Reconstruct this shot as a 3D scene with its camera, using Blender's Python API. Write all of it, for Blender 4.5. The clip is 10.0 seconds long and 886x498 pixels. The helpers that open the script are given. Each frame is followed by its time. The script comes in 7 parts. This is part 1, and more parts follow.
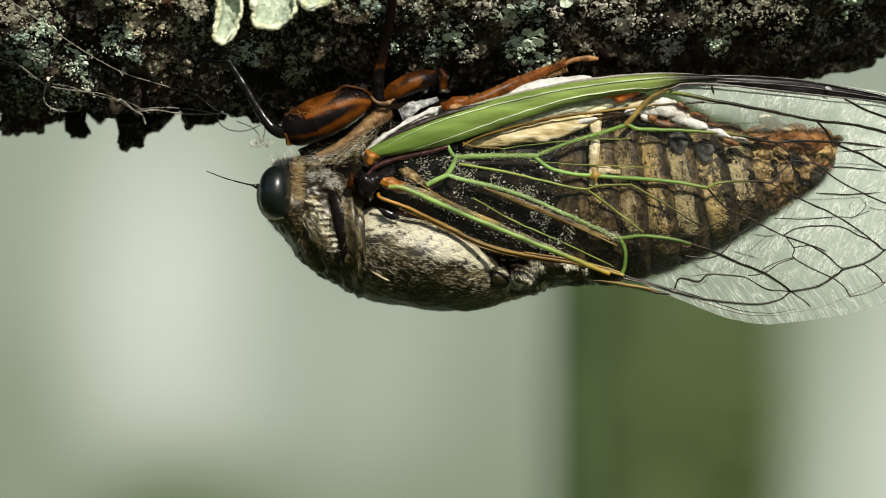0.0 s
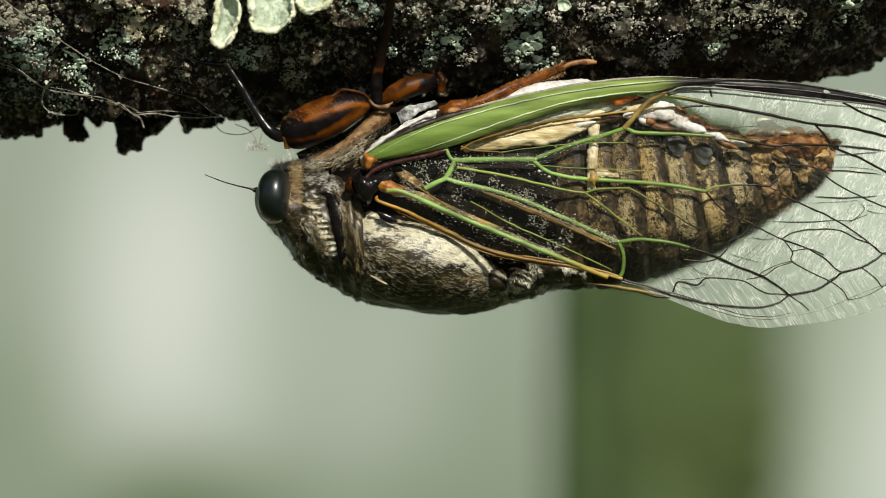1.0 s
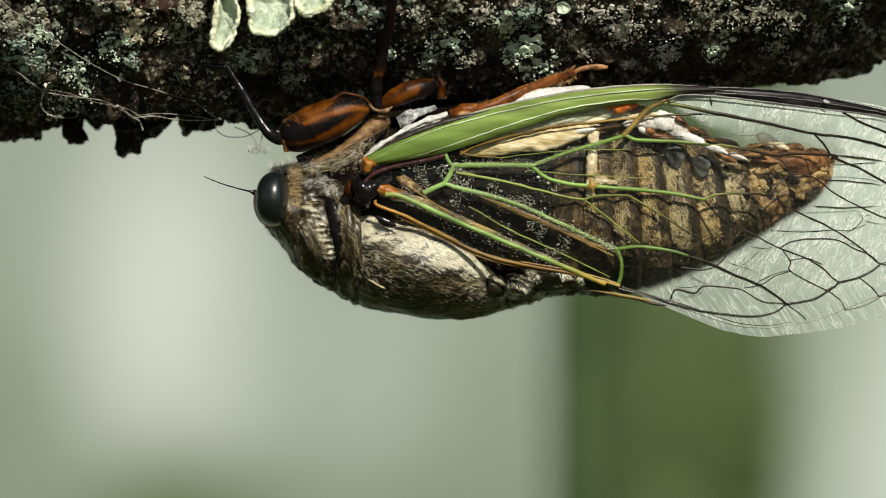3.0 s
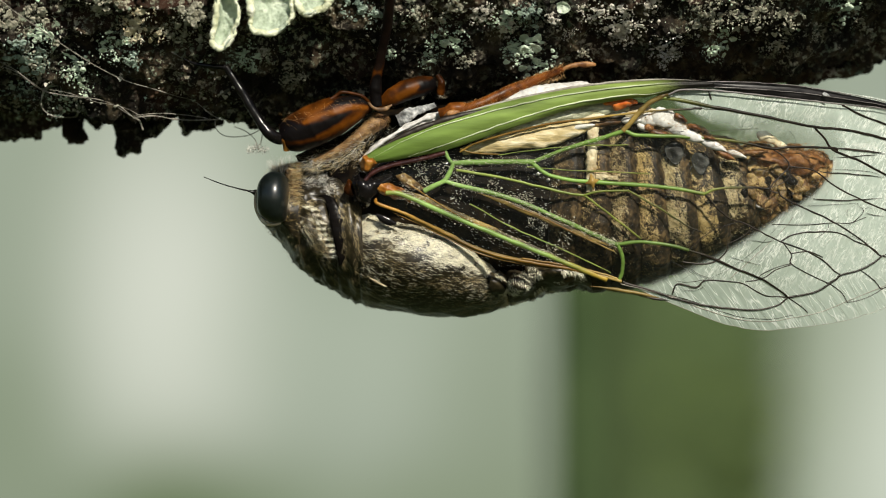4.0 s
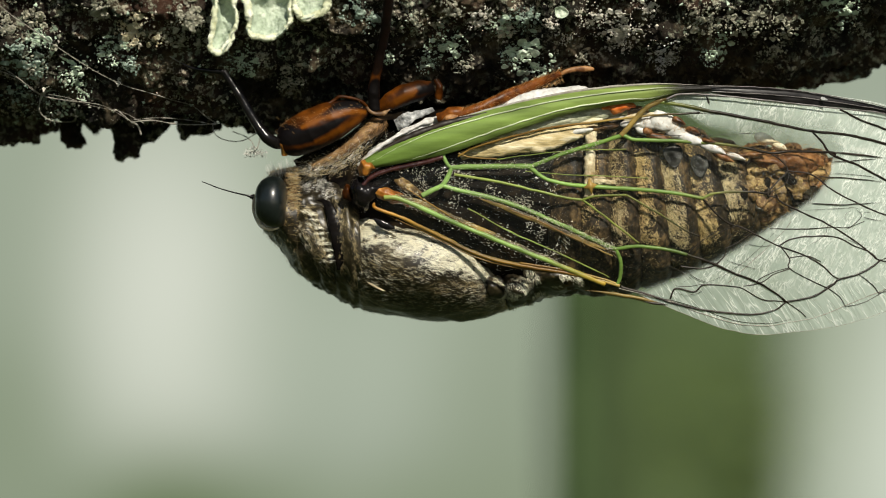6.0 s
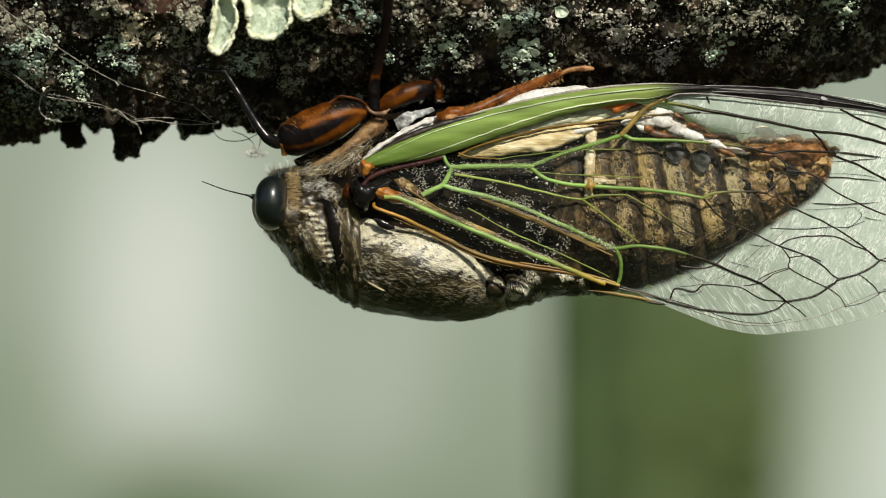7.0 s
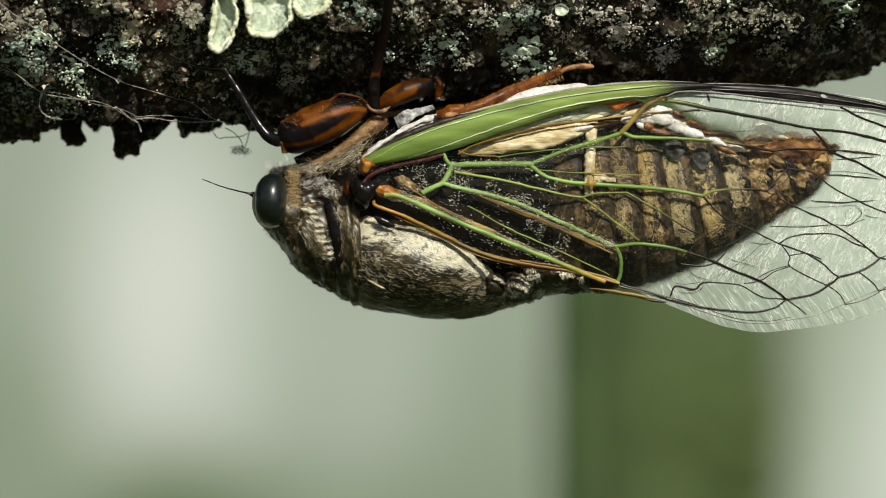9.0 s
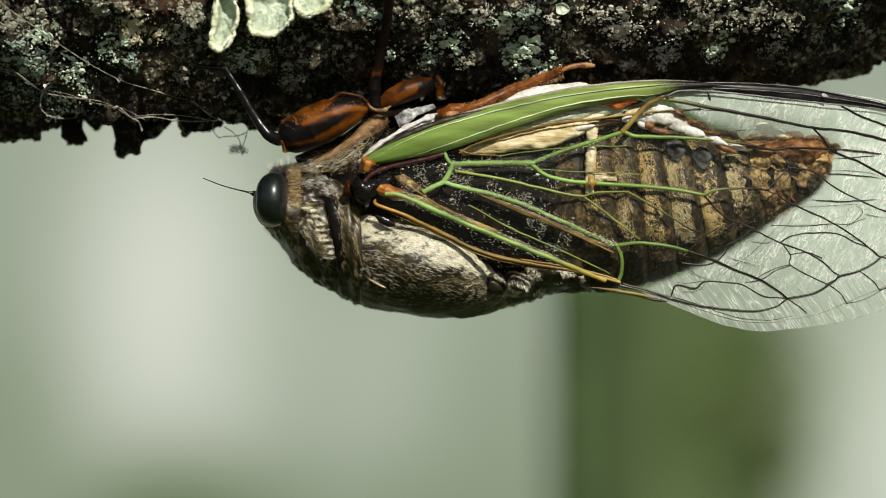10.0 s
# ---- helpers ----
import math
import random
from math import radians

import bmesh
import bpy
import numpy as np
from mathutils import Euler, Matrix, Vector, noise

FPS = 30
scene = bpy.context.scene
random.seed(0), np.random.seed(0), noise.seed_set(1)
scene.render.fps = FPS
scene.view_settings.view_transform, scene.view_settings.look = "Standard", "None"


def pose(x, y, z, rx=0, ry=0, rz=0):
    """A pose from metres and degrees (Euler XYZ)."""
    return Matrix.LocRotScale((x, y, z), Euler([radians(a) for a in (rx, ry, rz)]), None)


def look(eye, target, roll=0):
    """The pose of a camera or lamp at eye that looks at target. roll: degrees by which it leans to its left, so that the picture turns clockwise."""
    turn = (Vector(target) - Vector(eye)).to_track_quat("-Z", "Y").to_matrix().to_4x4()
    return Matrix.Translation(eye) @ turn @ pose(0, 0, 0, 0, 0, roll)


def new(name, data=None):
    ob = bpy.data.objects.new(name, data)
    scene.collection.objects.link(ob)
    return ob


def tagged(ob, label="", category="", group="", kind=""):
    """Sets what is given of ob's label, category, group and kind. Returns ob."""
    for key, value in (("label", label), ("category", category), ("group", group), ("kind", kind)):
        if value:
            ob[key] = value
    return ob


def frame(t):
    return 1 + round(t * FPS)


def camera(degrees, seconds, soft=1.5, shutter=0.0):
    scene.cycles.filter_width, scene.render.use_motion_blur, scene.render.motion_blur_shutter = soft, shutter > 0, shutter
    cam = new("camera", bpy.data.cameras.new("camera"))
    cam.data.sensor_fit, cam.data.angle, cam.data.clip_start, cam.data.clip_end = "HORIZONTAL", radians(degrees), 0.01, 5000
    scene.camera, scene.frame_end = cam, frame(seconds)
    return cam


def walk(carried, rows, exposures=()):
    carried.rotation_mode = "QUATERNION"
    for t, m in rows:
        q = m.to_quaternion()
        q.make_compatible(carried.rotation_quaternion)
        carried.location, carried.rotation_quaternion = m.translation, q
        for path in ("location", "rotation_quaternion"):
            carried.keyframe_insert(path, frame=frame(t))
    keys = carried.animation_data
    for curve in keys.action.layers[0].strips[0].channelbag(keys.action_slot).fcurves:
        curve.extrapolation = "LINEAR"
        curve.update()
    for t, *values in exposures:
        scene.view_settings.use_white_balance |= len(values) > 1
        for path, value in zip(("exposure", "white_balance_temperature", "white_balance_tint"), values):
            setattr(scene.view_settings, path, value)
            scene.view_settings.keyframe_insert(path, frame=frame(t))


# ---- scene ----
# Lengths below are in millimetres and become metres when a mesh is made.
MM = 0.001
REACH = 0.29866  # from the lens to the insect's middle plane

cam = camera(10.0, 10.0, soft=1.0)
cam.data.dof.use_dof = True
cam.data.dof.focus_distance = 0.2935
cam.data.dof.aperture_fstop = 37.0
DRIFT = [(0, -0.221, -0.485), (0.5, -0.221, -0.434), (1, -0.119, -0.281), (1.5, -0.170, -0.336), (2, -0.161, -0.281), (2.5, -0.064, -0.119), (4, -0.068, -0.141), (4.5, -0.013, 0.029), (5, 0.030, 0.077), (5.5, 0.042, 0.123), (7, 0.038, 0.106), (7.5, -0.000, 0.000), (8, 0.034, 0.077), (8.5, -0.017, -0.026), (9, 0.034, -0.022), (9.5, -0.013, -0.055), (10, -0.017, -0.076)]
walk(cam, [(t, pose(x * MM, -REACH, z * MM, 90, 0, 0)) for t, x, z in DRIFT])

# ---- light ----
world = bpy.data.worlds.new("sky")
scene.world = world
world.use_nodes = True
wn = world.node_tree.nodes
sky = wn.new("ShaderNodeTexSky")
sky.sky_type = "NISHITA"
sky.sun_disc = False
sky.sun_elevation, sky.sun_rotation = radians(37), radians(162)
wn["Background"].inputs["Strength"].default_value = 0.054
world.node_tree.links.new(sky.outputs["Color"], wn["Background"].inputs["Color"])
sun = new("sun", bpy.data.lights.new("sun", "SUN"))
sun.data.energy, sun.data.angle, sun.data.color = 5.0, radians(0.8), (1.0, 0.94, 0.81)
sun.matrix_world = look((0.25, -0.76, 0.60), (0, 0, 0))


# ---- noise and mesh helpers ----
def lattice(ix, iy, iz, seed):
    h = (ix * 374761393 + iy * 668265263 + iz * 2147483647 + seed * 974634777) & 0xFFFFFFFF
    h = ((h ^ (h >> 13)) * 1274126177) & 0xFFFFFFFF
    return ((h ^ (h >> 16)) & 0xFFFFFF) / float(0xFFFFFF)


def vnoise(p, seed=0):
    """Smooth value noise in -1..1 at points p (n x 3)."""
    p = np.asarray(p, float)
    i = np.floor(p).astype(np.int64)
    f = p - i
    f = f * f * (3 - 2 * f)
    v = 0
    for dx in (0, 1):
        for dy in (0, 1):
            for dz in (0, 1):
                w = (f[..., 0] if dx else 1 - f[..., 0]) * (f[..., 1] if dy else 1 - f[..., 1]) * (f[..., 2] if dz else 1 - f[..., 2])
                v = v + w * lattice(i[..., 0] + dx, i[..., 1] + dy, i[..., 2] + dz, seed)
    return v * 2 - 1


def fbm(p, octaves=4, seed=0, gain=0.5):
    v, a = 0, 1.0
    p = np.asarray(p, float)
    for k in range(octaves):
        v = v + a * vnoise(p, seed + k)
        p, a = p * 2.03 + 11.7, a * gain
    return v


def spline(pts, n):
    """Points of a smooth curve through pts, n in all."""
    p = np.array(pts, float)
    if len(p) == 2:
        return p[0] + (p[1] - p[0]) * np.linspace(0, 1, n)[:, None]
    q = np.vstack([2 * p[0] - p[1], p, 2 * p[-1] - p[-2]])
    u = np.linspace(0, len(p) - 1 - 1e-9, n)
    i = u.astype(int)
    t = (u - i)[:, None]
    a, b, c, d = q[i], q[i + 1], q[i + 2], q[i + 3]
    return 0.5 * (2 * b + (c - a) * t + (2 * a - 5 * b + 4 * c - d) * t ** 2 + (3 * b - a - 3 * c + d) * t ** 3)


ORIGIN = {}


def thing(name, at, label, category, group="", kind=""):
    """An empty at a thing's base (mm), to carry its parts."""
    ob = new(name)
    ob.empty_display_size = 0.002
    ob.location = [c * MM for c in at]
    ORIGIN[ob.name] = np.array(at, float)
    return tagged(ob, label, category, group, kind)


def solid(name, verts, faces, mat, parent=None, label="", at=None, smooth=True):
    """One mesh object from world points in mm; at: its own origin (mm)."""
    v = np.asarray(verts, float).reshape(-1, 3)
    base = ORIGIN[parent.name] if parent else np.zeros(3)
    own = np.array(at, float) if at is not None else base
    me = bpy.data.meshes.new(name)
    me.from_pydata(((v - own) * MM).tolist(), [], faces)
    if smooth:
        me.polygons.foreach_set("use_smooth", [True] * len(me.polygons))
    me.materials.append(mat)
    me.update()
    ob = new(name, me)
    if parent:
        ob.parent = parent
    ob.location = [c * MM for c in own - base]
    ORIGIN[ob.name] = own
    if label:
        ob["label"] = label
    return ob


def grid_faces(nu, na, wrap, caps=True):
    f = []
    for i in range(nu - 1):
        for j in range(na if wrap else na - 1):
            k = (j + 1) % na
            f.append((i * na + j, i * na + k, (i + 1) * na + k, (i + 1) * na + j))
    if wrap and caps:
        f.append(tuple(range(na - 1, -1, -1)))
        f.append(tuple((nu - 1) * na + j for j in range(na)))
    return f


def normals(g):
    du = np.gradient(g, axis=0)
    da = np.gradient(g, axis=1)
    n = np.cross(du, da)
    return n / (np.linalg.norm(n, axis=2, keepdims=True) + 1e-12)


def loft(secs, nu=40, na=48, power=2.0, span=(0.0, 2 * math.pi)):
    """A body through rings. Each ring: (top x, top z, bottom x, bottom z, half width[, middle y]); the angle runs from the top over the near side."""
    s = spline([(*q[:5], q[5] if len(q) > 5 else 0.0) for q in secs], nu)
    full = span[1] - span[0] > 6.28
    a = np.linspace(span[0], span[1], na, endpoint=not full)
    ca = np.sign(np.cos(a)) * np.abs(np.cos(a)) ** (2 / power)
    sa = np.sign(np.sin(a)) * np.abs(np.sin(a)) ** (2 / power)
    g = np.zeros((nu, na, 3))
    g[:, :, 0] = ((s[:, 0] + s[:, 2]) / 2)[:, None] + ((s[:, 0] - s[:, 2]) / 2)[:, None] * ca
    g[:, :, 2] = ((s[:, 1] + s[:, 3]) / 2)[:, None] + ((s[:, 1] - s[:, 3]) / 2)[:, None] * ca
    g[:, :, 1] = s[:, 5][:, None] - s[:, 4][:, None] * sa
    return g


def outward(g):
    n = normals(g)
    c = g.mean(axis=1, keepdims=True)
    if ((g - c) * n).sum() < 0:
        n = -n
    return n


def swell(g, amount):
    """Push a grid out along its normals."""
    return g + outward(g) * np.asarray(amount)[..., None]


def skin(name, g, mat, parent, label="", wrap=True, at=None):
    nu, na = g.shape[:2]
    return solid(name, g, grid_faces(nu, na, wrap), mat, parent, label, at)


def tube(path, radius, sides=8, flat=1.0):
    """A grid round a path; radius: one number or one for each path point; flat squeezes it along y."""
    p = np.asarray(path, float)
    n = len(p)
    r = np.broadcast_to(np.asarray(radius, float), (n,)) if np.ndim(radius) < 1 or len(radius) == n else np.interp(np.linspace(0, 1, n), np.linspace(0, 1, len(radius)), radius)
    t = np.gradient(p, axis=0)
    t /= np.linalg.norm(t, axis=1, keepdims=True) + 1e-12
    ref = np.array([0.0, 1.0, 0.0])
    s = np.cross(t, ref)
    bad = np.linalg.norm(s, axis=1) < 0.05
    s[bad] = np.cross(t[bad], [1.0, 0, 0])
    s /= np.linalg.norm(s, axis=1, keepdims=True)
    q = np.cross(s, t)
    a = np.linspace(0, 2 * math.pi, sides, endpoint=False)
    return p[:, None, :] + r[:, None, None] * (np.cos(a)[None, :, None] * s[:, None, :] + flat * np.sin(a)[None, :, None] * q[:, None, :])


def hairs(name, base, way, length, width, mat, parent, label="", kind="stuff", face=None):
    """Many fine hairs: thin bent blades at base points, along way; face: the way their flat sides look."""
    b, w = np.asarray(base, float), np.asarray(way, float)
    n = len(b)
    w = w / (np.linalg.norm(w, axis=1, keepdims=True) + 1e-12)
    out = np.random.normal(size=(n, 3)) if face is None else face + np.random.normal(scale=0.25, size=(n, 3))
    side = np.cross(w, out)
    side /= np.linalg.norm(side, axis=1, keepdims=True) + 1e-12
    ln = np.asarray(length, float) * np.random.uniform(0.6, 1.3, n)
    wd = width * np.random.uniform(0.7, 1.3, n)
    bend = np.cross(side, w) * (np.random.uniform(-0.2, 0.2, n) * ln)[:, None]
    mid = b + w * (ln * 0.55)[:, None] + bend * 0.5
    tip = b + w * ln[:, None] - bend * 0.3
    v = np.stack([b - side * wd[:, None] / 2, b + side * wd[:, None] / 2, mid + side * wd[:, None] / 2.6, mid - side * wd[:, None] / 2.6, tip], axis=1).reshape(-1, 3)
    k = np.arange(n)[:, None] * 5
    f = (k + np.array([0, 1, 2, 3])).tolist() + (k + np.array([3, 2, 4])).tolist()
    return tagged(solid(name, v, f, mat, parent, label, smooth=False), kind=kind)


def hair_on(g, count, us, angs, lean=0.35, drift=(1, 0, 0), mask=None, lift=0.0):
    """Random roots and directions on a grid, between shares us of its length and angs of its turn."""
    nu, na = g.shape[:2]
    n = outward(g)
    i = np.random.randint(int(us[0] * (nu - 1)), max(int(us[1] * (nu - 1)), int(us[0] * (nu - 1)) + 1), count)
    j = np.random.randint(int(angs[0] * (na - 1)), int(angs[1] * (na - 1)), count)
    fu, fv = np.random.rand(count, 1), np.random.rand(count, 1)
    i2, j2 = np.minimum(i + 1, nu - 1), (j + 1) % na
    p = (g[i, j] * (1 - fu) + g[i2, j] * fu) * (1 - fv) + (g[i, j2] * (1 - fu) + g[i2, j2] * fu) * fv
    m = n[i, j]
    d = np.array(drift, float) + np.random.normal(scale=0.25, size=(count, 3))
    d = d - m * (d * m).sum(axis=1, keepdims=True)
    w = d + m * lean
    keep = np.ones(count, bool) if mask is None else mask(p)
    return p[keep] + m[keep] * lift, w[keep], m[keep]


# ---- materials ----
def crumbly_bark():
    """Near-black old bark, powdered with grey and sage lichen in uneven drifts, rust here and there."""
    m = bpy.data.materials.new("bark")
    m.use_nodes = True
    nt = m.node_tree
    n, l = nt.nodes, nt.links
    bs = n["Principled BSDF"]
    tc = n.new("ShaderNodeTexCoord")

    def tex(scale, detail, rough, stops):
        t = n.new("ShaderNodeTexNoise")
        t.inputs["Scale"].default_value, t.inputs["Detail"].default_value, t.inputs["Roughness"].default_value = scale, detail, rough
        l.new(tc.outputs["Object"], t.inputs["Vector"])
        r = n.new("ShaderNodeValToRGB")
        for k, (x, c) in enumerate(stops):
            e = r.color_ramp.elements[k] if k < 2 else r.color_ramp.elements.new(x)
            e.position, e.color = x, (*c, 1)
        l.new(t.outputs["Fac"], r.inputs["Fac"])
        return t, r

    def mixed(fac, a, b):
        x = n.new("ShaderNodeMix")
        x.data_type = "RGBA"
        l.new(fac, x.inputs["Factor"])
        l.new(a, x.inputs[6])
        l.new(b, x.inputs[7])
        return x.outputs[2]

    t1, wood = tex(420, 8, 0.65, [(0.38, (0.005, 0.004, 0.003)), (0.52, (0.022, 0.016, 0.010)), (0.62, (0.080, 0.062, 0.036)), (0.71, (0.19, 0.165, 0.105))])
    t2, rust = tex(160, 4, 0.5, [(0.52, (0, 0, 0)), (0.66, (0.5, 0.5, 0.5))])
    t3, dust = tex(2600, 5, 0.7, [(0.515, (0, 0, 0)), (0.60, (1, 1, 1))])
    t4, drift = tex(230, 5, 0.6, [(0.40, (0, 0, 0)), (0.60, (1, 1, 1))])
    t5, pale = tex(900, 3, 0.5, [(0.35, (0.20, 0.27, 0.19)), (0.5, (0.40, 0.42, 0.31)), (0.66, (0.66, 0.58, 0.45))])
    red = n.new("ShaderNodeRGB")
    red.outputs[0].default_value = (0.075, 0.028, 0.014, 1)
    c = mixed(rust.outputs["Color"], wood.outputs["Color"], red.outputs[0])
    both = n.new("ShaderNodeMath")
    both.operation = "MULTIPLY"
    l.new(dust.outputs["Color"], both.inputs[0])
    l.new(drift.outputs["Color"], both.inputs[1])
    l.new(mixed(both.outputs["Value"], c, pale.outputs["Color"]), bs.inputs["Base Color"])
    bs.inputs["Roughness"].default_value, bs.inputs["Specular IOR Level"].default_value = 0.8, 0.25
    h = n.new("ShaderNodeMath")
    h.operation = "ADD"
    l.new(t1.outputs["Fac"], h.inputs[0])
    l.new(t3.outputs["Fac"], h.inputs[1])
    bp = n.new("ShaderNodeBump")
    bp.inputs["Strength"].default_value, bp.inputs["Distance"].default_value = 1.0, 0.0003
    l.new(h.outputs["Value"], bp.inputs["Height"])
    l.new(bp.outputs["Normal"], bs.inputs["Normal"])
    return m


def material(name, stops, scale=300.0, rough=0.5, bump=0.3, depth=0.00005, detail=6.0, metallic=0.0, spec=0.5, fine=4.0, stretch=(1, 1, 1), spread=0.0, coat=0.0, kind="noise"):
    """A node material: colour from a coarse and a fine noise, roughness wear and relief. stops: colours from low to high."""
    m = bpy.data.materials.new(name)
    m.use_nodes = True
    nt = m.node_tree
    n, l = nt.nodes, nt.links
    bs = n["Principled BSDF"]
    tc = n.new("ShaderNodeTexCoord")
    mp = n.new("ShaderNodeMapping")
    mp.inputs["Scale"].default_value = stretch
    l.new(tc.outputs["Object"], mp.inputs["Vector"])
    a = n.new("ShaderNodeTexNoise")
    a.inputs["Scale"].default_value, a.inputs["Detail"].default_value, a.inputs["Roughness"].default_value = scale, detail, 0.6
    b = n.new("ShaderNodeTexNoise")
    b.inputs["Scale"].default_value, b.inputs["Detail"].default_value = scale * fine, 4.0
    l.new(mp.outputs["Vector"], a.inputs["Vector"])
    l.new(mp.outputs["Vector"], b.inputs["Vector"])
    mix = n.new("ShaderNodeMix")
    mix.inputs["Factor"].default_value = 0.4
    l.new(a.outputs["Fac"], mix.inputs["A"])
    l.new(b.outputs["Fac"], mix.inputs["B"])
    ramp = n.new("ShaderNodeValToRGB")
    el = ramp.color_ramp.elements
    lo, hi = 0.34, 0.66
    for k, c in enumerate(stops):
        x = lo + (hi - lo) * k / max(len(stops) - 1, 1)
        e = el[k] if k < 2 else el.new(x)
        e.position = x
        e.color = (*c, 1)
    l.new(mix.outputs["Result"], ramp.inputs["Fac"])
    l.new(ramp.outputs["Color"], bs.inputs["Base Color"])
    mr = n.new("ShaderNodeMapRange")
    mr.inputs["To Min"].default_value, mr.inputs["To Max"].default_value = max(rough - 0.12, 0.03), min(rough + 0.15, 1)
    l.new(b.outputs["Fac"], mr.inputs["Value"])
    l.new(mr.outputs["Result"], bs.inputs["Roughness"])
    bp = n.new("ShaderNodeBump")
    bp.inputs["Strength"].default_value, bp.inputs["Distance"].default_value = bump, depth
    l.new(mix.outputs["Result"], bp.inputs["Height"])
    l.new(bp.outputs["Normal"], bs.inputs["Normal"])
    bs.inputs["Metallic"].default_value = metallic
    bs.inputs["Specular IOR Level"].default_value = spec
    bs.inputs["Coat Weight"].default_value = coat
    bs.inputs["Coat Roughness"].default_value = 0.15
    return m


def along_x(name, stops, rough=0.35, scale=900.0, streak=0.5):
    """A vein's colour, which changes along the wing's length; stops: (mm from the body's middle, colour)."""
    m = material(name, [(0.5, 0.5, 0.5), (0.6, 0.6, 0.6)], scale, rough, 0.25, 0.00003)
    nt = m.node_tree
    n, l = nt.nodes, nt.links
    bs = n["Principled BSDF"]
    bs.inputs["Specular IOR Level"].default_value = 0.3
    geo = n.new("ShaderNodeNewGeometry")
    sep = n.new("ShaderNodeSeparateXYZ")
    l.new(geo.outputs["Position"], sep.inputs["Vector"])
    nz = n.new("ShaderNodeTexNoise")
    nz.inputs["Scale"].default_value = 500.0
    mad = n.new("ShaderNodeMath")
    mad.operation = "MULTIPLY_ADD"
    mad.inputs[1].default_value = 0.004
    l.new(nz.outputs["Fac"], mad.inputs[0])
    l.new(sep.outputs["X"], mad.inputs[2])
    mr = n.new("ShaderNodeMapRange")
    mr.inputs["From Min"].default_value, mr.inputs["From Max"].default_value = -0.010, 0.032
    l.new(mad.outputs["Value"], mr.inputs["Value"])
    ramp = n.new("ShaderNodeValToRGB")
    el = ramp.color_ramp.elements
    for k, (x, c) in enumerate(stops):
        q = (x + 10) / 42
        e = el[k] if k < 2 else el.new(q)
        e.position, e.color = q, (*c, 1)
    l.new(mr.outputs["Result"], ramp.inputs["Fac"])
    # lengthwise streaks and fine mottling
    tc = n.new("ShaderNodeTexCoord")
    mp = n.new("ShaderNodeMapping")
    mp.inputs["Rotation"].default_value, mp.inputs["Scale"].default_value = (0, radians(-14), 0), (0.12, 1, 1)
    l.new(tc.outputs["Object"], mp.inputs["Vector"])
    st = n.new("ShaderNodeTexNoise")
    st.inputs["Scale"].default_value, st.inputs["Detail"].default_value = 1800.0, 5.0
    l.new(mp.outputs["Vector"], st.inputs["Vector"])
    sr = n.new("ShaderNodeMapRange")
    sr.inputs["From Min"].default_value, sr.inputs["From Max"].default_value = 0.32, 0.70
    sr.inputs["To Min"].default_value, sr.inputs["To Max"].default_value = 1 - streak, 1 + streak * 0.8
    l.new(st.outputs["Fac"], sr.inputs["Value"])
    mul = n.new("ShaderNodeMix")
    mul.data_type, mul.blend_type = "RGBA", "MULTIPLY"
    mul.inputs["Factor"].default_value = 1.0
    l.new(ramp.outputs["Color"], mul.inputs[6])
    l.new(sr.outputs["Result"], mul.inputs[7])
    l.new(mul.outputs[2], bs.inputs["Base Color"])
    return m


GREEN, PALE, OLIVE, BROWN = (0.15, 0.26, 0.05), (0.26, 0.37, 0.13), (0.13, 0.14, 0.03), (0.014, 0.010, 0.006)
M = {}
M["bark"] = crumbly_bark()
M["lichen"] = material("lichen", [(0.30, 0.40, 0.30), (0.52, 0.64, 0.50), (0.76, 0.84, 0.70)], 700, 0.85, 0.7, 0.00025, spec=0.2)
M["lichen_grey"] = material("lichen_grey", [(0.11, 0.115, 0.075), (0.33, 0.33, 0.25), (0.64, 0.60, 0.49)], 1100, 0.9, 0.8, 0.0002, spec=0.2)
M["lichen_shield"] = material("lichen_shield", [(0.22, 0.27, 0.19), (0.44, 0.51, 0.40), (0.66, 0.72, 0.60)], 800, 0.85, 1.0, 0.0004, spec=0.15, fine=3)
M["lichen_rim"] = material("lichen_rim", [(0.42, 0.44, 0.25), (0.70, 0.73, 0.52), (0.86, 0.87, 0.74)], 1100, 0.9, 1.0, 0.0003, spec=0.15, fine=3)
M["lichen_pale"] = material("lichen_pale", [(0.30, 0.27, 0.22), (0.60, 0.56, 0.48), (0.82, 0.78, 0.71)], 1000, 0.85, 0.8, 0.00025, spec=0.2)
M["lichen_teal"] = material("lichen_teal", [(0.12, 0.18, 0.145), (0.28, 0.37, 0.31), (0.55, 0.64, 0.55)], 900, 0.85, 0.8, 0.00025, spec=0.2)
M["ink"] = material("dull_black", [(0.003, 0.003, 0.003), (0.008, 0.006, 0.005)], 500, 0.3, 0.5, 0.00008, spec=0.1)
M["chitin"] = material("dark_chitin", [(0.006, 0.005, 0.004), (0.022, 0.017, 0.01), (0.07, 0.05, 0.028)], 700, 0.38, 0.5, 0.00008, spec=0.5, coat=0.15)
M["gloss"] = material("black_gloss", [(0.003, 0.003, 0.004), (0.010, 0.008, 0.007)], 600, 0.2, 0.5, 0.00008, spec=0.3)
M["notum"] = material("velvet_chitin", [(0.004, 0.003, 0.002), (0.022, 0.017, 0.008), (0.10, 0.078, 0.038)], 450, 0.36, 0.6, 0.00012, spec=0.55, fine=6)
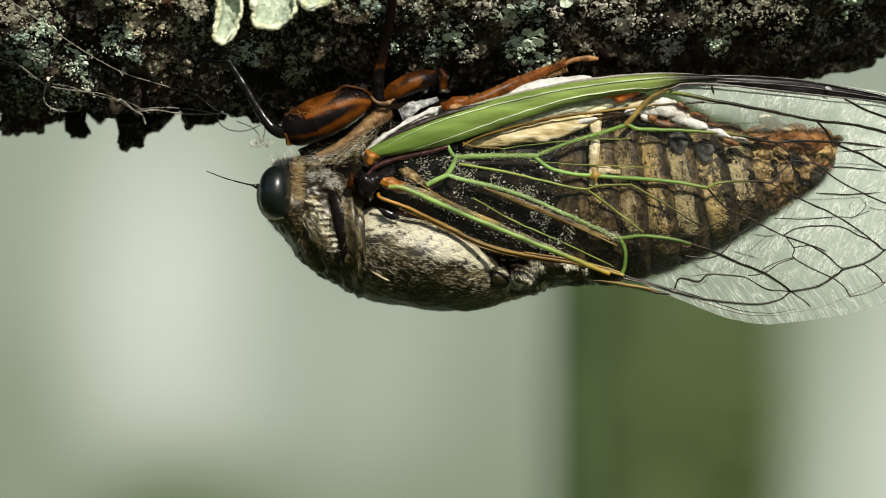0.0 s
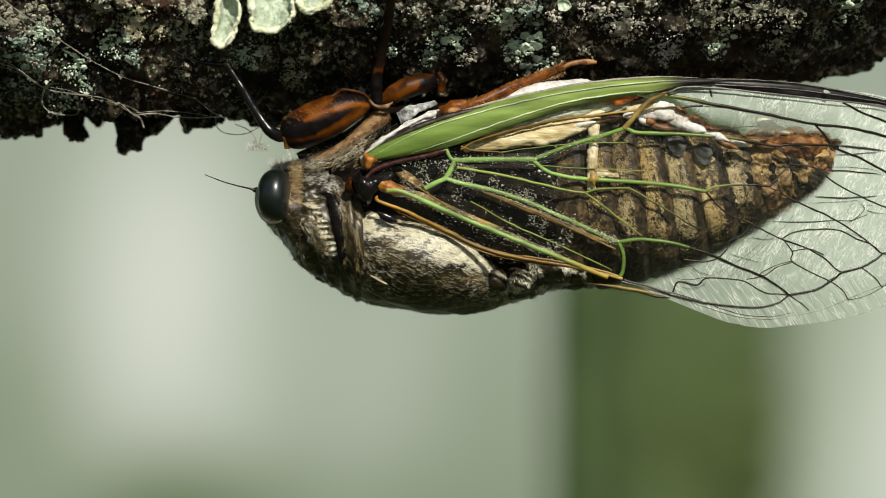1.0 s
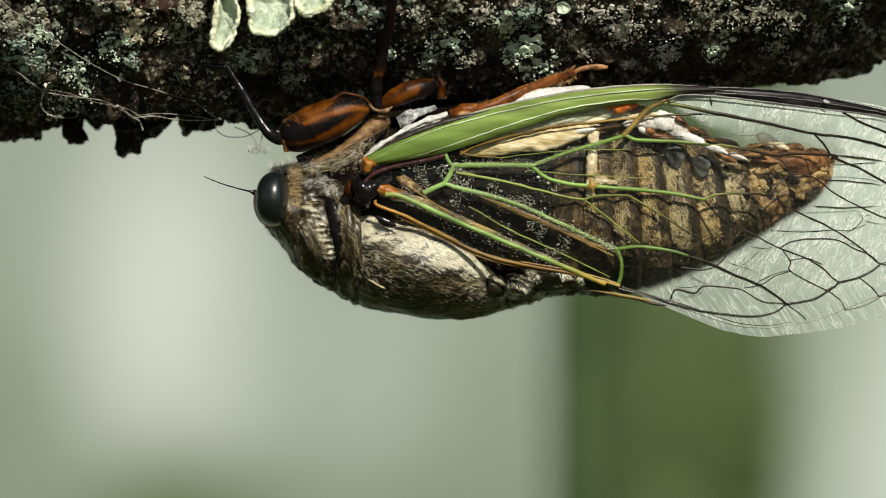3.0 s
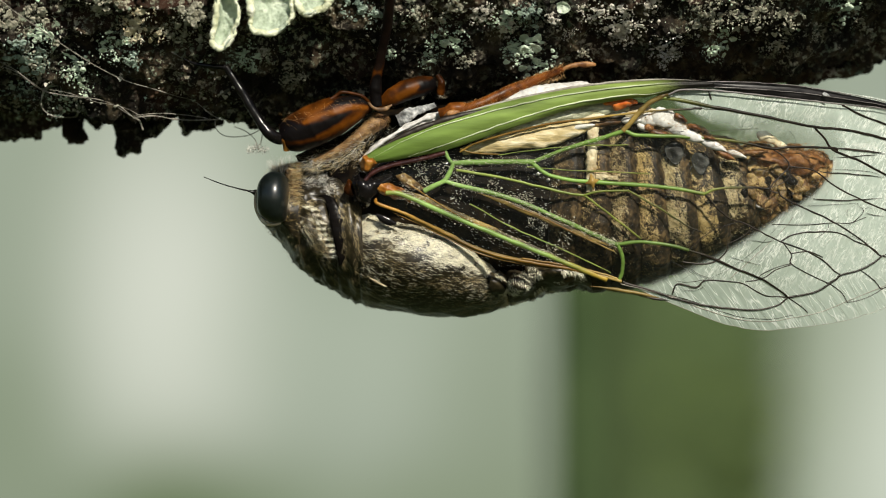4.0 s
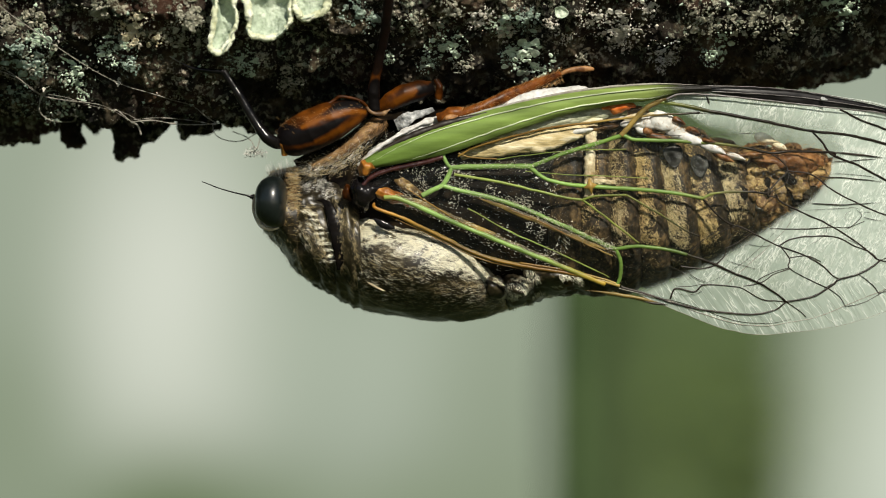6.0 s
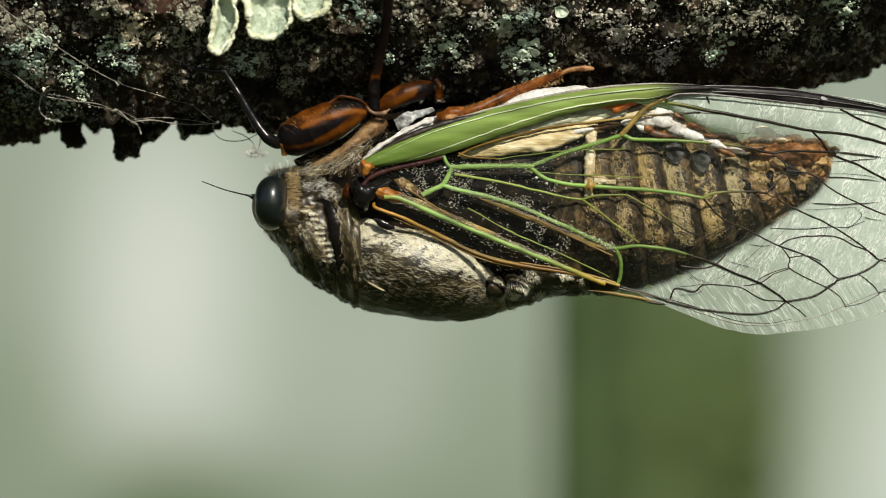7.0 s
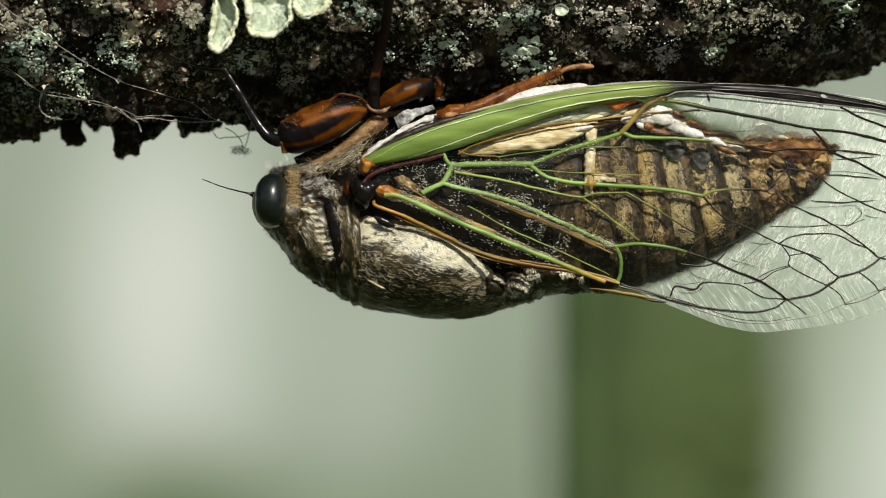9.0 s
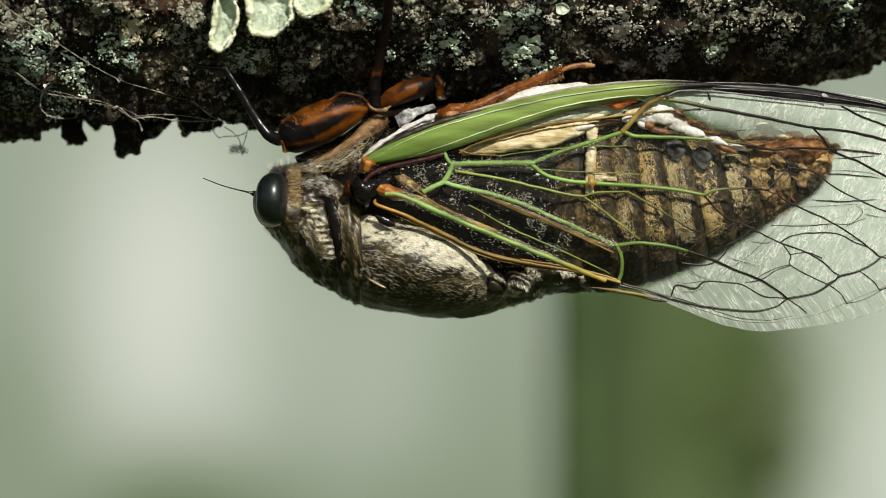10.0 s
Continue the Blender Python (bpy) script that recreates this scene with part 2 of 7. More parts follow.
M["notum_black"] = material("black_chitin", [(0.003, 0.002, 0.002), (0.008, 0.006, 0.004), (0.026, 0.017, 0.008)], 500, 0.5, 0.6, 0.00012, spec=0.1)
M["abdomen"] = material("abdomen_brown", [(0.005, 0.004, 0.003), (0.030, 0.021, 0.011), (0.13, 0.085, 0.038)], 900, 0.55, 0.6, 0.00014, spec=0.25)
M["tail"] = material("abdomen_tip", [(0.014, 0.008, 0.005), (0.12, 0.062, 0.024), (0.44, 0.29, 0.12)], 620, 0.5, 0.9, 0.0002, spec=0.28)
M["rust"] = material("rusty_cuticle", [(0.016, 0.007, 0.003), (0.13, 0.050, 0.015), (0.38, 0.19, 0.07)], 520, 0.42, 0.9, 0.0002, spec=0.4)
M["amber_gold"] = material("golden_cuticle", [(0.02, 0.010, 0.003), (0.16, 0.095, 0.03), (0.42, 0.30, 0.12)], 900, 0.42, 1.0, 0.0003, spec=0.5)
M["vivid"] = material("vivid_orange", [(0.34, 0.06, 0.008), (0.62, 0.13, 0.015), (0.70, 0.24, 0.05)], 500, 0.4, 0.6, 0.00012)
M["pane"] = material("smoky_pane", [(0.006, 0.006, 0.005), (0.024, 0.024, 0.021), (0.085, 0.085, 0.078)], 380, 0.5, 0.8, 0.0002, spec=0.3)
M["amber"] = material("amber_chitin", [(0.007, 0.003, 0.001), (0.040, 0.011, 0.0012), (0.125, 0.036, 0.003)], 260, 0.42, 0.35, 0.0001, spec=0.12)
M["hind_amber"] = material("hind_amber", [(0.02, 0.006, 0.002), (0.10, 0.028, 0.004), (0.24, 0.075, 0.010)], 420, 0.4, 0.5, 0.00012, spec=0.2)
M["orange"] = material("orange_chitin", [(0.09, 0.026, 0.004), (0.32, 0.115, 0.014), (0.52, 0.25, 0.045)], 520, 0.42, 0.7, 0.00015)
M["tan"] = material("tan_cuticle", [(0.035, 0.016, 0.006), (0.16, 0.085, 0.034), (0.38, 0.24, 0.11)], 500, 0.5, 0.5, 0.0001)
M["cream"] = material("cream_cuticle", [(0.32, 0.23, 0.11), (0.64, 0.55, 0.36), (0.82, 0.76, 0.6)], 420, 0.5, 0.8, 0.0002)
M["cover"] = material("sound_cover", [(0.06, 0.038, 0.012), (0.55, 0.43, 0.21), (0.90, 0.84, 0.65)], 420, 0.5, 0.9, 0.00025, stretch=(0.35, 1, 1.6))
M["pale_film"] = material("pale_film", [(0.16, 0.17, 0.09), (0.45, 0.46, 0.33), (0.78, 0.78, 0.66)], 800, 0.5, 0.8, 0.0002, stretch=(0.4, 1, 1))
M["wax"] = material("white_wax", [(0.46, 0.44, 0.41), (0.66, 0.65, 0.62), (0.78, 0.77, 0.75)], 900, 0.75, 0.7, 0.00006, spec=0.3)
M["edge_dark"] = material("edge_dark", [(0.003, 0.003, 0.003), (0.010, 0.009, 0.009), (0.03, 0.027, 0.028)], 700, 0.34, 0.6, 0.00008, spec=0.25, stretch=(0.15, 1, 1))
M["edge_line"] = material("edge_line", [(0.07, 0.06, 0.06), (0.26, 0.24, 0.23)], 700, 0.35, 0.4, 0.00006)
M["ash"] = material("ash_grey", [(0.06, 0.06, 0.06), (0.28, 0.29, 0.29), (0.62, 0.63, 0.62)], 900, 0.7, 0.8, 0.0002, spec=0.3)
M["maroon"] = material("maroon_vein", [(0.02, 0.006, 0.006), (0.06, 0.018, 0.015)], 500, 0.25, 0.3, 0.00004, coat=0.3)
M["eye"] = material("compound_eye", [(0.003, 0.005, 0.005), (0.009, 0.013, 0.012)], 2500, 0.32, 0.12, 0.00002, spec=0.5, coat=0.5)
M["silver"] = material("silver_hair", [(0.68, 0.64, 0.47), (0.93, 0.90, 0.73)], 800, 0.42, 0.0, spec=0.7)
M["gold"] = material("gold_hair", [(0.46, 0.31, 0.10), (0.76, 0.58, 0.27)], 800, 0.4, 0.0, spec=0.7)
M["straw"] = material("straw_hair", [(0.40, 0.30, 0.13), (0.70, 0.58, 0.33)], 800, 0.4, 0.0, spec=0.7)
M["dun"] = material("dun_hair", [(0.30, 0.26, 0.17), (0.56, 0.51, 0.37)], 800, 0.4, 0.0, spec=0.7)
M["ginger"] = material("ginger_hair", [(0.30, 0.15, 0.05), (0.55, 0.34, 0.14)], 800, 0.45, 0.0)
M["white_hair"] = material("white_hair", [(0.75, 0.73, 0.66), (0.85, 0.84, 0.8)], 800, 0.4, 0.0, spec=0.6)
M["bristle"] = material("bristle", [(0.66, 0.62, 0.46), (0.86, 0.83, 0.70)], 800, 0.4, 0.0, spec=0.7)
M["bar"] = along_x("green_bar", [(-6, (0.075, 0.11, 0.02)), (-1, (0.115, 0.185, 0.036)), (8, (0.205, 0.29, 0.072)), (14.0, (0.20, 0.26, 0.07)), (15.6, (0.012, 0.011, 0.009))], streak=0.42)
M["bar"].node_tree.nodes["Principled BSDF"].inputs["Specular IOR Level"].default_value = 0.12
M["ridge"] = along_x("pale_ridge", [(-6, (0.32, 0.40, 0.2)), (2, (0.56, 0.63, 0.42)), (14, (0.54, 0.6, 0.4)), (15.6, (0.13, 0.12, 0.12))], 0.3)
M["vein"] = along_x("green_vein", [(-4, PALE), (2, (0.19, 0.31, 0.085)), (10, GREEN), (15.5, (0.12, 0.20, 0.04)), (18, OLIVE), (19.6, BROWN)])
M["upper_vein"] = along_x("upper_vein", [(-4, GREEN), (13.5, GREEN), (15.5, OLIVE), (17.5, BROWN)])
M["thin_vein"] = along_x("thin_vein", [(-4, (0.24, 0.28, 0.07)), (8, (0.19, 0.25, 0.045)), (13, (0.15, 0.17, 0.03)), (16.5, BROWN)])
M["clavus"] = along_x("clavus_vein", [(-4, (0.42, 0.24, 0.035)), (-1.6, (0.26, 0.30, 0.07)), (1, (0.18, 0.30, 0.075)), (8, (0.17, 0.27, 0.055)), (11, (0.30, 0.20, 0.03))])
M["ochre"] = along_x("ochre_vein", [(-4, (0.42, 0.16, 0.016)), (0, (0.34, 0.19, 0.03)), (3, (0.17, 0.10, 0.016)), (9, (0.15, 0.075, 0.012)), (12, (0.30, 0.21, 0.055)), (13.8, (0.20, 0.14, 0.04)), (16, BROWN)])
M["amber_band"] = material("amber_band", [(0.008, 0.006, 0.002), (0.075, 0.052, 0.010), (0.30, 0.20, 0.04)], 420, 0.4, 0.5, 0.0001, stretch=(0.4, 1, 1))
M["dark_vein"] = material("dark_vein", [(0.010, 0.007, 0.005), (0.028, 0.018, 0.011)], 800, 0.45, 0.3, 0.00004)


def marked(name, base):
    """A leg's cuticle with natural markings: the mesh's "mark" runs from -1 (orange) over 0 (ground colour) to 1 (black)."""
    m = base.copy()
    m.name = name
    nt = m.node_tree
    n, l = nt.nodes, nt.links
    bs = n["Principled BSDF"]
    col = bs.inputs["Base Color"].links[0].from_socket
    at = n.new("ShaderNodeAttribute")
    at.attribute_name = "mark"
    for lo, hi, c in ((0.0, -1.0, (0.17, 0.053, 0.004)), (0.0, 1.0, (0.004, 0.003, 0.003))):
        mr, mx = n.new("ShaderNodeMapRange"), n.new("ShaderNodeMix")
        mr.inputs["From Min"].default_value, mr.inputs["From Max"].default_value = lo, hi
        mx.data_type = "RGBA"
        l.new(at.outputs["Fac"], mr.inputs["Value"])
        l.new(mr.outputs["Result"], mx.inputs["Factor"])
        l.new(col, mx.inputs[6])
        mx.inputs[7].default_value = (*c, 1)
        col = mx.outputs[2]
    l.new(col, bs.inputs["Base Color"])
    bs.inputs["Specular IOR Level"].default_value = 0.14
    return m


M["marked_amber"] = marked("marked_amber", M["amber"])
M["web_scrap"] = material("web_scrap", [(0.40, 0.40, 0.36), (0.60, 0.60, 0.55)], 900, 0.8, 0.2)
M["dirty_silk"] = material("dirty_silk", [(0.18, 0.16, 0.13), (0.40, 0.38, 0.33)], 900, 0.7, 0.3)


def membrane(name, clear, tint, milk, backlit=0.0):
    """Wing film: mostly clear, a little milky against the light, embossed with fine creases. The last argument sets how
    milky the outer field is, painting light scattered there.
    """
    m = bpy.data.materials.new(name)
    m.use_nodes = True
    nt = m.node_tree
    n, l = nt.nodes, nt.links
    n.remove(n["Principled BSDF"])
    out = n["Material Output"]
    tc = n.new("ShaderNodeTexCoord")

    def math_node(op, a, b=None, c=None):
        x = n.new("ShaderNodeMath")
        x.operation = op
        for k, v in enumerate((a, b, c)):
            if v is None:
                continue
            if isinstance(v, (int, float)):
                x.inputs[k].default_value = v
            else:
                l.new(v, x.inputs[k])
        return x.outputs["Value"]

    def spread(v, f0, f1, t0, t1, smooth=False):
        r = n.new("ShaderNodeMapRange")
        if smooth:
            r.interpolation_type = "SMOOTHSTEP"
        r.inputs["From Min"].default_value, r.inputs["From Max"].default_value = f0, f1
        r.inputs["To Min"].default_value, r.inputs["To Max"].default_value = t0, t1
        l.new(v, r.inputs["Value"])
        return r.outputs["Result"]

    def noise(turn, stretch, scale, detail, bend=0.0):
        mp, t = n.new("ShaderNodeMapping"), n.new("ShaderNodeTexNoise")
        mp.vector_type = "TEXTURE"
        mp.inputs["Rotation"].default_value, mp.inputs["Scale"].default_value = (0, radians(turn), 0), stretch
        l.new(tc.outputs["Object"], mp.inputs["Vector"])
        t.inputs["Scale"].default_value, t.inputs["Detail"].default_value, t.inputs["Distortion"].default_value = scale, detail, bend
        l.new(mp.outputs["Vector"], t.inputs["Vector"])
        return t.outputs["Fac"]

    def crease(v, width):
        """1 on the middle level of a noise, falling to 0 beside it."""
        return spread(math_node("ABSOLUTE", math_node("SUBTRACT", v, 0.5)), 0.0, width, 1.0, 0.0, True)

    coarse = noise(30, (1.0, 60.0, 3.5), 4600.0, 2.0, 0.5)
    fine = noise(-20, (1.0, 60.0, 3.0), 5200.0, 2.0, 0.4)
    rays = noise(-36, (1.0, 60.0, 7.0), 3000.0, 1.0, 0.2)
    cloud = noise(0, (1.0, 1.0, 1.0), 420.0, 3.0)
    broken = spread(noise(10, (1.0, 1.0, 1.6), 1300.0, 2.0), 0.36, 0.56, 0.0, 1.0)
    rim = n.new("ShaderNodeAttribute")
    rim.attribute_name = "rim"
    field = math_node("MULTIPLY", math_node("MAXIMUM", crease(coarse, 0.07), math_node("MULTIPLY", crease(fine, 0.05), 0.6)), broken)
    lines = n.new("ShaderNodeMix")
    l.new(rim.outputs["Fac"], lines.inputs["Factor"])
    l.new(field, lines.inputs["A"])
    l.new(math_node("MULTIPLY", crease(rays, 0.038), math_node("MULTIPLY_ADD", broken, 0.6, 0.4)), lines.inputs["B"])
    lines = lines.outputs["Result"]
    swellings = n.new("ShaderNodeMix")
    l.new(rim.outputs["Fac"], swellings.inputs["Factor"])
    l.new(math_node("MULTIPLY_ADD", fine, 0.4, coarse), swellings.inputs["A"])
    l.new(math_node("MULTIPLY", rays, 1.4), swellings.inputs["B"])
    bp = n.new("ShaderNodeBump")
    bp.inputs["Strength"].default_value, bp.inputs["Distance"].default_value = 0.7, 0.00010 if backlit else 0.0001
    l.new(math_node("MULTIPLY_ADD", lines, 0.12, swellings.outputs["Result"]), bp.inputs["Height"])

    tr = n.new("ShaderNodeBsdfTransparent")
    tr.inputs["Color"].default_value = (*tint, 1)
    tl, df, gl = n.new("ShaderNodeBsdfTranslucent"), n.new("ShaderNodeBsdfDiffuse"), n.new("ShaderNodeBsdfGlossy")
    # Glints are painted as a paler colour along the creases.
    tone = n.new("ShaderNodeMix")
    tone.data_type = "RGBA"
    tone.inputs[6].default_value, tone.inputs[7].default_value = (*[c * 0.80 for c in milk], 1), (0.90, 0.95, 0.88, 1)
    l.new(lines, tone.inputs["Factor"])
    l.new(tone.outputs[2], tl.inputs["Color"])
    l.new(tone.outputs[2], df.inputs["Color"])
    gl.inputs["Roughness"].default_value = 0.2
    gl.inputs["Color"].default_value = (0.9, 0.92, 0.9, 1)
    for sh in (tl, df, gl):
        l.new(bp.outputs["Normal"], sh.inputs["Normal"])
    fac = spread(cloud, 0.3, 0.75, (1 - clear) * 0.5, (1 - clear) * 1.6)
    # Light from behind the wing is painted here as extra milk.
    if backlit:
        outer = n.new("ShaderNodeAttribute")
        outer.attribute_name = "backlit"
        body = spread(cloud, 0.35, 0.65, backlit * 0.78, backlit * 0.96)
        milkiness = math_node("ADD", body, math_node("MULTIPLY", lines, 0.25))
        fac = math_node("MINIMUM", math_node("MULTIPLY_ADD", outer.outputs["Fac"], milkiness, fac), 1.0)
    m1, m2, both = n.new("ShaderNodeMixShader"), n.new("ShaderNodeMixShader"), n.new("ShaderNodeMixShader")
    l.new(fac, m1.inputs["Fac"])
    l.new(tr.outputs["BSDF"], m1.inputs[1])
    both.inputs["Fac"].default_value = 0.72
    l.new(tl.outputs["BSDF"], both.inputs[1])
    l.new(df.outputs["BSDF"], both.inputs[2])
    l.new(both.outputs["Shader"], m1.inputs[2])
    fr = n.new("ShaderNodeFresnel")
    fr.inputs["IOR"].default_value = 1.45
    l.new(bp.outputs["Normal"], fr.inputs["Normal"])
    l.new(math_node("MULTIPLY", fr.outputs["Fac"], 0.2), m2.inputs["Fac"])
    l.new(m1.outputs["Shader"], m2.inputs[1])
    l.new(gl.outputs["BSDF"], m2.inputs[2])
    l.new(m2.outputs["Shader"], out.inputs["Surface"])
    return m


M["film"] = membrane("wing_film", 0.994, (0.97, 0.98, 0.96), (0.74, 0.86, 0.76), 0.82)
M["hind_film"] = membrane("hind_wing_film", 0.996, (0.97, 0.98, 0.96), (0.85, 0.9, 0.84))
M["far_film"] = membrane("far_wing_film", 0.80, (0.97, 0.98, 0.96), (0.74, 0.83, 0.74))


# ---- the distance, the ground and the stems far behind ----
def backdrop():
    m = bpy.data.materials.new("glowing_woodland")
    m.use_nodes = True
    nt = m.node_tree
    n, l = nt.nodes, nt.links
    n.remove(n["Principled BSDF"])
    # The backdrop shines by itself, with every tone painted into its emission.
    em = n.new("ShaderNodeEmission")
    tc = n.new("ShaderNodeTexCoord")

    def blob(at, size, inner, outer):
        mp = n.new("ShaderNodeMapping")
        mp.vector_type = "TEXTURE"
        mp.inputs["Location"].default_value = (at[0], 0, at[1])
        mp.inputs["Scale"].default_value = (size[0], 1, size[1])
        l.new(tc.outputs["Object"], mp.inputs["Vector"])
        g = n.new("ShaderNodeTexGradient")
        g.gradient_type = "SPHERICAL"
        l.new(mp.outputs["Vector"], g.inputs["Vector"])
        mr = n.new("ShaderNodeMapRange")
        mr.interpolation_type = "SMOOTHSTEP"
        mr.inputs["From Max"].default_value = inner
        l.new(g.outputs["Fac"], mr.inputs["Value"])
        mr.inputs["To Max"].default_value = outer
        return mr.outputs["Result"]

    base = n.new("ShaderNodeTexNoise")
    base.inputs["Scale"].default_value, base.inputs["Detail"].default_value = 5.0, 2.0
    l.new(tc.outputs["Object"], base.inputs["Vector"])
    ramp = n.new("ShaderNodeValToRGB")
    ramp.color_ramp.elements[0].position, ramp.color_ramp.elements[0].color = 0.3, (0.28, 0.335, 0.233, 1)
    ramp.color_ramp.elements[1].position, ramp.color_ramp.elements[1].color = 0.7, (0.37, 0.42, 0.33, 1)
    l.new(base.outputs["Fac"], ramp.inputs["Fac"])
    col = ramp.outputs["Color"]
    for at, size, inner, outer, c in GLOW_PATCHES:
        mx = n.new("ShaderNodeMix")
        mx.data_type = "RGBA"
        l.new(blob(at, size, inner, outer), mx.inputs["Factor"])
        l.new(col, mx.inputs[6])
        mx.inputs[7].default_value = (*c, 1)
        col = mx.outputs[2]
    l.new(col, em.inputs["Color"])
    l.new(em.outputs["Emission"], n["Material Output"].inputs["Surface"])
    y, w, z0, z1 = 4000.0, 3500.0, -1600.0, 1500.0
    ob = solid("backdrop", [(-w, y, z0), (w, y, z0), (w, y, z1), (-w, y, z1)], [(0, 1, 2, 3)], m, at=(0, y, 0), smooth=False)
    tagged(ob, "self-lit backdrop painted as pale hazy green woodland far out of focus", "backdrop", kind="structure")


# bright gaps and dark tones painted into the backdrop's glow: middle (m), half size (m), edge, strength, colour
GLOW_PATCHES = [
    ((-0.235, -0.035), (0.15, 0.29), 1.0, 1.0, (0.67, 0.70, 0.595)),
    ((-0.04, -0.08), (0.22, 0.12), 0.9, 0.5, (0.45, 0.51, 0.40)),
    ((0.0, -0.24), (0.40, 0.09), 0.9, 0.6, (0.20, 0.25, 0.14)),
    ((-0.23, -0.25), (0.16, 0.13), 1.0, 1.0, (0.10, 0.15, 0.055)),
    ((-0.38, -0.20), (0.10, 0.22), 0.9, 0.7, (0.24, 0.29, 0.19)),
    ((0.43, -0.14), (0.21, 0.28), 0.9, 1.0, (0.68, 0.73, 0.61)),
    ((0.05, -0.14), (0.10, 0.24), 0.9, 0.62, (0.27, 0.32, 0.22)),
    # these two tones paint a soft right edge for the trunk
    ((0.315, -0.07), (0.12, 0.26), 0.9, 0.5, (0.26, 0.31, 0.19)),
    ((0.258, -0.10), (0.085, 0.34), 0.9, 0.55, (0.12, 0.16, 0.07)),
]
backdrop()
M["moss"] = material("mossy_bark", [(0.036, 0.058, 0.023), (0.062, 0.094, 0.037), (0.10, 0.138, 0.058)], 40, 0.9, 0.5, 0.002, spec=0.2)
M["moss_dark"] = material("dark_mossy_bark", [(0.030, 0.055, 0.020), (0.046, 0.076, 0.028), (0.07, 0.105, 0.042)], 40, 0.9, 0.5, 0.002, spec=0.2)
M["turf"] = material("turf", [(0.015, 0.022, 0.008), (0.03, 0.045, 0.012), (0.06, 0.065, 0.025)], 6, 0.9, 0.5, 0.02, spec=0.2)
g0 = 900000.0
ground = solid("ground", [(-g0, -g0, -1600), (g0, -g0, -1600), (g0, g0, -1600), (-g0, g0, -1600)], [(0, 1, 2, 3)], M["turf"], smooth=False)
tagged(ground, "grassy woodland ground below the branch", "ground", kind="structure")


def stem(name, x, y, r, mat, label, lean=0.0):
    """A young tree's trunk: tapered, lumpy, standing on the ground."""
    z = np.linspace(-1600, 1500, 60)
    a = np.linspace(0, 2 * math.pi, 28, endpoint=False)
    g = np.zeros((60, 28, 3))
    rr = r * (1 - 0.06 * (z / 1500))[:, None] * (1 + 0.05 * vnoise(np.stack(np.broadcast_arrays(np.cos(a)[None] * 2, np.sin(a)[None] * 2, z[:, None] / 60), -1), 5))
    rr = rr * (1 + 0.5 * np.exp(-(z + 1600) / 120))[:, None]
    g[:, :, 0] = x + lean * (z[:, None] + 60) + rr * np.cos(a)
    g[:, :, 1] = y + rr * np.sin(a)
    g[:, :, 2] = z[:, None]
    t = thing(name, (x + lean * -1540, y, -1600), label, "tree trunk")
    skin("trunk", g, mat, t)


stem("sapling_trunk", 15.9, 300, 2.6, M["moss_dark"], "thin dark green sapling stem out of focus")
stem("tree_trunk", 127, 2500, 62, M["moss"], "olive green mossy tree trunk, far out of focus", 0.02)


def far_foliage():
    """A bushy clump of leaves at the end of a twig that reaches up from the ground, far behind."""
    rng = np.random.default_rng(44)
    cx, cy, cz, r = 130.0, 2200.0, -92.0, 36.0
    t = thing("leafy_shoot", (cx, cy, -1600), "green leafy shoot swaying far out of focus", "shoot")
    skin("stalk", tube(spline([(cx - 6, cy, -1600), (cx + 5, cy, -900), (cx, cy, cz)], 40), [5, 4, 2], 8), M["moss"], t)
    V, F = [], []
    for k in range(170):
        d = rng.normal(size=3)
        d *= r * rng.uniform(0.2, 1) ** 0.5 / np.linalg.norm(d)
        o = np.array([cx, cy, cz]) + d * np.array([0.95, 0.8, 1.1])
        a = d / r + rng.normal(scale=0.5, size=3)
        a /= np.linalg.norm(a)
        b = np.cross(a, rng.normal(size=3))
        b /= np.linalg.norm(b)
        c = np.cross(a, b)
        i = len(V)
        V += [o, o + a * 6 + b * 4 + c, o + a * 15, o + a * 6 - b * 4 + c, o + a * 7 - c]
        F += [(i, i + 1, i + 4), (i + 1, i + 2, i + 4), (i + 2, i + 3, i + 4), (i + 3, i, i + 4)]
    tagged(solid("foliage", V, F, M["leaf"], t, "clump of small green leaves"), kind="stuff")
    return t


M["leaf"] = material("far_leaf", [(0.06, 0.095, 0.026), (0.10, 0.145, 0.042), (0.15, 0.20, 0.07)], 30, 0.6, 0.3, 0.001, spec=0.2)
SHOOT = far_foliage()


# ---- the branch ----
BRANCH_R, BRANCH_Y = 14.0, 3.6


def branch_foot(x):
    """Height of the branch's underside along its length."""
    x = np.asarray(x, float)
    return 8.0 + np.where(x > 0, 0.0635, 0.030) * x + np.where(x > 0, 0.0009 * np.minimum(x, 40) ** 2, 0) + 0.22 * np.maximum(x - 20.3, 0)


def ridged(p, seed, octaves=4):
    v, a = 0, 1.0
    for k in range(octaves):
        v = v + a * (1 - np.abs(vnoise(p, seed + k))) ** 2
        p, a = p * 2.1 + 5.3, a * 0.5
    return v


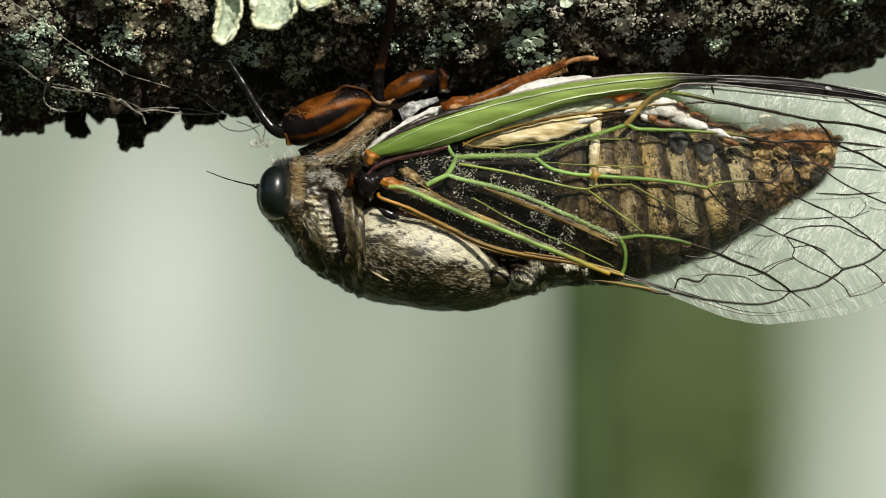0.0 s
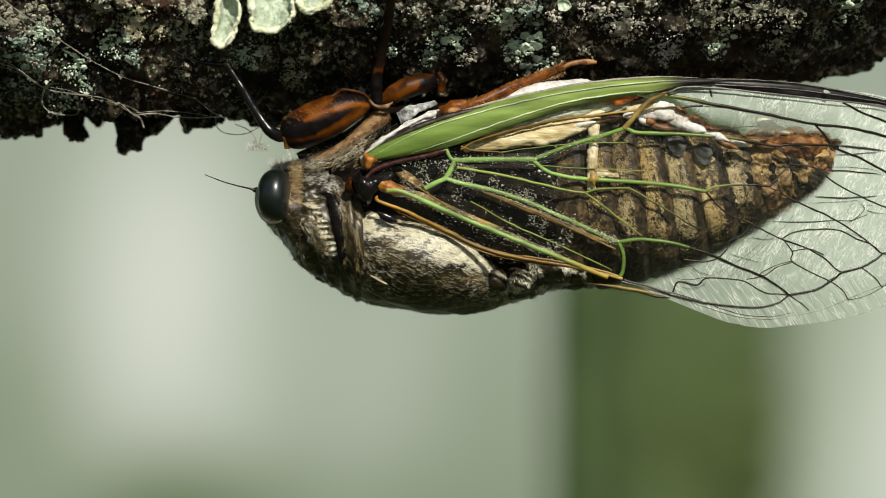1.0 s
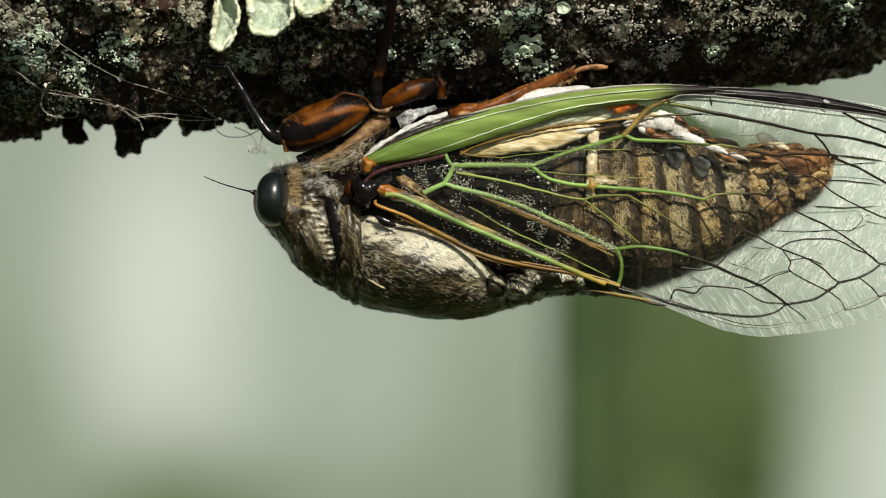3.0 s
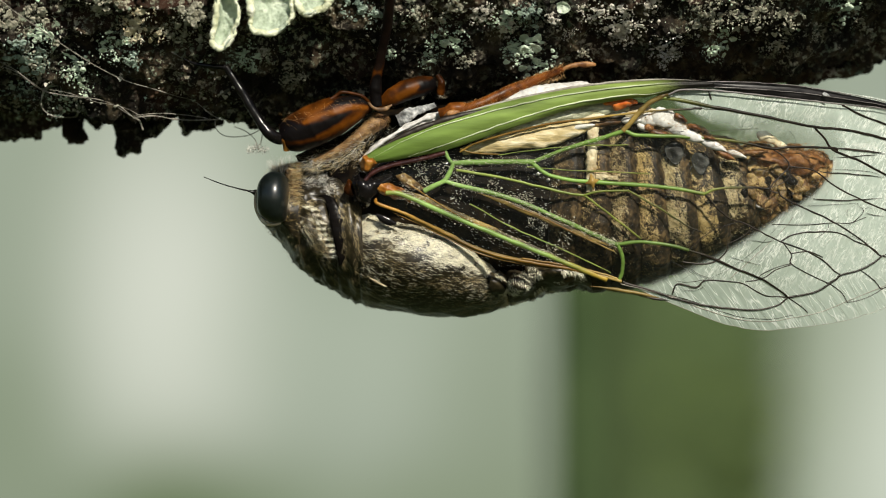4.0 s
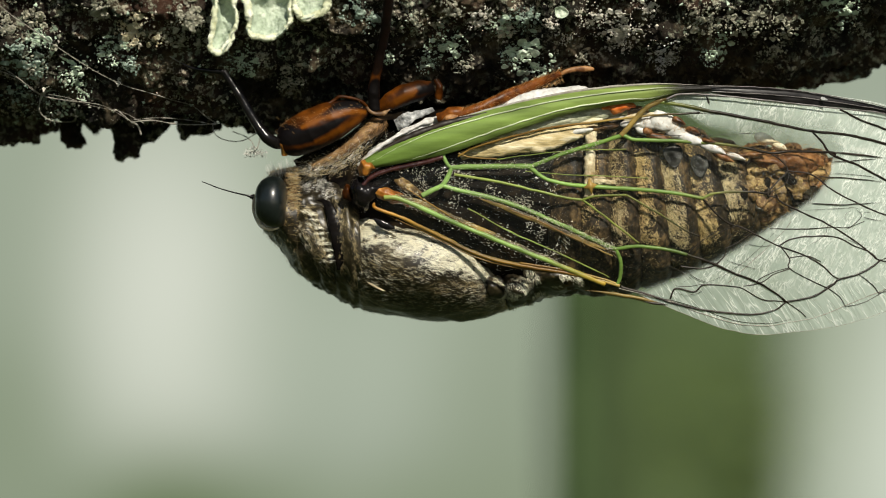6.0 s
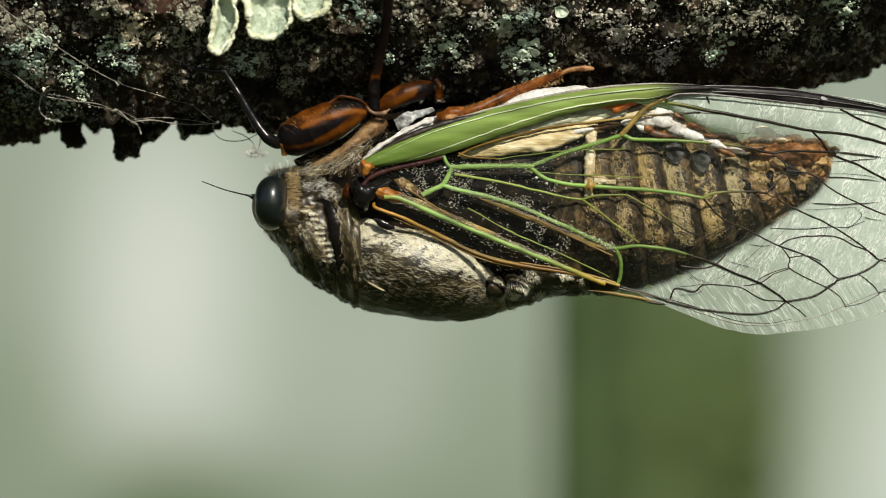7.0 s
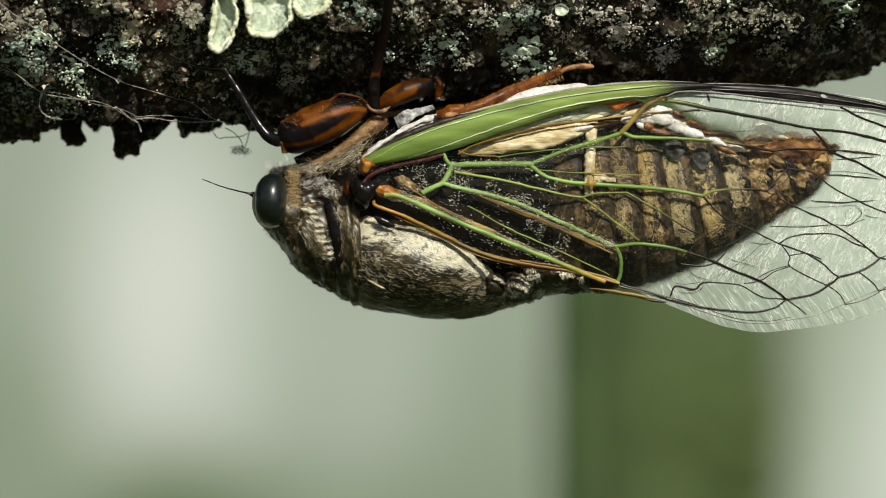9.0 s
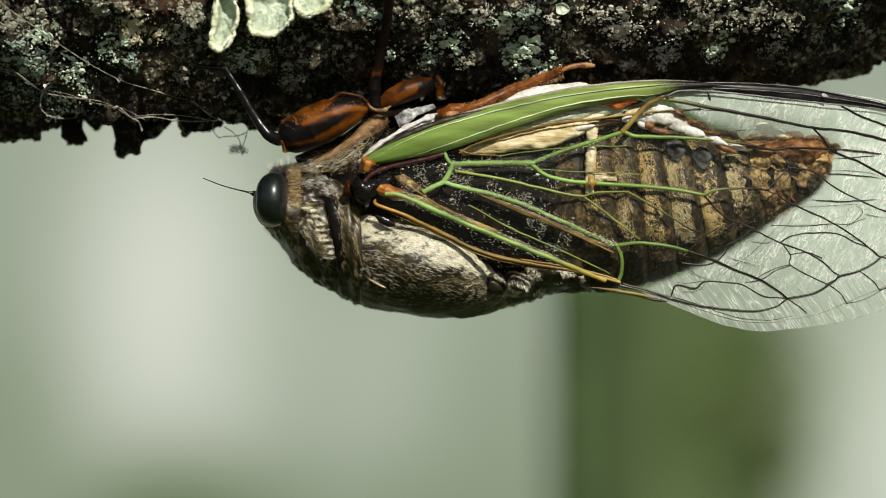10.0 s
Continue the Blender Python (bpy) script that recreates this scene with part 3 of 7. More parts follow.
def branch():
    xs = np.concatenate([np.linspace(-260, -34, 60)[:-1], np.linspace(-34, 34, 760), np.linspace(34, 260, 60)[1:]])
    # the angle starts at the top; fine steps on the near underside
    an = np.concatenate([np.linspace(-0.6, math.pi * 0.42, 40)[:-1], np.linspace(math.pi * 0.42, math.pi * 1.1, 370), np.linspace(math.pi * 1.1, 2 * math.pi - 0.6, 60)[1:-1]])
    A, X = np.meshgrid(an, xs)
    ux, uy, uz = X, BRANCH_R * np.sin(A), BRANCH_R * np.cos(A)
    P = np.stack([ux, uy, uz], -1)
    rough = 0.9 * fbm(P / np.array([9.0, 6.0, 6.0]), 3, 3) + 0.55 * (ridged(P / np.array([3.2, 2.0, 2.0]), 21, 3) - 1.0) + 0.55 * (np.abs(vnoise(P / 1.3, 35)) - 0.3) + 0.34 * fbm(P / 0.7, 3, 33, 0.6) + 0.16 * vnoise(P / 0.24, 41)
    plates = np.clip(vnoise(P / np.array([2.6, 1.6, 1.6]), 60) * 2.2, -0.6, 0.6)
    R = BRANCH_R + rough + 0.45 * plates - 0.35
    zc = branch_foot(X) + BRANCH_R
    g = np.stack([X, BRANCH_Y - R * np.sin(A), zc + R * np.cos(A)], -1)
    t = thing("branch", (0, BRANCH_Y, branch_foot(0) + BRANCH_R), "dark rough lichen-covered tree branch with flaking bark", "branch")
    skin("bark", g, M["bark"], t)
    near = g[59:819:2, 39:409:2].reshape(-1, 3)
    return t, near


BRANCH, NEAR = branch()


def on_branch(x, z):
    """A point of the bark's near face at this x and height, and the way out of it."""
    d = (NEAR[:, 0] - x) ** 2 + (NEAR[:, 2] - z) ** 2
    k = np.argpartition(d, 12)[:12]
    near = k[d[k] < 0.09]
    k = near[np.argmin(NEAR[near, 1])] if len(near) else k[np.argmin(d[k])]
    p = NEAR[k]
    zc = branch_foot(x) + BRANCH_R
    n = np.array([0.0, p[1] - BRANCH_Y, p[2] - zc])
    return np.array([x, p[1], z]), n / np.linalg.norm(n)


def flake(name, pts, depth, y, parent, label=""):
    """A hanging scrap of bark: a thick ragged plate; pts its outline (x, z)."""
    o = spline(list(pts) + [pts[0]], 140)[:-1]
    o = o + 0.07 * np.stack([vnoise(np.c_[o * 8, np.zeros(len(o))], 17), vnoise(np.c_[o * 8, np.ones(len(o))], 18)], -1) + 0.12 * np.stack([vnoise(np.c_[o * 3, np.zeros(len(o))], 7), vnoise(np.c_[o * 3, np.ones(len(o))], 8)], -1)
    c = o.mean(axis=0)
    layers = []
    for s, dy in ((0.0, -0.5), (0.35, -0.52), (0.7, -0.45), (0.92, -0.3), (1.0, 0.0), (0.9, 0.35), (0.5, 0.5), (0.0, 0.5)):
        q = c + (o - c) * max(s, 0.01)
        yy = y + dy * depth + 0.25 * vnoise(np.c_[q * 1.5, np.full(len(q), dy * 3)], 9)
        layers.append(np.c_[q[:, 0], yy, q[:, 1]])
    return skin(name, np.array(layers), M["bark"], parent, label)


flake("bark_flake", [(-19.87, 7.53), (-19.60, 6.37), (-19.60, 5.63), (-19.23, 5.37), (-18.80, 5.50), (-18.03, 5.57), (-17.90, 6.20), (-17.40, 6.70), (-17.40, 7.70), (-18.63, 8.03)], 1.6, 3.2, BRANCH)
flake("bark_flake", [(-22.87, 7.53), (-22.80, 6.53), (-22.40, 6.23), (-21.80, 6.17), (-21.20, 6.23), (-21.27, 6.70), (-21.53, 7.30), (-21.47, 7.87), (-22.30, 8.03)], 1.5, 3.6, BRANCH)
flake("bark_flake", [(-17.53, 7.87), (-17.63, 6.87), (-17.20, 6.57), (-16.80, 6.83), (-16.47, 7.20), (-16.13, 7.87)], 1.4, 3.4, BRANCH)
flake("bark_flake", [(-16.13, 8.03), (-15.73, 7.20), (-15.47, 6.67), (-15.07, 6.77), (-14.47, 6.90), (-13.73, 7.03), (-13.20, 7.63), (-14.47, 8.20)], 1.4, 3.6, BRANCH)
flake("bark_flake", [(-26.80, 7.53), (-26.47, 6.20), (-25.73, 6.30), (-24.97, 6.47), (-24.13, 6.43), (-24.07, 6.87), (-23.30, 7.10), (-22.97, 7.87), (-24.80, 8.20)], 1.6, 3.8, BRANCH)
flake("bark_flake", [(20.37, 10.03), (20.60, 9.60), (21.37, 9.73), (22.20, 9.63), (22.70, 9.93), (23.87, 10.03), (25.20, 10.33), (25.60, 10.77), (23.87, 11.03), (21.87, 10.70)], 1.4, 3.4, BRANCH)
flake("bark_flake", [(-12.80, 8.37), (-12.63, 7.57), (-11.80, 7.53), (-10.97, 7.63), (-10.13, 7.87), (-9.47, 8.53)], 1.2, 3.4, BRANCH)
# ---- lichens and silk on the branch ----
def lobe(p, n, rad, rng):
    """Verts and faces of one lichen lobe: a thin ragged scale lying askew on the bark."""
    t1 = np.cross(n, rng.normal(size=3))
    t1 /= np.linalg.norm(t1)
    t2 = np.cross(n, t1)
    n = n + 0.4 * rng.normal(size=3) + np.array([0.0, -0.4, 0.5])  # leafy edges turn up to the light
    n /= np.linalg.norm(n)
    V, F, m = [], [], 12
    edge = 1 + 0.3 * np.convolve(np.tile(rng.normal(size=m), 3), [0.3, 0.7, 0.3], "same")[m:2 * m]
    edge = np.clip(edge, 0.45, 1.7)
    long = rng.uniform(0.7, 1.6)
    lift = rng.uniform(0.03, 0.22)
    for s, h in ((0.9, lift - 0.05), (1.0, lift), (0.75, lift + 0.05), (0.35, lift + 0.01)):
        hh = h + 0.03 * rng.normal(size=m)
        for j in range(m):
            b = 2 * math.pi * j / m
            V.append(p + (t1 * math.cos(b) * long + t2 * math.sin(b)) * rad * s * edge[j] + n * hh[j])
    for i in range(3):
        for j in range(m):
            q = (j + 1) % m
            F.append((i * m + j, i * m + q, (i + 1) * m + q, (i + 1) * m + j))
    F.append(tuple(3 * m + j for j in range(m)))
    F.append(tuple(range(m - 1, -1, -1)))
    return V, F


OCTA = ((0, 2, 4), (2, 1, 4), (1, 3, 4), (3, 0, 4), (2, 0, 5), (1, 2, 5), (3, 1, 5), (0, 3, 5))


def crumb_mesh(c, r, rng):
    """Verts and faces of many small uneven crumbs with middles c and radii r."""
    d = np.array([(1, 0, 0), (-1, 0, 0), (0, 1, 0), (0, -1, 0), (0, 0, 1), (0, 0, -1)], float)
    v = c[:, None, :] + d[None] * (r[:, None] * rng.uniform(0.4, 1.5, (len(c), 6)))[..., None] + r[:, None, None] * rng.normal(scale=0.25, size=(len(c), 6, 3))
    o = np.arange(len(c))[:, None] * 6
    F = []
    for f in OCTA:
        F += (o + np.array(f)).tolist()
    return v, F


def lichen(at, size, count, mat, label, seed):
    """A patch of small overlapping ragged lobes with a litter of crumbs between them."""
    rng = np.random.default_rng(seed)
    p, n = on_branch(*at)
    t = thing("lichen", p, label, "lichen", "lichens on the branch")
    arms = rng.uniform(0, 2 * math.pi, 5)

    def spot(far):
        a = rng.choice(arms) + rng.normal(scale=0.5)
        r = size * rng.uniform(0, 1) ** 0.7 * far
        return on_branch(at[0] + r * math.cos(a) * 1.1, at[1] + r * math.sin(a) * 0.9)

    for k in range(int(count * 1.6)):
        p, n = spot(1.05)
        V, F = lobe(p, n, size * (0.06 + 0.19 * rng.random() ** 3), rng)
        solid("lobe", V, F, mat, t, at=p, smooth=False)
    c, r = [], []
    for k in range(int(count * 5)):
        p, n = spot(1.35)
        c.append(p + n * rng.uniform(0.0, 0.15))
        r.append(rng.uniform(0.025, 0.075))
    v, F = crumb_mesh(np.array(c), np.array(r), rng)
    tagged(solid("crust", v, F, mat, t, smooth=False), kind="stuff")


PALE_CRUST = "pale pinkish-grey crusty lichen on dark bark"
GREY, TEAL, SAGE = "crusty grey lichen on dark bark", "dull blue-green lichen crust on dark bark", "pale sage green leafy lichen on dark bark"
SPOTS = [((-24.28, 10.94), 1.1, 26, "lichen_teal", TEAL), ((-23.18, 12.21), 0.7, 16, "lichen", SAGE), ((-21.35, 10.45), 0.9, 20, "lichen", SAGE), ((-21.22, 9.41), 0.6, 14, "lichen", SAGE),
         ((-23.50, 10.77), 0.6, 14, "lichen_grey", GREY), ((-18.85, 11.69), 0.9, 20, "lichen", SAGE), ((-18.52, 10.77), 0.7, 16, "lichen_teal", TEAL), ((-23.08, 13.64), 0.8, 18, "lichen_grey", GREY),
         ((-19.66, 13.87), 0.9, 20, "lichen_grey", GREY), ((-14.13, 13.54), 1.1, 26, "lichen_grey", GREY), ((-14.94, 12.34), 0.8, 18, "lichen_grey", GREY), ((-11.69, 11.17), 0.8, 18, "lichen", SAGE),
         ((-9.51, 10.19), 0.75, 18, "lichen_grey", GREY), ((-8.66, 9.60), 0.6, 16, "lichen_grey", GREY), ((-11.04, 10.71), 0.5, 12, "lichen", SAGE), ((-10.29, 11.49), 0.5, 10, "lichen_grey", GREY), ((-16.08, 12.40), 0.4, 10, "lichen_grey", GREY), ((-13.48, 11.91), 0.5, 10, "lichen_grey", GREY)]
SPOTS += [((-4.69, 13.54), 0.9, 14, "lichen_teal", TEAL), ((-1.11, 11.26), 0.7, 14, "lichen", SAGE), ((0.20, 11.91), 0.9, 20, "lichen", SAGE),
          ((-3.06, 11.33), 0.4, 9, "lichen", SAGE), ((-1.60, 13.22), 0.6, 10, "lichen_grey", GREY), ((0.20, 13.54), 0.8, 14, "lichen_grey", GREY), ((3.52, 13.44), 0.8, 16, "lichen", SAGE), ((4.82, 13.25), 0.7, 20, "lichen_teal", TEAL),
          ((3.12, 12.73), 0.8, 16, "lichen_pale", PALE_CRUST), ((6.22, 12.89), 0.5, 12, "lichen_pale", PALE_CRUST), ((7.36, 12.34), 0.4, 10, "lichen_pale", PALE_CRUST), ((5.08, 10.94), 1.3, 34, "lichen", SAGE), ((4.26, 11.26), 0.7, 16, "lichen", SAGE), ((2.21, 13.38), 0.7, 14, "lichen_pale", PALE_CRUST),
          ((9.80, 13.05), 0.9, 22, "lichen_pale", PALE_CRUST), ((10.94, 12.86), 0.7, 18, "lichen_pale", PALE_CRUST), ((8.82, 13.51), 0.8, 18, "lichen_pale", PALE_CRUST), ((10.35, 12.01), 0.5, 14, "lichen_pale", PALE_CRUST), ((11.59, 13.87), 0.7, 14, "lichen_pale", PALE_CRUST), ((8.33, 11.26), 0.4, 10, "lichen_grey", GREY), ((13.38, 11.43), 0.4, 10, "lichen_grey", GREY)]
SPOTS += [((15.17, 13.31), 0.9, 20, "lichen_grey", GREY), ((16.15, 11.75), 0.9, 22, "lichen", SAGE), ((17.77, 13.38), 1.1, 22, "lichen_grey", GREY), ((19.14, 11.91), 0.7, 14, "lichen_grey", GREY),
          ((20.21, 13.05), 0.8, 16, "lichen_grey", GREY), ((22.98, 13.87), 1.0, 22, "lichen", SAGE), ((21.68, 12.57), 0.5, 10, "lichen_grey", GREY), ((24.61, 13.05), 0.6, 12, "lichen_grey", GREY),
          ((1.17, 11.10), 0.6, 12, "lichen_grey", GREY), ((-24.87, 13.38), 0.9, 18, "lichen_grey", GREY), ((-24.87, 8.82), 0.9, 16, "lichen_teal", TEAL), ((-22.59, 8.33), 0.7, 14, "lichen", SAGE)]
for k, (at, size, count, mat, label) in enumerate(SPOTS):
    lichen(at, size, count, M[mat], label, 100 + k)
lichen((12.89, 11.69), 0.75, 18, M["wax"], "bright white crusty lichen on dark bark", 31)
lichen((13.05, 10.94), 0.45, 10, M["wax"], "bright white crusty lichen on dark bark", 32)
lichen((-17.38, 12.57), 1.0, 30, M["cream"], "yellowish granular lichen on dark bark", 33)


def granules(name, count, mat, label, seed):
    """Countless pale crumbs of lichen in uneven drifts over the bark."""
    rng = np.random.default_rng(seed)
    p = NEAR[rng.integers(len(NEAR), size=count * 3)]
    q = np.c_[p[:, 0] / 2.6, p[:, 2] / 2.2, p[:, 1] / 2.2]
    k = (fbm(q, 3, 72 + seed) + rng.uniform(-0.5, 0.5, len(p)) > 0.12) & (p[:, 2] > branch_foot(p[:, 0]) + np.where(p[:, 0] < -12, 0.4, 3.2) + rng.normal(scale=0.5, size=len(p)))
    p = p[k][:count]
    out = np.c_[np.zeros(len(p)), p[:, 1] - BRANCH_Y, p[:, 2] - branch_foot(p[:, 0]) - BRANCH_R]
    out /= np.linalg.norm(out, axis=1, keepdims=True)
    r = 0.025 + 0.13 * rng.random(len(p)) ** 5
    c = p + out * (r * 0.4)[:, None] + rng.normal(scale=0.06, size=p.shape)
    v, F = crumb_mesh(c, r, rng)
    ob = solid(name, v, F, mat, smooth=False)
    tagged(ob, label, "lichen", kind="stuff")


granules("lichen_dust", 13000, M["lichen_grey"], "pale grey lichen specks scattered over dark bark", 5)
granules("lichen_grains", 5000, M["lichen_pale"], "whitish lichen grains scattered over dark bark", 9)
granules("lichen_flecks", 4000, M["lichen"], "sage green lichen flecks scattered over dark bark", 14)


def shield(center, outline, lift, curl, label, seed):
    """A large leafy lichen: a thick curled sheet held off the bark; outline (x, z)."""
    o = spline(list(outline) + [outline[0]], 161)[:-1]
    rng = np.random.default_rng(seed)
    o = o + 0.07 * np.stack([vnoise(np.c_[o * 2.5, np.zeros(160)], seed), vnoise(np.c_[o * 2.5, np.ones(160)], seed + 1)], -1)
    c = np.array(center)
    p, n = on_branch(*center)
    prof = spline([(0.02, -0.1), (0.3, -0.05), (0.55, 0.05), (0.75, 0.2), (0.9, 0.45), (0.98, 0.5), (1.0, 0.40), (0.97, 0.28), (0.8, 0.0), (0.5, -0.2), (0.02, -0.3)], 60)
    rows = []
    for s, h in prof:
        q = c + (o - c) * s * (1 + 0.02 * rng.normal(size=(len(o), 1)) * (s > 0.8))
        bump = 0.22 * fbm(np.c_[q * 1.3, np.zeros(len(q))], 3, seed + 4) + 0.05 * fbm(np.c_[q * 7, np.full(len(q), h * 4)], 2, seed + 9)
        rows.append(np.c_[q[:, 0], p[1] - lift - h * curl + bump, q[:, 1]])
    t = thing("shield_lichen", p, label, "lichen", "large lichens on the branch")
    skin("sheet", np.array(rows), M["lichen_shield"], t)
    if curl < 0.5:
        return
    # the thick floury rim, rolled over and lumpy
    q = c + (np.vstack([o, o[:1]]) - c) * 0.95
    ring = np.c_[q[:, 0], np.full(161, p[1] - lift - 0.46 * curl), q[:, 1]]
    ring[:, 1] += 0.12 * vnoise(np.c_[q * 1.7, np.zeros(161)], seed + 3)
    fat = 0.17 * (1 + 0.5 * vnoise(np.c_[q * 1.1, np.zeros(161)], seed + 5)) * min(1.0, 0.4 + curl)
    rim = tube(ring, fat, 14)
    skin("rim", swell(rim, 0.06 * fbm(rim * 3.2, 3, seed + 6) + 0.03 * fbm(rim * 9, 2, seed)), M["lichen_rim"], t, "floury yellowish rim")
    k = rng.integers(0, 161, 380)
    grain = ring[k] + rng.normal(scale=0.07, size=(380, 3))
    v, F = crumb_mesh(grain, rng.uniform(0.02, 0.045, 380), rng)
    tagged(solid("meal", v, F, M["lichen_rim"], t, smooth=False), kind="stuff")


shield((-12.57, 13.22), [(-12.99, 15.33), (-12.96, 14.03), (-13.09, 12.89), (-13.28, 12.01), (-13.15, 11.36), (-12.76, 11.20), (-12.37, 11.49), (-11.98, 12.21), (-11.72, 13.05), (-11.78, 13.96), (-12.04, 14.68), (-12.34, 15.33)], 1.0, 2.2, "curled ear-shaped pale green lichen on dark bark", 11)
shield((-9.90, 13.70), [(-11.46, 15.01), (-11.20, 13.96), (-11.07, 13.12), (-11.13, 12.47), (-10.68, 12.21), (-9.96, 12.08), (-9.24, 12.40), (-8.72, 12.99), (-8.59, 13.77), (-8.79, 15.01)], 0.9, 1.6, "broad pale yellow-green leafy lichen on dark bark", 12)
shield((-7.62, 14.19), [(-8.53, 15.01), (-8.40, 13.90), (-8.01, 13.31), (-7.42, 13.38), (-6.84, 13.57), (-6.45, 14.16), (-6.51, 15.01)], 0.7, 1.3, "small pale green leafy lichen on dark bark", 13)
shield((6.84, 13.77), [(6.51, 13.96), (6.58, 13.51), (6.90, 13.38), (7.23, 13.57), (7.23, 13.96), (6.90, 14.10)], 0.25, 0.3, "round pale green lichen button on dark bark", 14)


def strand(pts, r, lump, name, label, lift=0.5, free=False, mat="dirty_silk"):
    """A thread of old spider silk lying over the bark; pts (x, z)."""
    s = spline(pts, 14 * len(pts))
    q = []
    for x, z in s:
        if free:
            q.append((x, -1.0, z))
        else:
            p, n = on_branch(x, max(z, float(branch_foot(x)) + 0.4))
            q.append((x, p[1], z))
    q = np.array(q)
    k = np.ones(21) / 21
    pad = np.pad(q[:, 1], 10, mode="edge")
    q[:, 1] = np.minimum(np.convolve(pad, k, "valid"), 3.5) - lift
    rr = 0.62 * r * (1 + lump * np.clip(vnoise(np.c_[s * 4, np.zeros(len(s))], 3), 0, 1))
    t = skin(name, tube(q, rr, 6), M[mat], None, "", at=q[0])
    return tagged(t, label, "spider silk", "silk threads on the branch")


OLD = "dusty old spider silk thread over the bark"
strand([(-25.85, 10.51), (-24.71, 10.06), (-23.57, 9.21), (-22.27, 8.82), (-19.99, 8.56), (-19.01, 8.24), (-18.10, 7.52)], 0.038, 1.6, "silk_thread", OLD, 0.9)
strand([(-25.85, 10.77), (-24.87, 10.25), (-24.06, 9.64), (-23.44, 9.15)], 0.04, 1.0, "silk_thread", OLD, 0.9)
strand([(-18.10, 7.52), (-16.89, 7.62), (-15.76, 7.45), (-14.45, 7.39), (-13.22, 7.45)], 0.042, 1.8, "silk_thread", OLD, 1.0)
strand([(-25.85, 14.52), (-24.71, 13.54), (-23.63, 12.79), (-21.94, 11.59), (-20.15, 10.45), (-18.52, 9.64), (-17.06, 9.21), (-15.76, 8.82), (-14.62, 8.50), (-13.80, 7.85), (-13.15, 7.45)], 0.035, 1.2, "silk_thread", OLD)
strand([(-23.37, 9.08), (-23.50, 8.17), (-22.98, 7.68), (-22.27, 7.58), (-21.61, 7.78), (-21.42, 8.24)], 0.05, 1.5, "silk_thread", OLD, 0.9)
strand([(-25.85, 10.32), (-24.54, 9.86), (-23.24, 9.02), (-21.61, 8.76), (-19.66, 8.43), (-18.29, 7.65)], 0.02, 1.5, "silk_thread", OLD, 1.0)
strand([(-23.57, 9.21), (-21.94, 8.95), (-20.31, 8.43), (-18.68, 8.11), (-17.38, 7.45)], 0.016, 1.0, "silk_thread", OLD, 1.0)
strand([(-17.97, 7.65), (-16.41, 7.78), (-14.78, 7.65), (-13.28, 7.39)], 0.02, 2.0, "silk_thread", OLD, 1.1)
strand([(-18.10, 7.52), (-17.77, 7.32), (-17.58, 6.80)], 0.09, 1.0, "silk_thread", OLD)
strand([(-15.76, 11.26), (-14.78, 10.71), (-13.80, 10.51), (-12.66, 10.51)], 0.03, 0.5, "silk_thread", OLD)


def loose_web():
    """A loose scrap of web that hangs in the air under the bark and flutters."""
    t = thing("loose_web", (-13.7, -1.0, 7.5), "loose grey scrap of spider web hanging under the branch", "spider silk")
    for pts in ([(-13.48, 7.45), (-13.41, 6.93), (-12.99, 6.54), (-12.34, 6.45), (-11.52, 6.54), (-10.81, 6.87)], [(-12.34, 7.06), (-11.69, 6.80), (-11.20, 6.38), (-11.00, 5.96)], [(-10.61, 7.68), (-10.68, 6.71), (-10.81, 6.05), (-11.00, 5.83)]):
        skin("thread", tube([(x, -1.0 + 0.2 * math.sin(x * 3), z) for x, z in spline(pts, 40)], 0.028, 5), M["dirty_silk"], t)
    rng = np.random.default_rng(17)
    for (x, z), n, r in (((-11.00, 5.83), 110, 0.2), ((-11.39, 5.63), 40, 0.13), ((-10.61, 5.66), 50, 0.15)):
        b = np.c_[x + rng.normal(scale=r, size=n), -1.0 + rng.normal(scale=r, size=n), z + rng.normal(scale=r * 0.6, size=n)]
        hairs("tangle", b, rng.normal(size=(n, 3)), 0.22, 0.04, M["web_scrap"], t, "fuzzy grey tangle of silk")
    return t


WEB = loose_web()


# ---- the cicada: body ----
PIVOT = (-10.13, -2.00, 4.67)
CICADA = thing("cicada", PIVOT, "large green-veined dark cicada clinging under a lichened branch", "cicada")


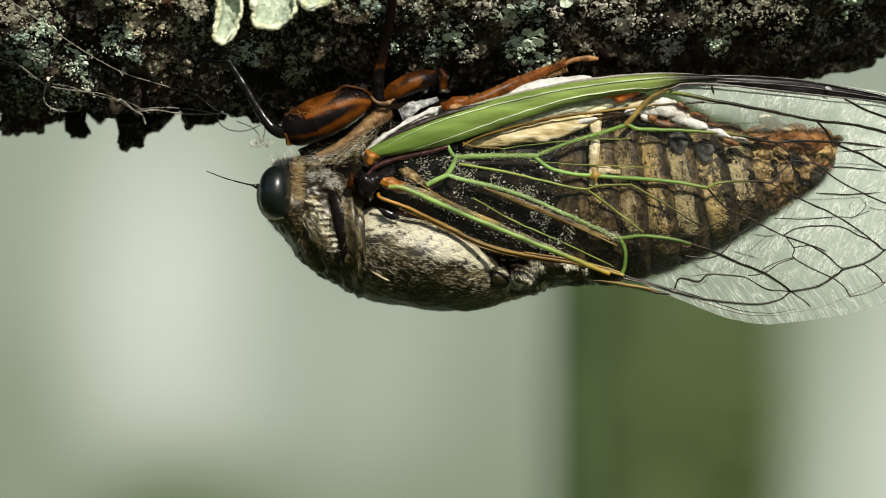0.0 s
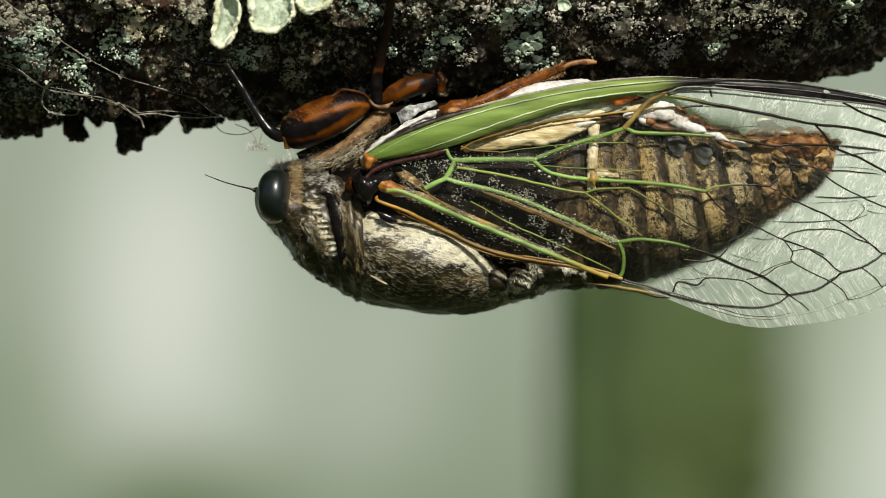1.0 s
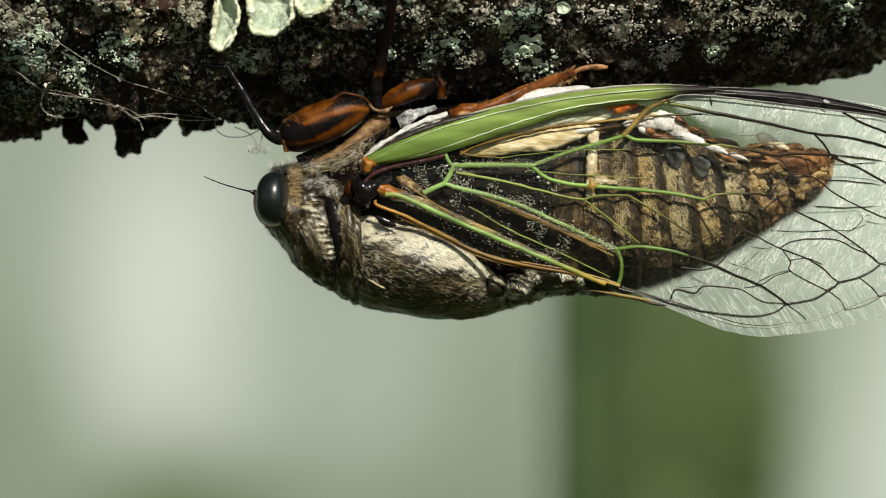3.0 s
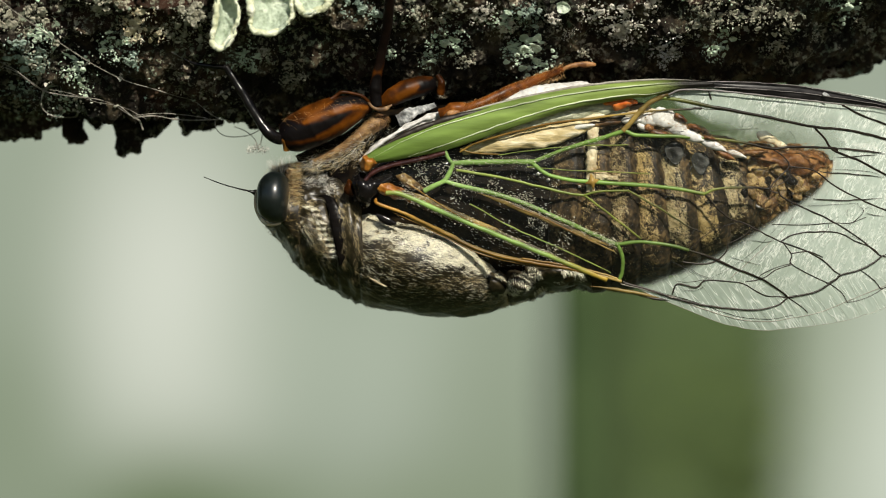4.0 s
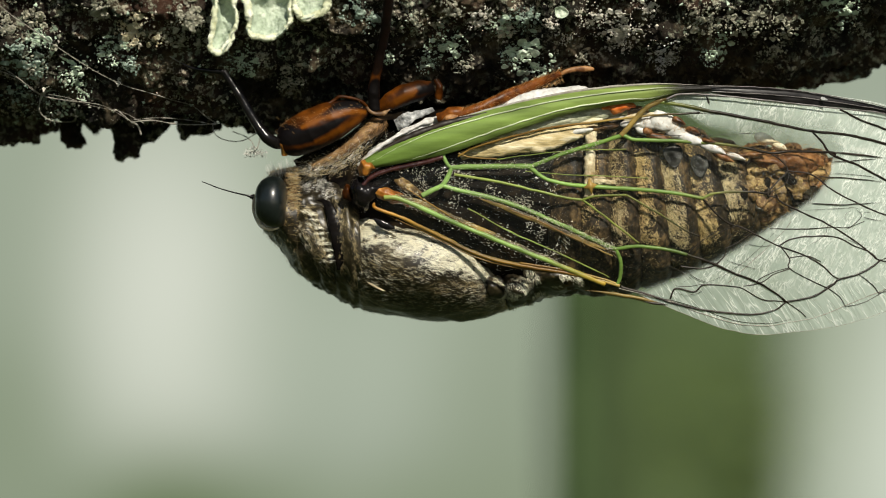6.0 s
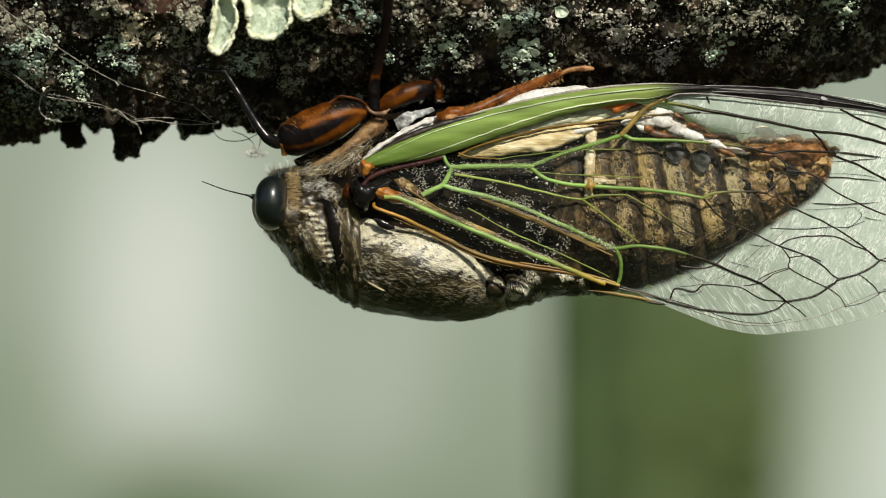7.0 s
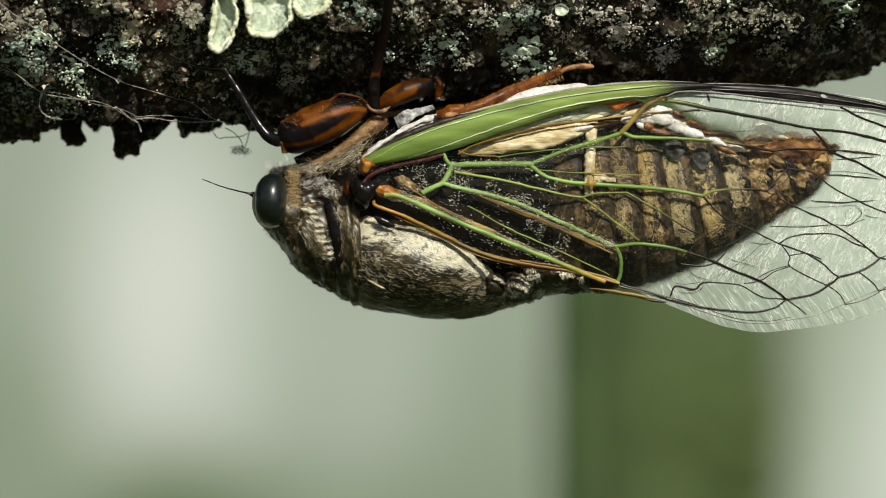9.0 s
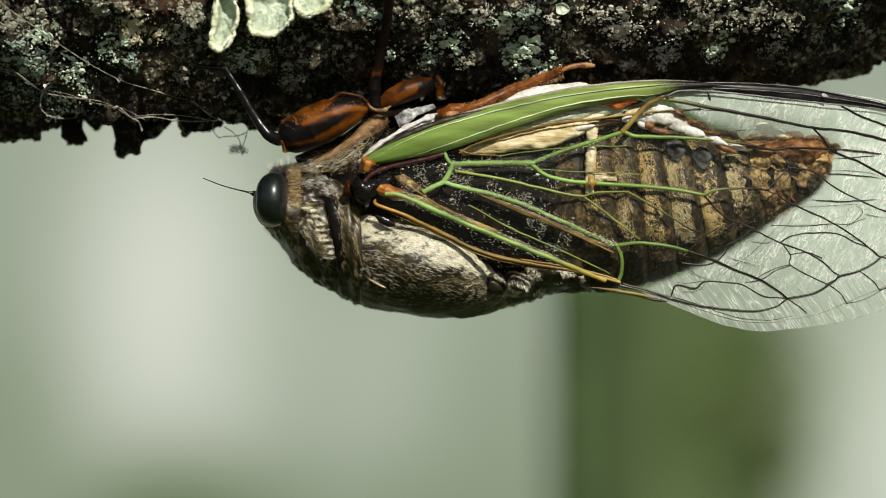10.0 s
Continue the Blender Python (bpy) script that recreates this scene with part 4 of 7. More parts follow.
def body():
    head = loft([(-10.80, 3.53, -10.80, 2.30, 1.6), (-10.53, 4.10, -10.60, 1.30, 3.4), (-10.00, 4.63, -10.07, 0.77, 4.6), (-9.27, 4.83, -9.33, -0.13, 5), (-8.30, 5.03, -8.40, -1.37, 4.9)], 36, 64)
    head = swell(head, 0.10 * fbm(head * 1.5, 3, 2) + 0.05 * fbm(head * 5, 2, 4))
    hd = skin("head", head, M["chitin"], CICADA, "dark hairy head")
    # compound eye, its pale rim and the feeler
    ex, ez = (-9.95, 2.85)
    e = loft([(ex - 0.92, ez + 0.05, ex - 0.92, ez - 0.25, 0.1, -5.0), (ex - 0.85, ez + 0.75, ex - 0.85, ez - 0.85, 0.75, -5.0), (ex - 0.5, ez + 1.28, ex - 0.45, ez - 1.3, 1.2, -5.0), (ex, ez + 1.5, ex + 0.05, ez - 1.5, 1.4, -5.0),
              (ex + 0.5, ez + 1.42, ex + 0.5, ez - 1.45, 1.25, -5.0), (ex + 0.85, ez + 1.1, ex + 0.8, ez - 1.25, 0.8, -4.9), (ex + 0.98, ez + 0.5, ex + 0.9, ez - 0.6, 0.25, -4.7)], 40, 56)
    skin("eye", e, M["eye"], hd, "glossy black compound eye")
    rim = [(ex - 0.85, -4.6, ez + 0.6), (ex - 1.0, -4.75, ez), (ex - 0.92, -4.8, ez - 0.7), (ex - 0.55, -5.0, ez - 1.38), (ex, -5.1, ez - 1.6), (ex + 0.5, -5.1, ez - 1.5)]
    skin("eye_rim", tube(spline(rim, 40), [0.03, 0.09, 0.12, 0.12, 0.09, 0.04], 8), M["cream"], hd, "pale rim of the eye")
    skin("antenna", tube(spline([(-10.78, -4.20, 3.12), (-11.04, -4.30, 3.15), (-11.30, -4.40, 3.22), (-12.01, -4.60, 3.38), (-12.92, -4.80, 3.64), (-13.93, -5.00, 4.03)], 40), [0.13, 0.19, 0.11, 0.05, 0.04, 0.035, 0.03, 0.025], 8), M["gloss"], hd, "fine black bristle antenna")
    # ginger brow hairs behind the eye, grey fluff under the chin
    rng = np.random.default_rng(3)
    b = np.stack([rng.uniform(-9.2, -8.5, 900), rng.uniform(-5.1, -4.5, 900), rng.uniform(2.4, 4.9, 900)], -1)
    for part, n, mat, label in ((b[::2] + np.array([0.1, -0.25, 0.0]), 450, "straw", "pale golden brow hairs"), (b[:420], 420, "ginger", "ginger brow hairs")):
        hairs("brow_hair", part, np.stack([rng.normal(0.8, 0.25, n), rng.normal(-0.4, 0.25, n), rng.normal(-0.15, 0.22, n)], -1), 0.45, 0.013, M[mat], hd, label)
    p, w, m = hair_on(head, 900, (0.3, 1.0), (0.02, 0.5), 0.5, (0.6, 0, 0.1))
    hairs("head_hair", p, w, 0.25, 0.014, M["gold"], hd, face=m)
    p, w, m = hair_on(head, 220, (0.45, 1.0), (0.0, 0.13), 1.0, (-0.2, -0.3, 0.8))
    hairs("chin_hair", p, w, 0.7, 0.014, M["white_hair"], hd, "pale wispy chin hairs", face=m)

    # pronotum: a broad shield with slanting grooves, ending in a collar
    pro = loft([(-8.80, 4.97, -8.87, -0.77, 4.7), (-7.97, 5.13, -8.13, -1.63, 5.1), (-6.97, 5.27, -6.97, -2.37, 5.4), (-5.97, 5.20, -5.80, -2.90, 5.6), (-5.40, 4.97, -5.20, -3.13, 5.5)], 80, 150)
    x, z = pro[..., 0], pro[..., 2]
    q = np.stack([x, pro[..., 1], z], -1)

    def groove(ax, az, bx, bz, width, depth):
        d = np.array([bx - ax, bz - az])
        L = np.hypot(*d)
        s = ((x - ax) * d[0] + (z - az) * d[1]) / L
        o = np.abs((x - ax) * d[1] - (z - az) * d[0]) / L
        return -depth * np.exp(-(o / width) ** 2) * (1 / (1 + np.exp(-(s + 0.1) * 8))) * (1 / (1 + np.exp(-(L + 0.1 - s) * 8)))

    rel = 0.16 * fbm(q * 1.1, 3, 12) + 0.05 * fbm(q * 4, 2, 14)
    for ax, az, bx, bz, wd, dp in (
            (*(-7.72, 2.85), *(-6.74, 2.91), 0.22, 0.45), (*(-6.74, 2.91), *(-6.09, 1.34), 0.26, 0.6), (*(-6.09, 1.34), *(-5.95, -0.95), 0.3, 0.6),
            (*(-7.82, 2.00), *(-6.51, -0.46), 0.22, 0.5), (*(-8.31, 0.69), *(-7.33, -1.77), 0.2, 0.45), (*(-8.64, 1.34), *(-7.98, 2.00), 0.2, 0.4), (*(-7.33, -0.62), *(-5.69, -2.26), 0.2, 0.4)):
        rel = rel + groove(ax, az, bx, bz, wd, dp)
    pro = swell(pro, rel)
    pn = skin("pronotum", pro, M["notum"], CICADA, "sculpted dark pronotum with golden hairs")

    def zone(pts, r):
        def f(p):
            d = np.full(len(p), 9.0)
            for (ax, az), (bx, bz) in zip(pts[:-1], pts[1:]):
                u = np.clip(((p[:, 0] - ax) * (bx - ax) + (p[:, 2] - az) * (bz - az)) / ((bx - ax) ** 2 + (bz - az) ** 2), 0, 1)
                d = np.minimum(d, np.hypot(p[:, 0] - ax - u * (bx - ax), p[:, 2] - az - u * (bz - az)))
            return d < r * np.random.uniform(0.3, 1.1, len(p))
        return f

    black = tube(spline([(x, yy, z) for (x, z), yy in zip([(-7.33, 2.91), (-6.87, 2.88), (-6.48, 2.39), (-6.22, 1.60), (-6.02, 0.69), (-5.95, -0.23), (-6.02, -1.08)], (-4.9, -5.12, -5.38, -5.58, -5.6, -5.42, -5.1))], 50), [0.03, 0.12, 0.26, 0.38, 0.44, 0.42, 0.36, 0.06], 14, 0.35)
    skin("crescent", swell(black, 0.05 * fbm(black * 2.5, 4, 3)), M["ink"], pn, "black crescent-shaped groove")
    # combs of golden hair that lean over the crescent
    rng = np.random.default_rng(12)
    row = spline([(-7.72, 2.26), (-7.39, 2.00), (-7.13, 1.54), (-6.87, 1.01), (-6.64, 0.46), (-6.48, -0.10), (-6.41, -0.56)], 11)
    for k, (cx, cz) in enumerate(row + rng.normal(scale=0.06, size=row.shape)):
        n = int(rng.integers(22, 65))
        tilt = rng.normal(scale=0.25)
        b = np.c_[cx + rng.normal(scale=0.08, size=n) - rng.uniform(0, 0.2 + 0.5 * rng.random(), n), -5.45 - 0.45 * math.sin(k / 10 * 2.6) + rng.normal(scale=0.05, size=n), cz + rng.normal(scale=0.05, size=n)]
        hairs("gold_tuft", b, np.c_[rng.normal(1.0, 0.15, n), rng.normal(-0.35, 0.15, n), rng.normal(-0.25 + tilt, 0.22, n)], 0.17 * rng.uniform(0.7, 1.3), 0.014, M["silver"], pn, "golden hair tuft", face=np.tile([0.1, -1.0, 0.4], (n, 1)))
    p, w, m = hair_on(pro, 26000, (0.1, 0.95), (0.1, 0.45), 0.2, (0.8, 0, -0.5), zone([(-7.77, 2.36), (-7.51, 1.61), (-7.08, 0.79), (-6.69, 0.01)], 0.42))
    hairs("pale_comb", p, w, 0.2, 0.008, M["straw"], pn, "pale golden hair comb", face=m)
    p, w, m = hair_on(pro, 5000, (0.1, 0.9), (0.1, 0.45), 0.5, (0.7, 0, -0.4), zone([(-8.31, 1.51), (-8.15, 1.01), (-7.82, 0.36)], 0.3))
    hairs("gold_tuft", p, w, 0.26, 0.012, M["silver"], pn, "golden hair tuft", face=m)
    p, w, m = hair_on(pro, 22000, (0.1, 0.99), (0.05, 0.42), 0.35, (0.9, 0, -0.3), zone([(-7.92, 3.89), (-7.46, 4.02), (-6.94, 3.76), (-6.67, 3.37)], 0.46))
    hairs("silver_patch", p, w, 0.2, 0.012, M["white_hair"], pn, "silvery hair patch", face=m)
    for line, wide in (([(-8.11, 1.21), (-7.72, 0.49), (-7.33, -0.29), (-7.10, -1.21)], 0.34), ([(-8.70, 0.03), (-8.31, -0.82), (-7.82, -1.60)], 0.22), ([(-7.13, -0.36), (-6.67, -1.28), (-6.28, -2.09)], 0.22), ([(-6.51, 3.47), (-6.28, 2.98), (-6.02, 2.26), (-5.9, 1.3)], 0.22)):
        p, w, m = hair_on(pro, 7000, (0.02, 0.99), (0.05, 0.5), 0.3, (0.7, 0, -0.6), zone(line, wide))
        hairs("gold_streak", p, w, 0.26, 0.011, M["straw"], pn, "shiny golden hair streak", face=m)
    p, w, m = hair_on(pro, 1800, (0.02, 0.99), (0.02, 0.5), 0.3, (0.8, 0, -0.5))
    hairs("short_hair", p, w, 0.18, 0.008, M["dun"], pn, face=m)

    col = loft([(-6.40, 5.23, -6.13, -2.83, 5.55), (-5.97, 5.13, -5.53, -3.10, 5.85), (-5.40, 4.83, -4.93, -3.33, 5.95), (-4.93, 4.30, -4.53, -3.50, 5.8)], 40, 150)
    qa = np.linspace(0, 1, 40)[:, None]
    col = swell(col, 0.06 * np.sin(qa * 15) * np.exp(-((qa - 0.5) * 1.7) ** 2) + 0.10 * fbm(col * np.array([1.5, 1, 0.6]), 3, 16) + 0.04 * fbm(col * 5, 2, 18))
    cl = skin("collar", col, M["notum"], CICADA, "ridged brown pronotal collar")
    p, w, m = hair_on(col, 5200, (0.02, 0.98), (0.02, 0.5), 0.06, (0.35, 0, -1.0), lambda p: fbm(np.c_[(p[:, 0] + 0.16 * p[:, 2]) * 4, p[:, 1] * 0.4, p[:, 2] * 0.5], 3, 71) + 0.2 * np.random.normal(size=len(p)) > 0.25)
    hairs("short_hair", p, w, 0.40, 0.006, M["straw"], cl, face=m)

    # mesonotum: the big silvery-haired back plate
    mes = loft([(-5.00, 3.37, -4.80, -3.37, 5.6), (-4.13, 3.20, -4.00, -3.63, 6), (-2.80, 3.03, -2.63, -3.83, 6.25), (-0.80, 2.70, -0.63, -4.07, 6.2), (1.03, 1.87, 1.20, -4.07, 5.6), (2.20, 0.70, 2.53, -3.87, 4.6), (3.20, -0.63, 3.53, -3.60, 3), (3.53, -1.30, 3.80, -3.50, 1.5)], 70, 120)
    mes = swell(mes, 0.12 * fbm(mes * 0.7, 3, 22) + 0.03 * fbm(mes * 4, 2, 24))
    mn = skin("mesonotum", mes, M["notum"], CICADA, "broad back plate covered in silvery hair")

    def sil(p):
        """Dense along the upper flank of the plate, thinning out downwards in patches."""
        h = p[:, 2] + 0.33 * (p[:, 0] + 3)
        patch = fbm(p / np.array([1.2, 1, 0.55]), 4, 3, 0.65)
        share = np.clip((h + 0.30 + 0.45 * patch) / 1.2, 0.0, 1) ** 1.4 * np.clip(0.50 + 0.60 * patch, 0.08, 0.8) + 0.02
        return (np.random.rand(len(p)) < share) & (h < 1.58 + 0.12 * np.random.normal(size=len(p)))

    p, w, m = hair_on(mes, 170000, (0.0, 0.88), (0.08, 0.5), 0.05, (1.0, 0, -0.35), sil)
    hairs("silver_hair", p, w, 0.30, 0.011, M["silver"], mn, "dense silvery hair", face=m)
    p, w, m = hair_on(mes, 11000, (0.0, 0.98), (0.08, 0.52), 0.15, (1.0, 0, -0.2))
    k = fbm(p / np.array([1.4, 1, 0.7]), 4, 9, 0.65) + 0.3 * np.random.normal(size=len(p)) > 0.05
    p, w, m = p[k], w[k], m[k]
    hairs("gold_hair", p, w, 0.22, 0.008, M["straw"], mn, "sparse golden hair", face=m)
    skin("scar", tube(spline([(x, -5.35 + k * 0.12, z) for k, (x, z) in enumerate([(-4.32, -1.80), (-3.99, -2.00), (-3.47, -2.26), (-2.94, -2.36)])], 20), [0.02, 0.06, 0.05, 0.02], 8), M["cream"], mn, "pale raised scar")
    skin("shoulder_mark", tube(spline([(x, -6.15, z) for x, z in [(-3.93, 1.87), (-3.40, 1.54), (-2.75, 1.31)]], 20), [0.06, 0.22, 0.24, 0.06], 10, 0.4), M["gloss"], mn, "black shoulder mark")

    # cross-shaped lump and the plates behind it
    for name, sec, mat in (
            ("cruciform_plate", [(1.80, -0.43, 2.20, -3.23, 3.6), (2.47, -0.70, 2.80, -3.30, 4.5), (3.20, -0.97, 3.40, -3.13, 4.2), (3.63, -1.37, 3.87, -2.90, 3.2)], "notum"),
            ("hind_plate", [(3.33, -1.03, 3.53, -3.23, 3), (4.03, -0.90, 4.13, -3.30, 4.4), (4.70, -1.17, 4.87, -3.13, 4.3), (5.27, -1.30, 5.40, -2.83, 3.4)], "chitin"),
            ("waist_plate", [(4.70, 0.03, 4.93, -3.17, 3.8), (5.70, -0.13, 5.93, -2.70, 4.6), (6.87, -0.30, 7.20, -2.50, 4.6), (8.20, -0.47, 8.70, -2.43, 4)], "notum")):
        g = loft(sec, 30, 70)
        g = swell(g, 0.28 * fbm(g * 0.9, 3, len(name)) + 0.06 * fbm(g * 4, 2, 7))
        o = skin(name, g, M[mat], CICADA)
        p, w, m = hair_on(g, 5200, (0.05, 0.95), (0.08, 0.5), 0.25, (0.5, 0, -0.9), lambda p: vnoise(p / 0.8, 4) > 0.12)
        hairs("silver_hair", p, w, 0.22, 0.016, M["silver"], o, face=m)
    # flank and breast under the wing, with white powder
    fl = loft([(-7.87, 5.23, -6.47, 0.03, 3.6), (-6.27, 6.30, -5.73, -0.63, 4.4), (-4.47, 7.77, -4.47, -1.30, 4.9), (-2.47, 8.20, -2.63, -1.97, 5.4), (0.20, 8.50, -0.13, -2.13, 5.75), (3.20, 8.63, 2.87, -2.13, 5.8), (6.20, 8.83, 6.37, -2.23, 5.7), (8.40, 8.70, 8.87, -2.23, 5.5)], 70, 90, 2.4)
    fl = swell(fl, 0.12 * fbm(fl * 0.8, 3, 31) + 0.05 * fbm(fl * 4, 2, 33))
    f = skin("flank", fl, M["notum_black"], CICADA, "black flank under the wing")
    p, w, m = hair_on(fl, 2600, (0.2, 1.0), (0.12, 0.42), 0.5, (1, 0, -0.3), lambda p: vnoise(p / 0.9, 5) > -0.15)
    hairs("white_hair", p, w, 0.13, 0.022, M["white_hair"], f, "scattered white hairs", face=m)
    for x, z, r in ((*(6.58, 3.89), 0.16), (*(7.20, 3.60), 0.28), (*(6.02, 3.89), 0.1), (*(7.46, 4.02), 0.12), (*(7.79, 3.44), 0.14), (*(5.43, 4.22), 0.1)):
        g = loft([(x - r, z + 0.02, x - r, z - 0.02, 0.02, -5.8), (x, z + r, x, z - r * 0.9, 0.3, -5.8), (x + r, z + 0.02, x + r, z - 0.02, 0.02, -5.8)], 12, 14)
        skin("wax_dab", swell(g, 0.06 * fbm(g * 4, 2, 5)), M["wax"], f, "dab of white wax")
    rng = np.random.default_rng(21)
    b = np.c_[rng.uniform(4.5, 10.5, 160), rng.uniform(-1.5, 0.5, 160), rng.normal(-2.4, 0.06, 160)]
    hairs("back_fuzz", b, np.c_[rng.normal(0.5, 0.4, 160), rng.normal(-0.2, 0.3, 160), rng.normal(-0.9, 0.3, 160)], 0.35, 0.014, M["white_hair"], f, "pale fuzz along the back")
    for sec, mat, label in (
            ([(-4.93, 5.03, -4.83, 4.80, 0.3, -4.6), (-3.93, 6.03, -3.73, 5.73, 0.35, -4.9), (-2.60, 6.83, -2.43, 6.57, 0.35, -5), (-1.20, 7.57, -1.00, 7.23, 0.4, -5), (0.13, 7.97, 0.33, 7.57, 0.3, -4.9)], "wax", "white powdered breast edge"),
            ([(-2.81, 7.61, -2.55, 6.95, 0.1, -4.6), (-2.32, 7.94, -1.99, 7.28, 0.14, -4.9), (-1.57, 8.13, -1.34, 7.74, 0.14, -4.9), (-0.58, 8.36, -0.42, 8.10, 0.1, -4.6)], "ash", "grey breast plate"),
            ([(-3.04, 6.59, -2.91, 6.37, 0.1, -5.0), (-2.12, 7.15, -1.86, 6.76, 0.16, -5.1), (-1.08, 7.54, -0.75, 7.12, 0.16, -5.1), (-0.16, 7.68, 0.04, 7.41, 0.1, -5.0)], "wax", "white powdered breast plate"),
            ([(2.60, 8.43, 2.73, 8.03, 0.5, -4.6), (4.53, 9.10, 4.73, 8.03, 0.8, -4.9), (6.37, 9.47, 6.60, 8.37, 0.9, -4.9), (7.87, 9.53, 8.07, 8.77, 0.7, -4.8), (8.80, 9.43, 8.87, 9.10, 0.3, -4.6)], "wax", "white waxy belly cover")):
        g = loft(sec, 60, 30)
        skin("breast_plate", swell(g, 0.08 * fbm(g * 2.4, 4, 3)), M[mat], CICADA, label)
    # tan coxa, pale sound-cover and its white strut, seen through the wing
    for name, sec, mat, label in (
            ("trochanter", [(-8.67, 5.30, -8.47, 4.97, 0.4, -4), (-7.47, 5.83, -7.07, 5.03, 0.7, -4.2), (-5.97, 6.50, -5.53, 5.37, 0.8, -4.4), (-4.63, 7.37, -4.07, 6.20, 0.8, -4.5), (-3.87, 7.87, -3.13, 7.03, 0.5, -4.5)], "notum_black", "black hairy second leg joint"),
            ("coxa", [(-7.67, 5.17, -7.50, 4.77, 0.4, -4.6), (-6.13, 5.90, -5.85, 5.38, 0.55, -4.9), (-4.93, 6.87, -4.55, 6.25, 0.6, -5.0), (-4.20, 7.60, -3.40, 7.00, 0.6, -5.0), (-4.00, 7.80, -3.20, 7.55, 0.4, -4.9)], "tan", "brown furry leg base"),
            ("sound_cover", [(0.93, 5.63, 1.13, 5.30, 0.2, -5.7), (2.20, 6.17, 2.40, 5.40, 0.25, -5.95), (4.20, 6.60, 4.33, 5.60, 0.3, -6), (6.20, 7.07, 6.33, 5.87, 0.3, -6), (7.87, 7.30, 7.93, 6.50, 0.4, -5.9), (8.53, 7.43, 8.60, 7.03, 0.2, -5.8)], "cover", "pale cream sound-organ cover"),
            ("sound_film", [(2.20, 6.55, 2.27, 6.15, 0.2, -6.0), (4.53, 7.50, 4.67, 6.70, 0.3, -6.1), (6.87, 8.07, 7.00, 7.20, 0.3, -6.1), (8.87, 8.45, 8.93, 7.55, 0.25, -6.0), (10.6, 8.6, 10.7, 7.9, 0.15, -6.0)], "pale_film", "pale green film of the sound organ"),
            ("strut", [(8.20, 7.30, 9.00, 7.43, 0.3, -5.7), (8.30, 6.03, 8.90, 6.03, 0.34, -6), (8.17, 4.70, 8.77, 4.70, 0.34, -6.1), (8.20, 3.13, 8.73, 3.13, 0.25, -6.1)], "cream", "white strut of the sound organ"),
            ("strut", [(8.73, 4.37, 8.73, 3.87, 0.2, -6.15), (9.70, 4.17, 9.70, 3.83, 0.2, -6.15), (10.03, 4.03, 10.03, 3.83, 0.1, -6.1)], "cream", "")):
        g = loft(sec, 60, 40)
        o = skin(name, swell(g, (0.05 if name == "coxa" else 0.06) * fbm(g * 2.6, 4, 6, 0.7)), M[mat], CICADA, label)
        if name == "trochanter":
            p, w, m = hair_on(g, 420, (0, 1), (0, 0.6), 0.7, (-0.9, 0, 0.1))
            hairs("fur", p, w, 0.4, 0.007, M["dun"], o, "pale wispy fur", face=m)
            n = 640
            s = spline([(-8.00, -5.00, 4.62), (-7.01, -5.30, 4.71), (-6.02, -5.50, 5.01), (-5.10, -5.60, 5.43), (-4.38, -5.60, 5.99)], n) + rng.normal(scale=(0.25, 0.12, 0.2), size=(n, 3)) + rng.normal(size=(n, 1)) * np.array([0.15, 0.0, 0.25])
            hairs("neck_fur", s, np.c_[rng.normal(-0.6, 0.4, n), rng.normal(-0.5, 0.3, n), rng.normal(-0.4, 0.5, n)], 0.4, 0.011, M["straw"], o, "pale golden neck fur")
            hairs("neck_fur", s[::3] + np.array([0.0, -0.15, 0.1]), np.c_[rng.normal(-0.6, 0.4, n), rng.normal(-0.5, 0.3, n), rng.normal(-0.1, 0.6, n)][::3], 0.5, 0.010, M["white_hair"], o, "pale wispy neck fur")
        if name == "coxa":
            p, w, m = hair_on(g, 1200, (0, 1), (0, 0.6), 0.4, (-0.8, 0, -0.4))
            hairs("fur", p, w, 0.26, 0.010, M["ginger"], o, "tawny fur", face=m)


body()


def lump(at, half, tilt, y, deep=0.2, rough=0.13, seed=3):
    """A small rounded scale or petal: middle (x, z), half length and half width, its lean in degrees."""
    ca, sa = math.cos(radians(tilt)), math.sin(radians(tilt))
    u, a = np.meshgrid(np.linspace(0.03, math.pi - 0.03, 18), np.linspace(0, 2 * math.pi, 24, endpoint=False), indexing="ij")
    ux, uz = -half[0] * np.cos(u), half[1] * np.sin(u) * np.cos(a) * (1 + 0.35 * np.cos(u))
    g = np.stack([at[0] + ux * ca + uz * sa, y - deep * np.sin(u) * np.sin(a), at[1] - ux * sa + uz * ca], -1)
    return swell(g, rough * min(half[1], 0.6) * 1.6 * fbm(g * 2.2, 3, seed) + 0.025 * fbm(g * 7, 2, 5))


TAIL, TAIL_AT = [], (17.6, 0.0, 4.6)  # the parts that flip up and down at the tail, and their hinge
HOOD, HOOD_AT = [], (18.2, 0.0, 5.4)


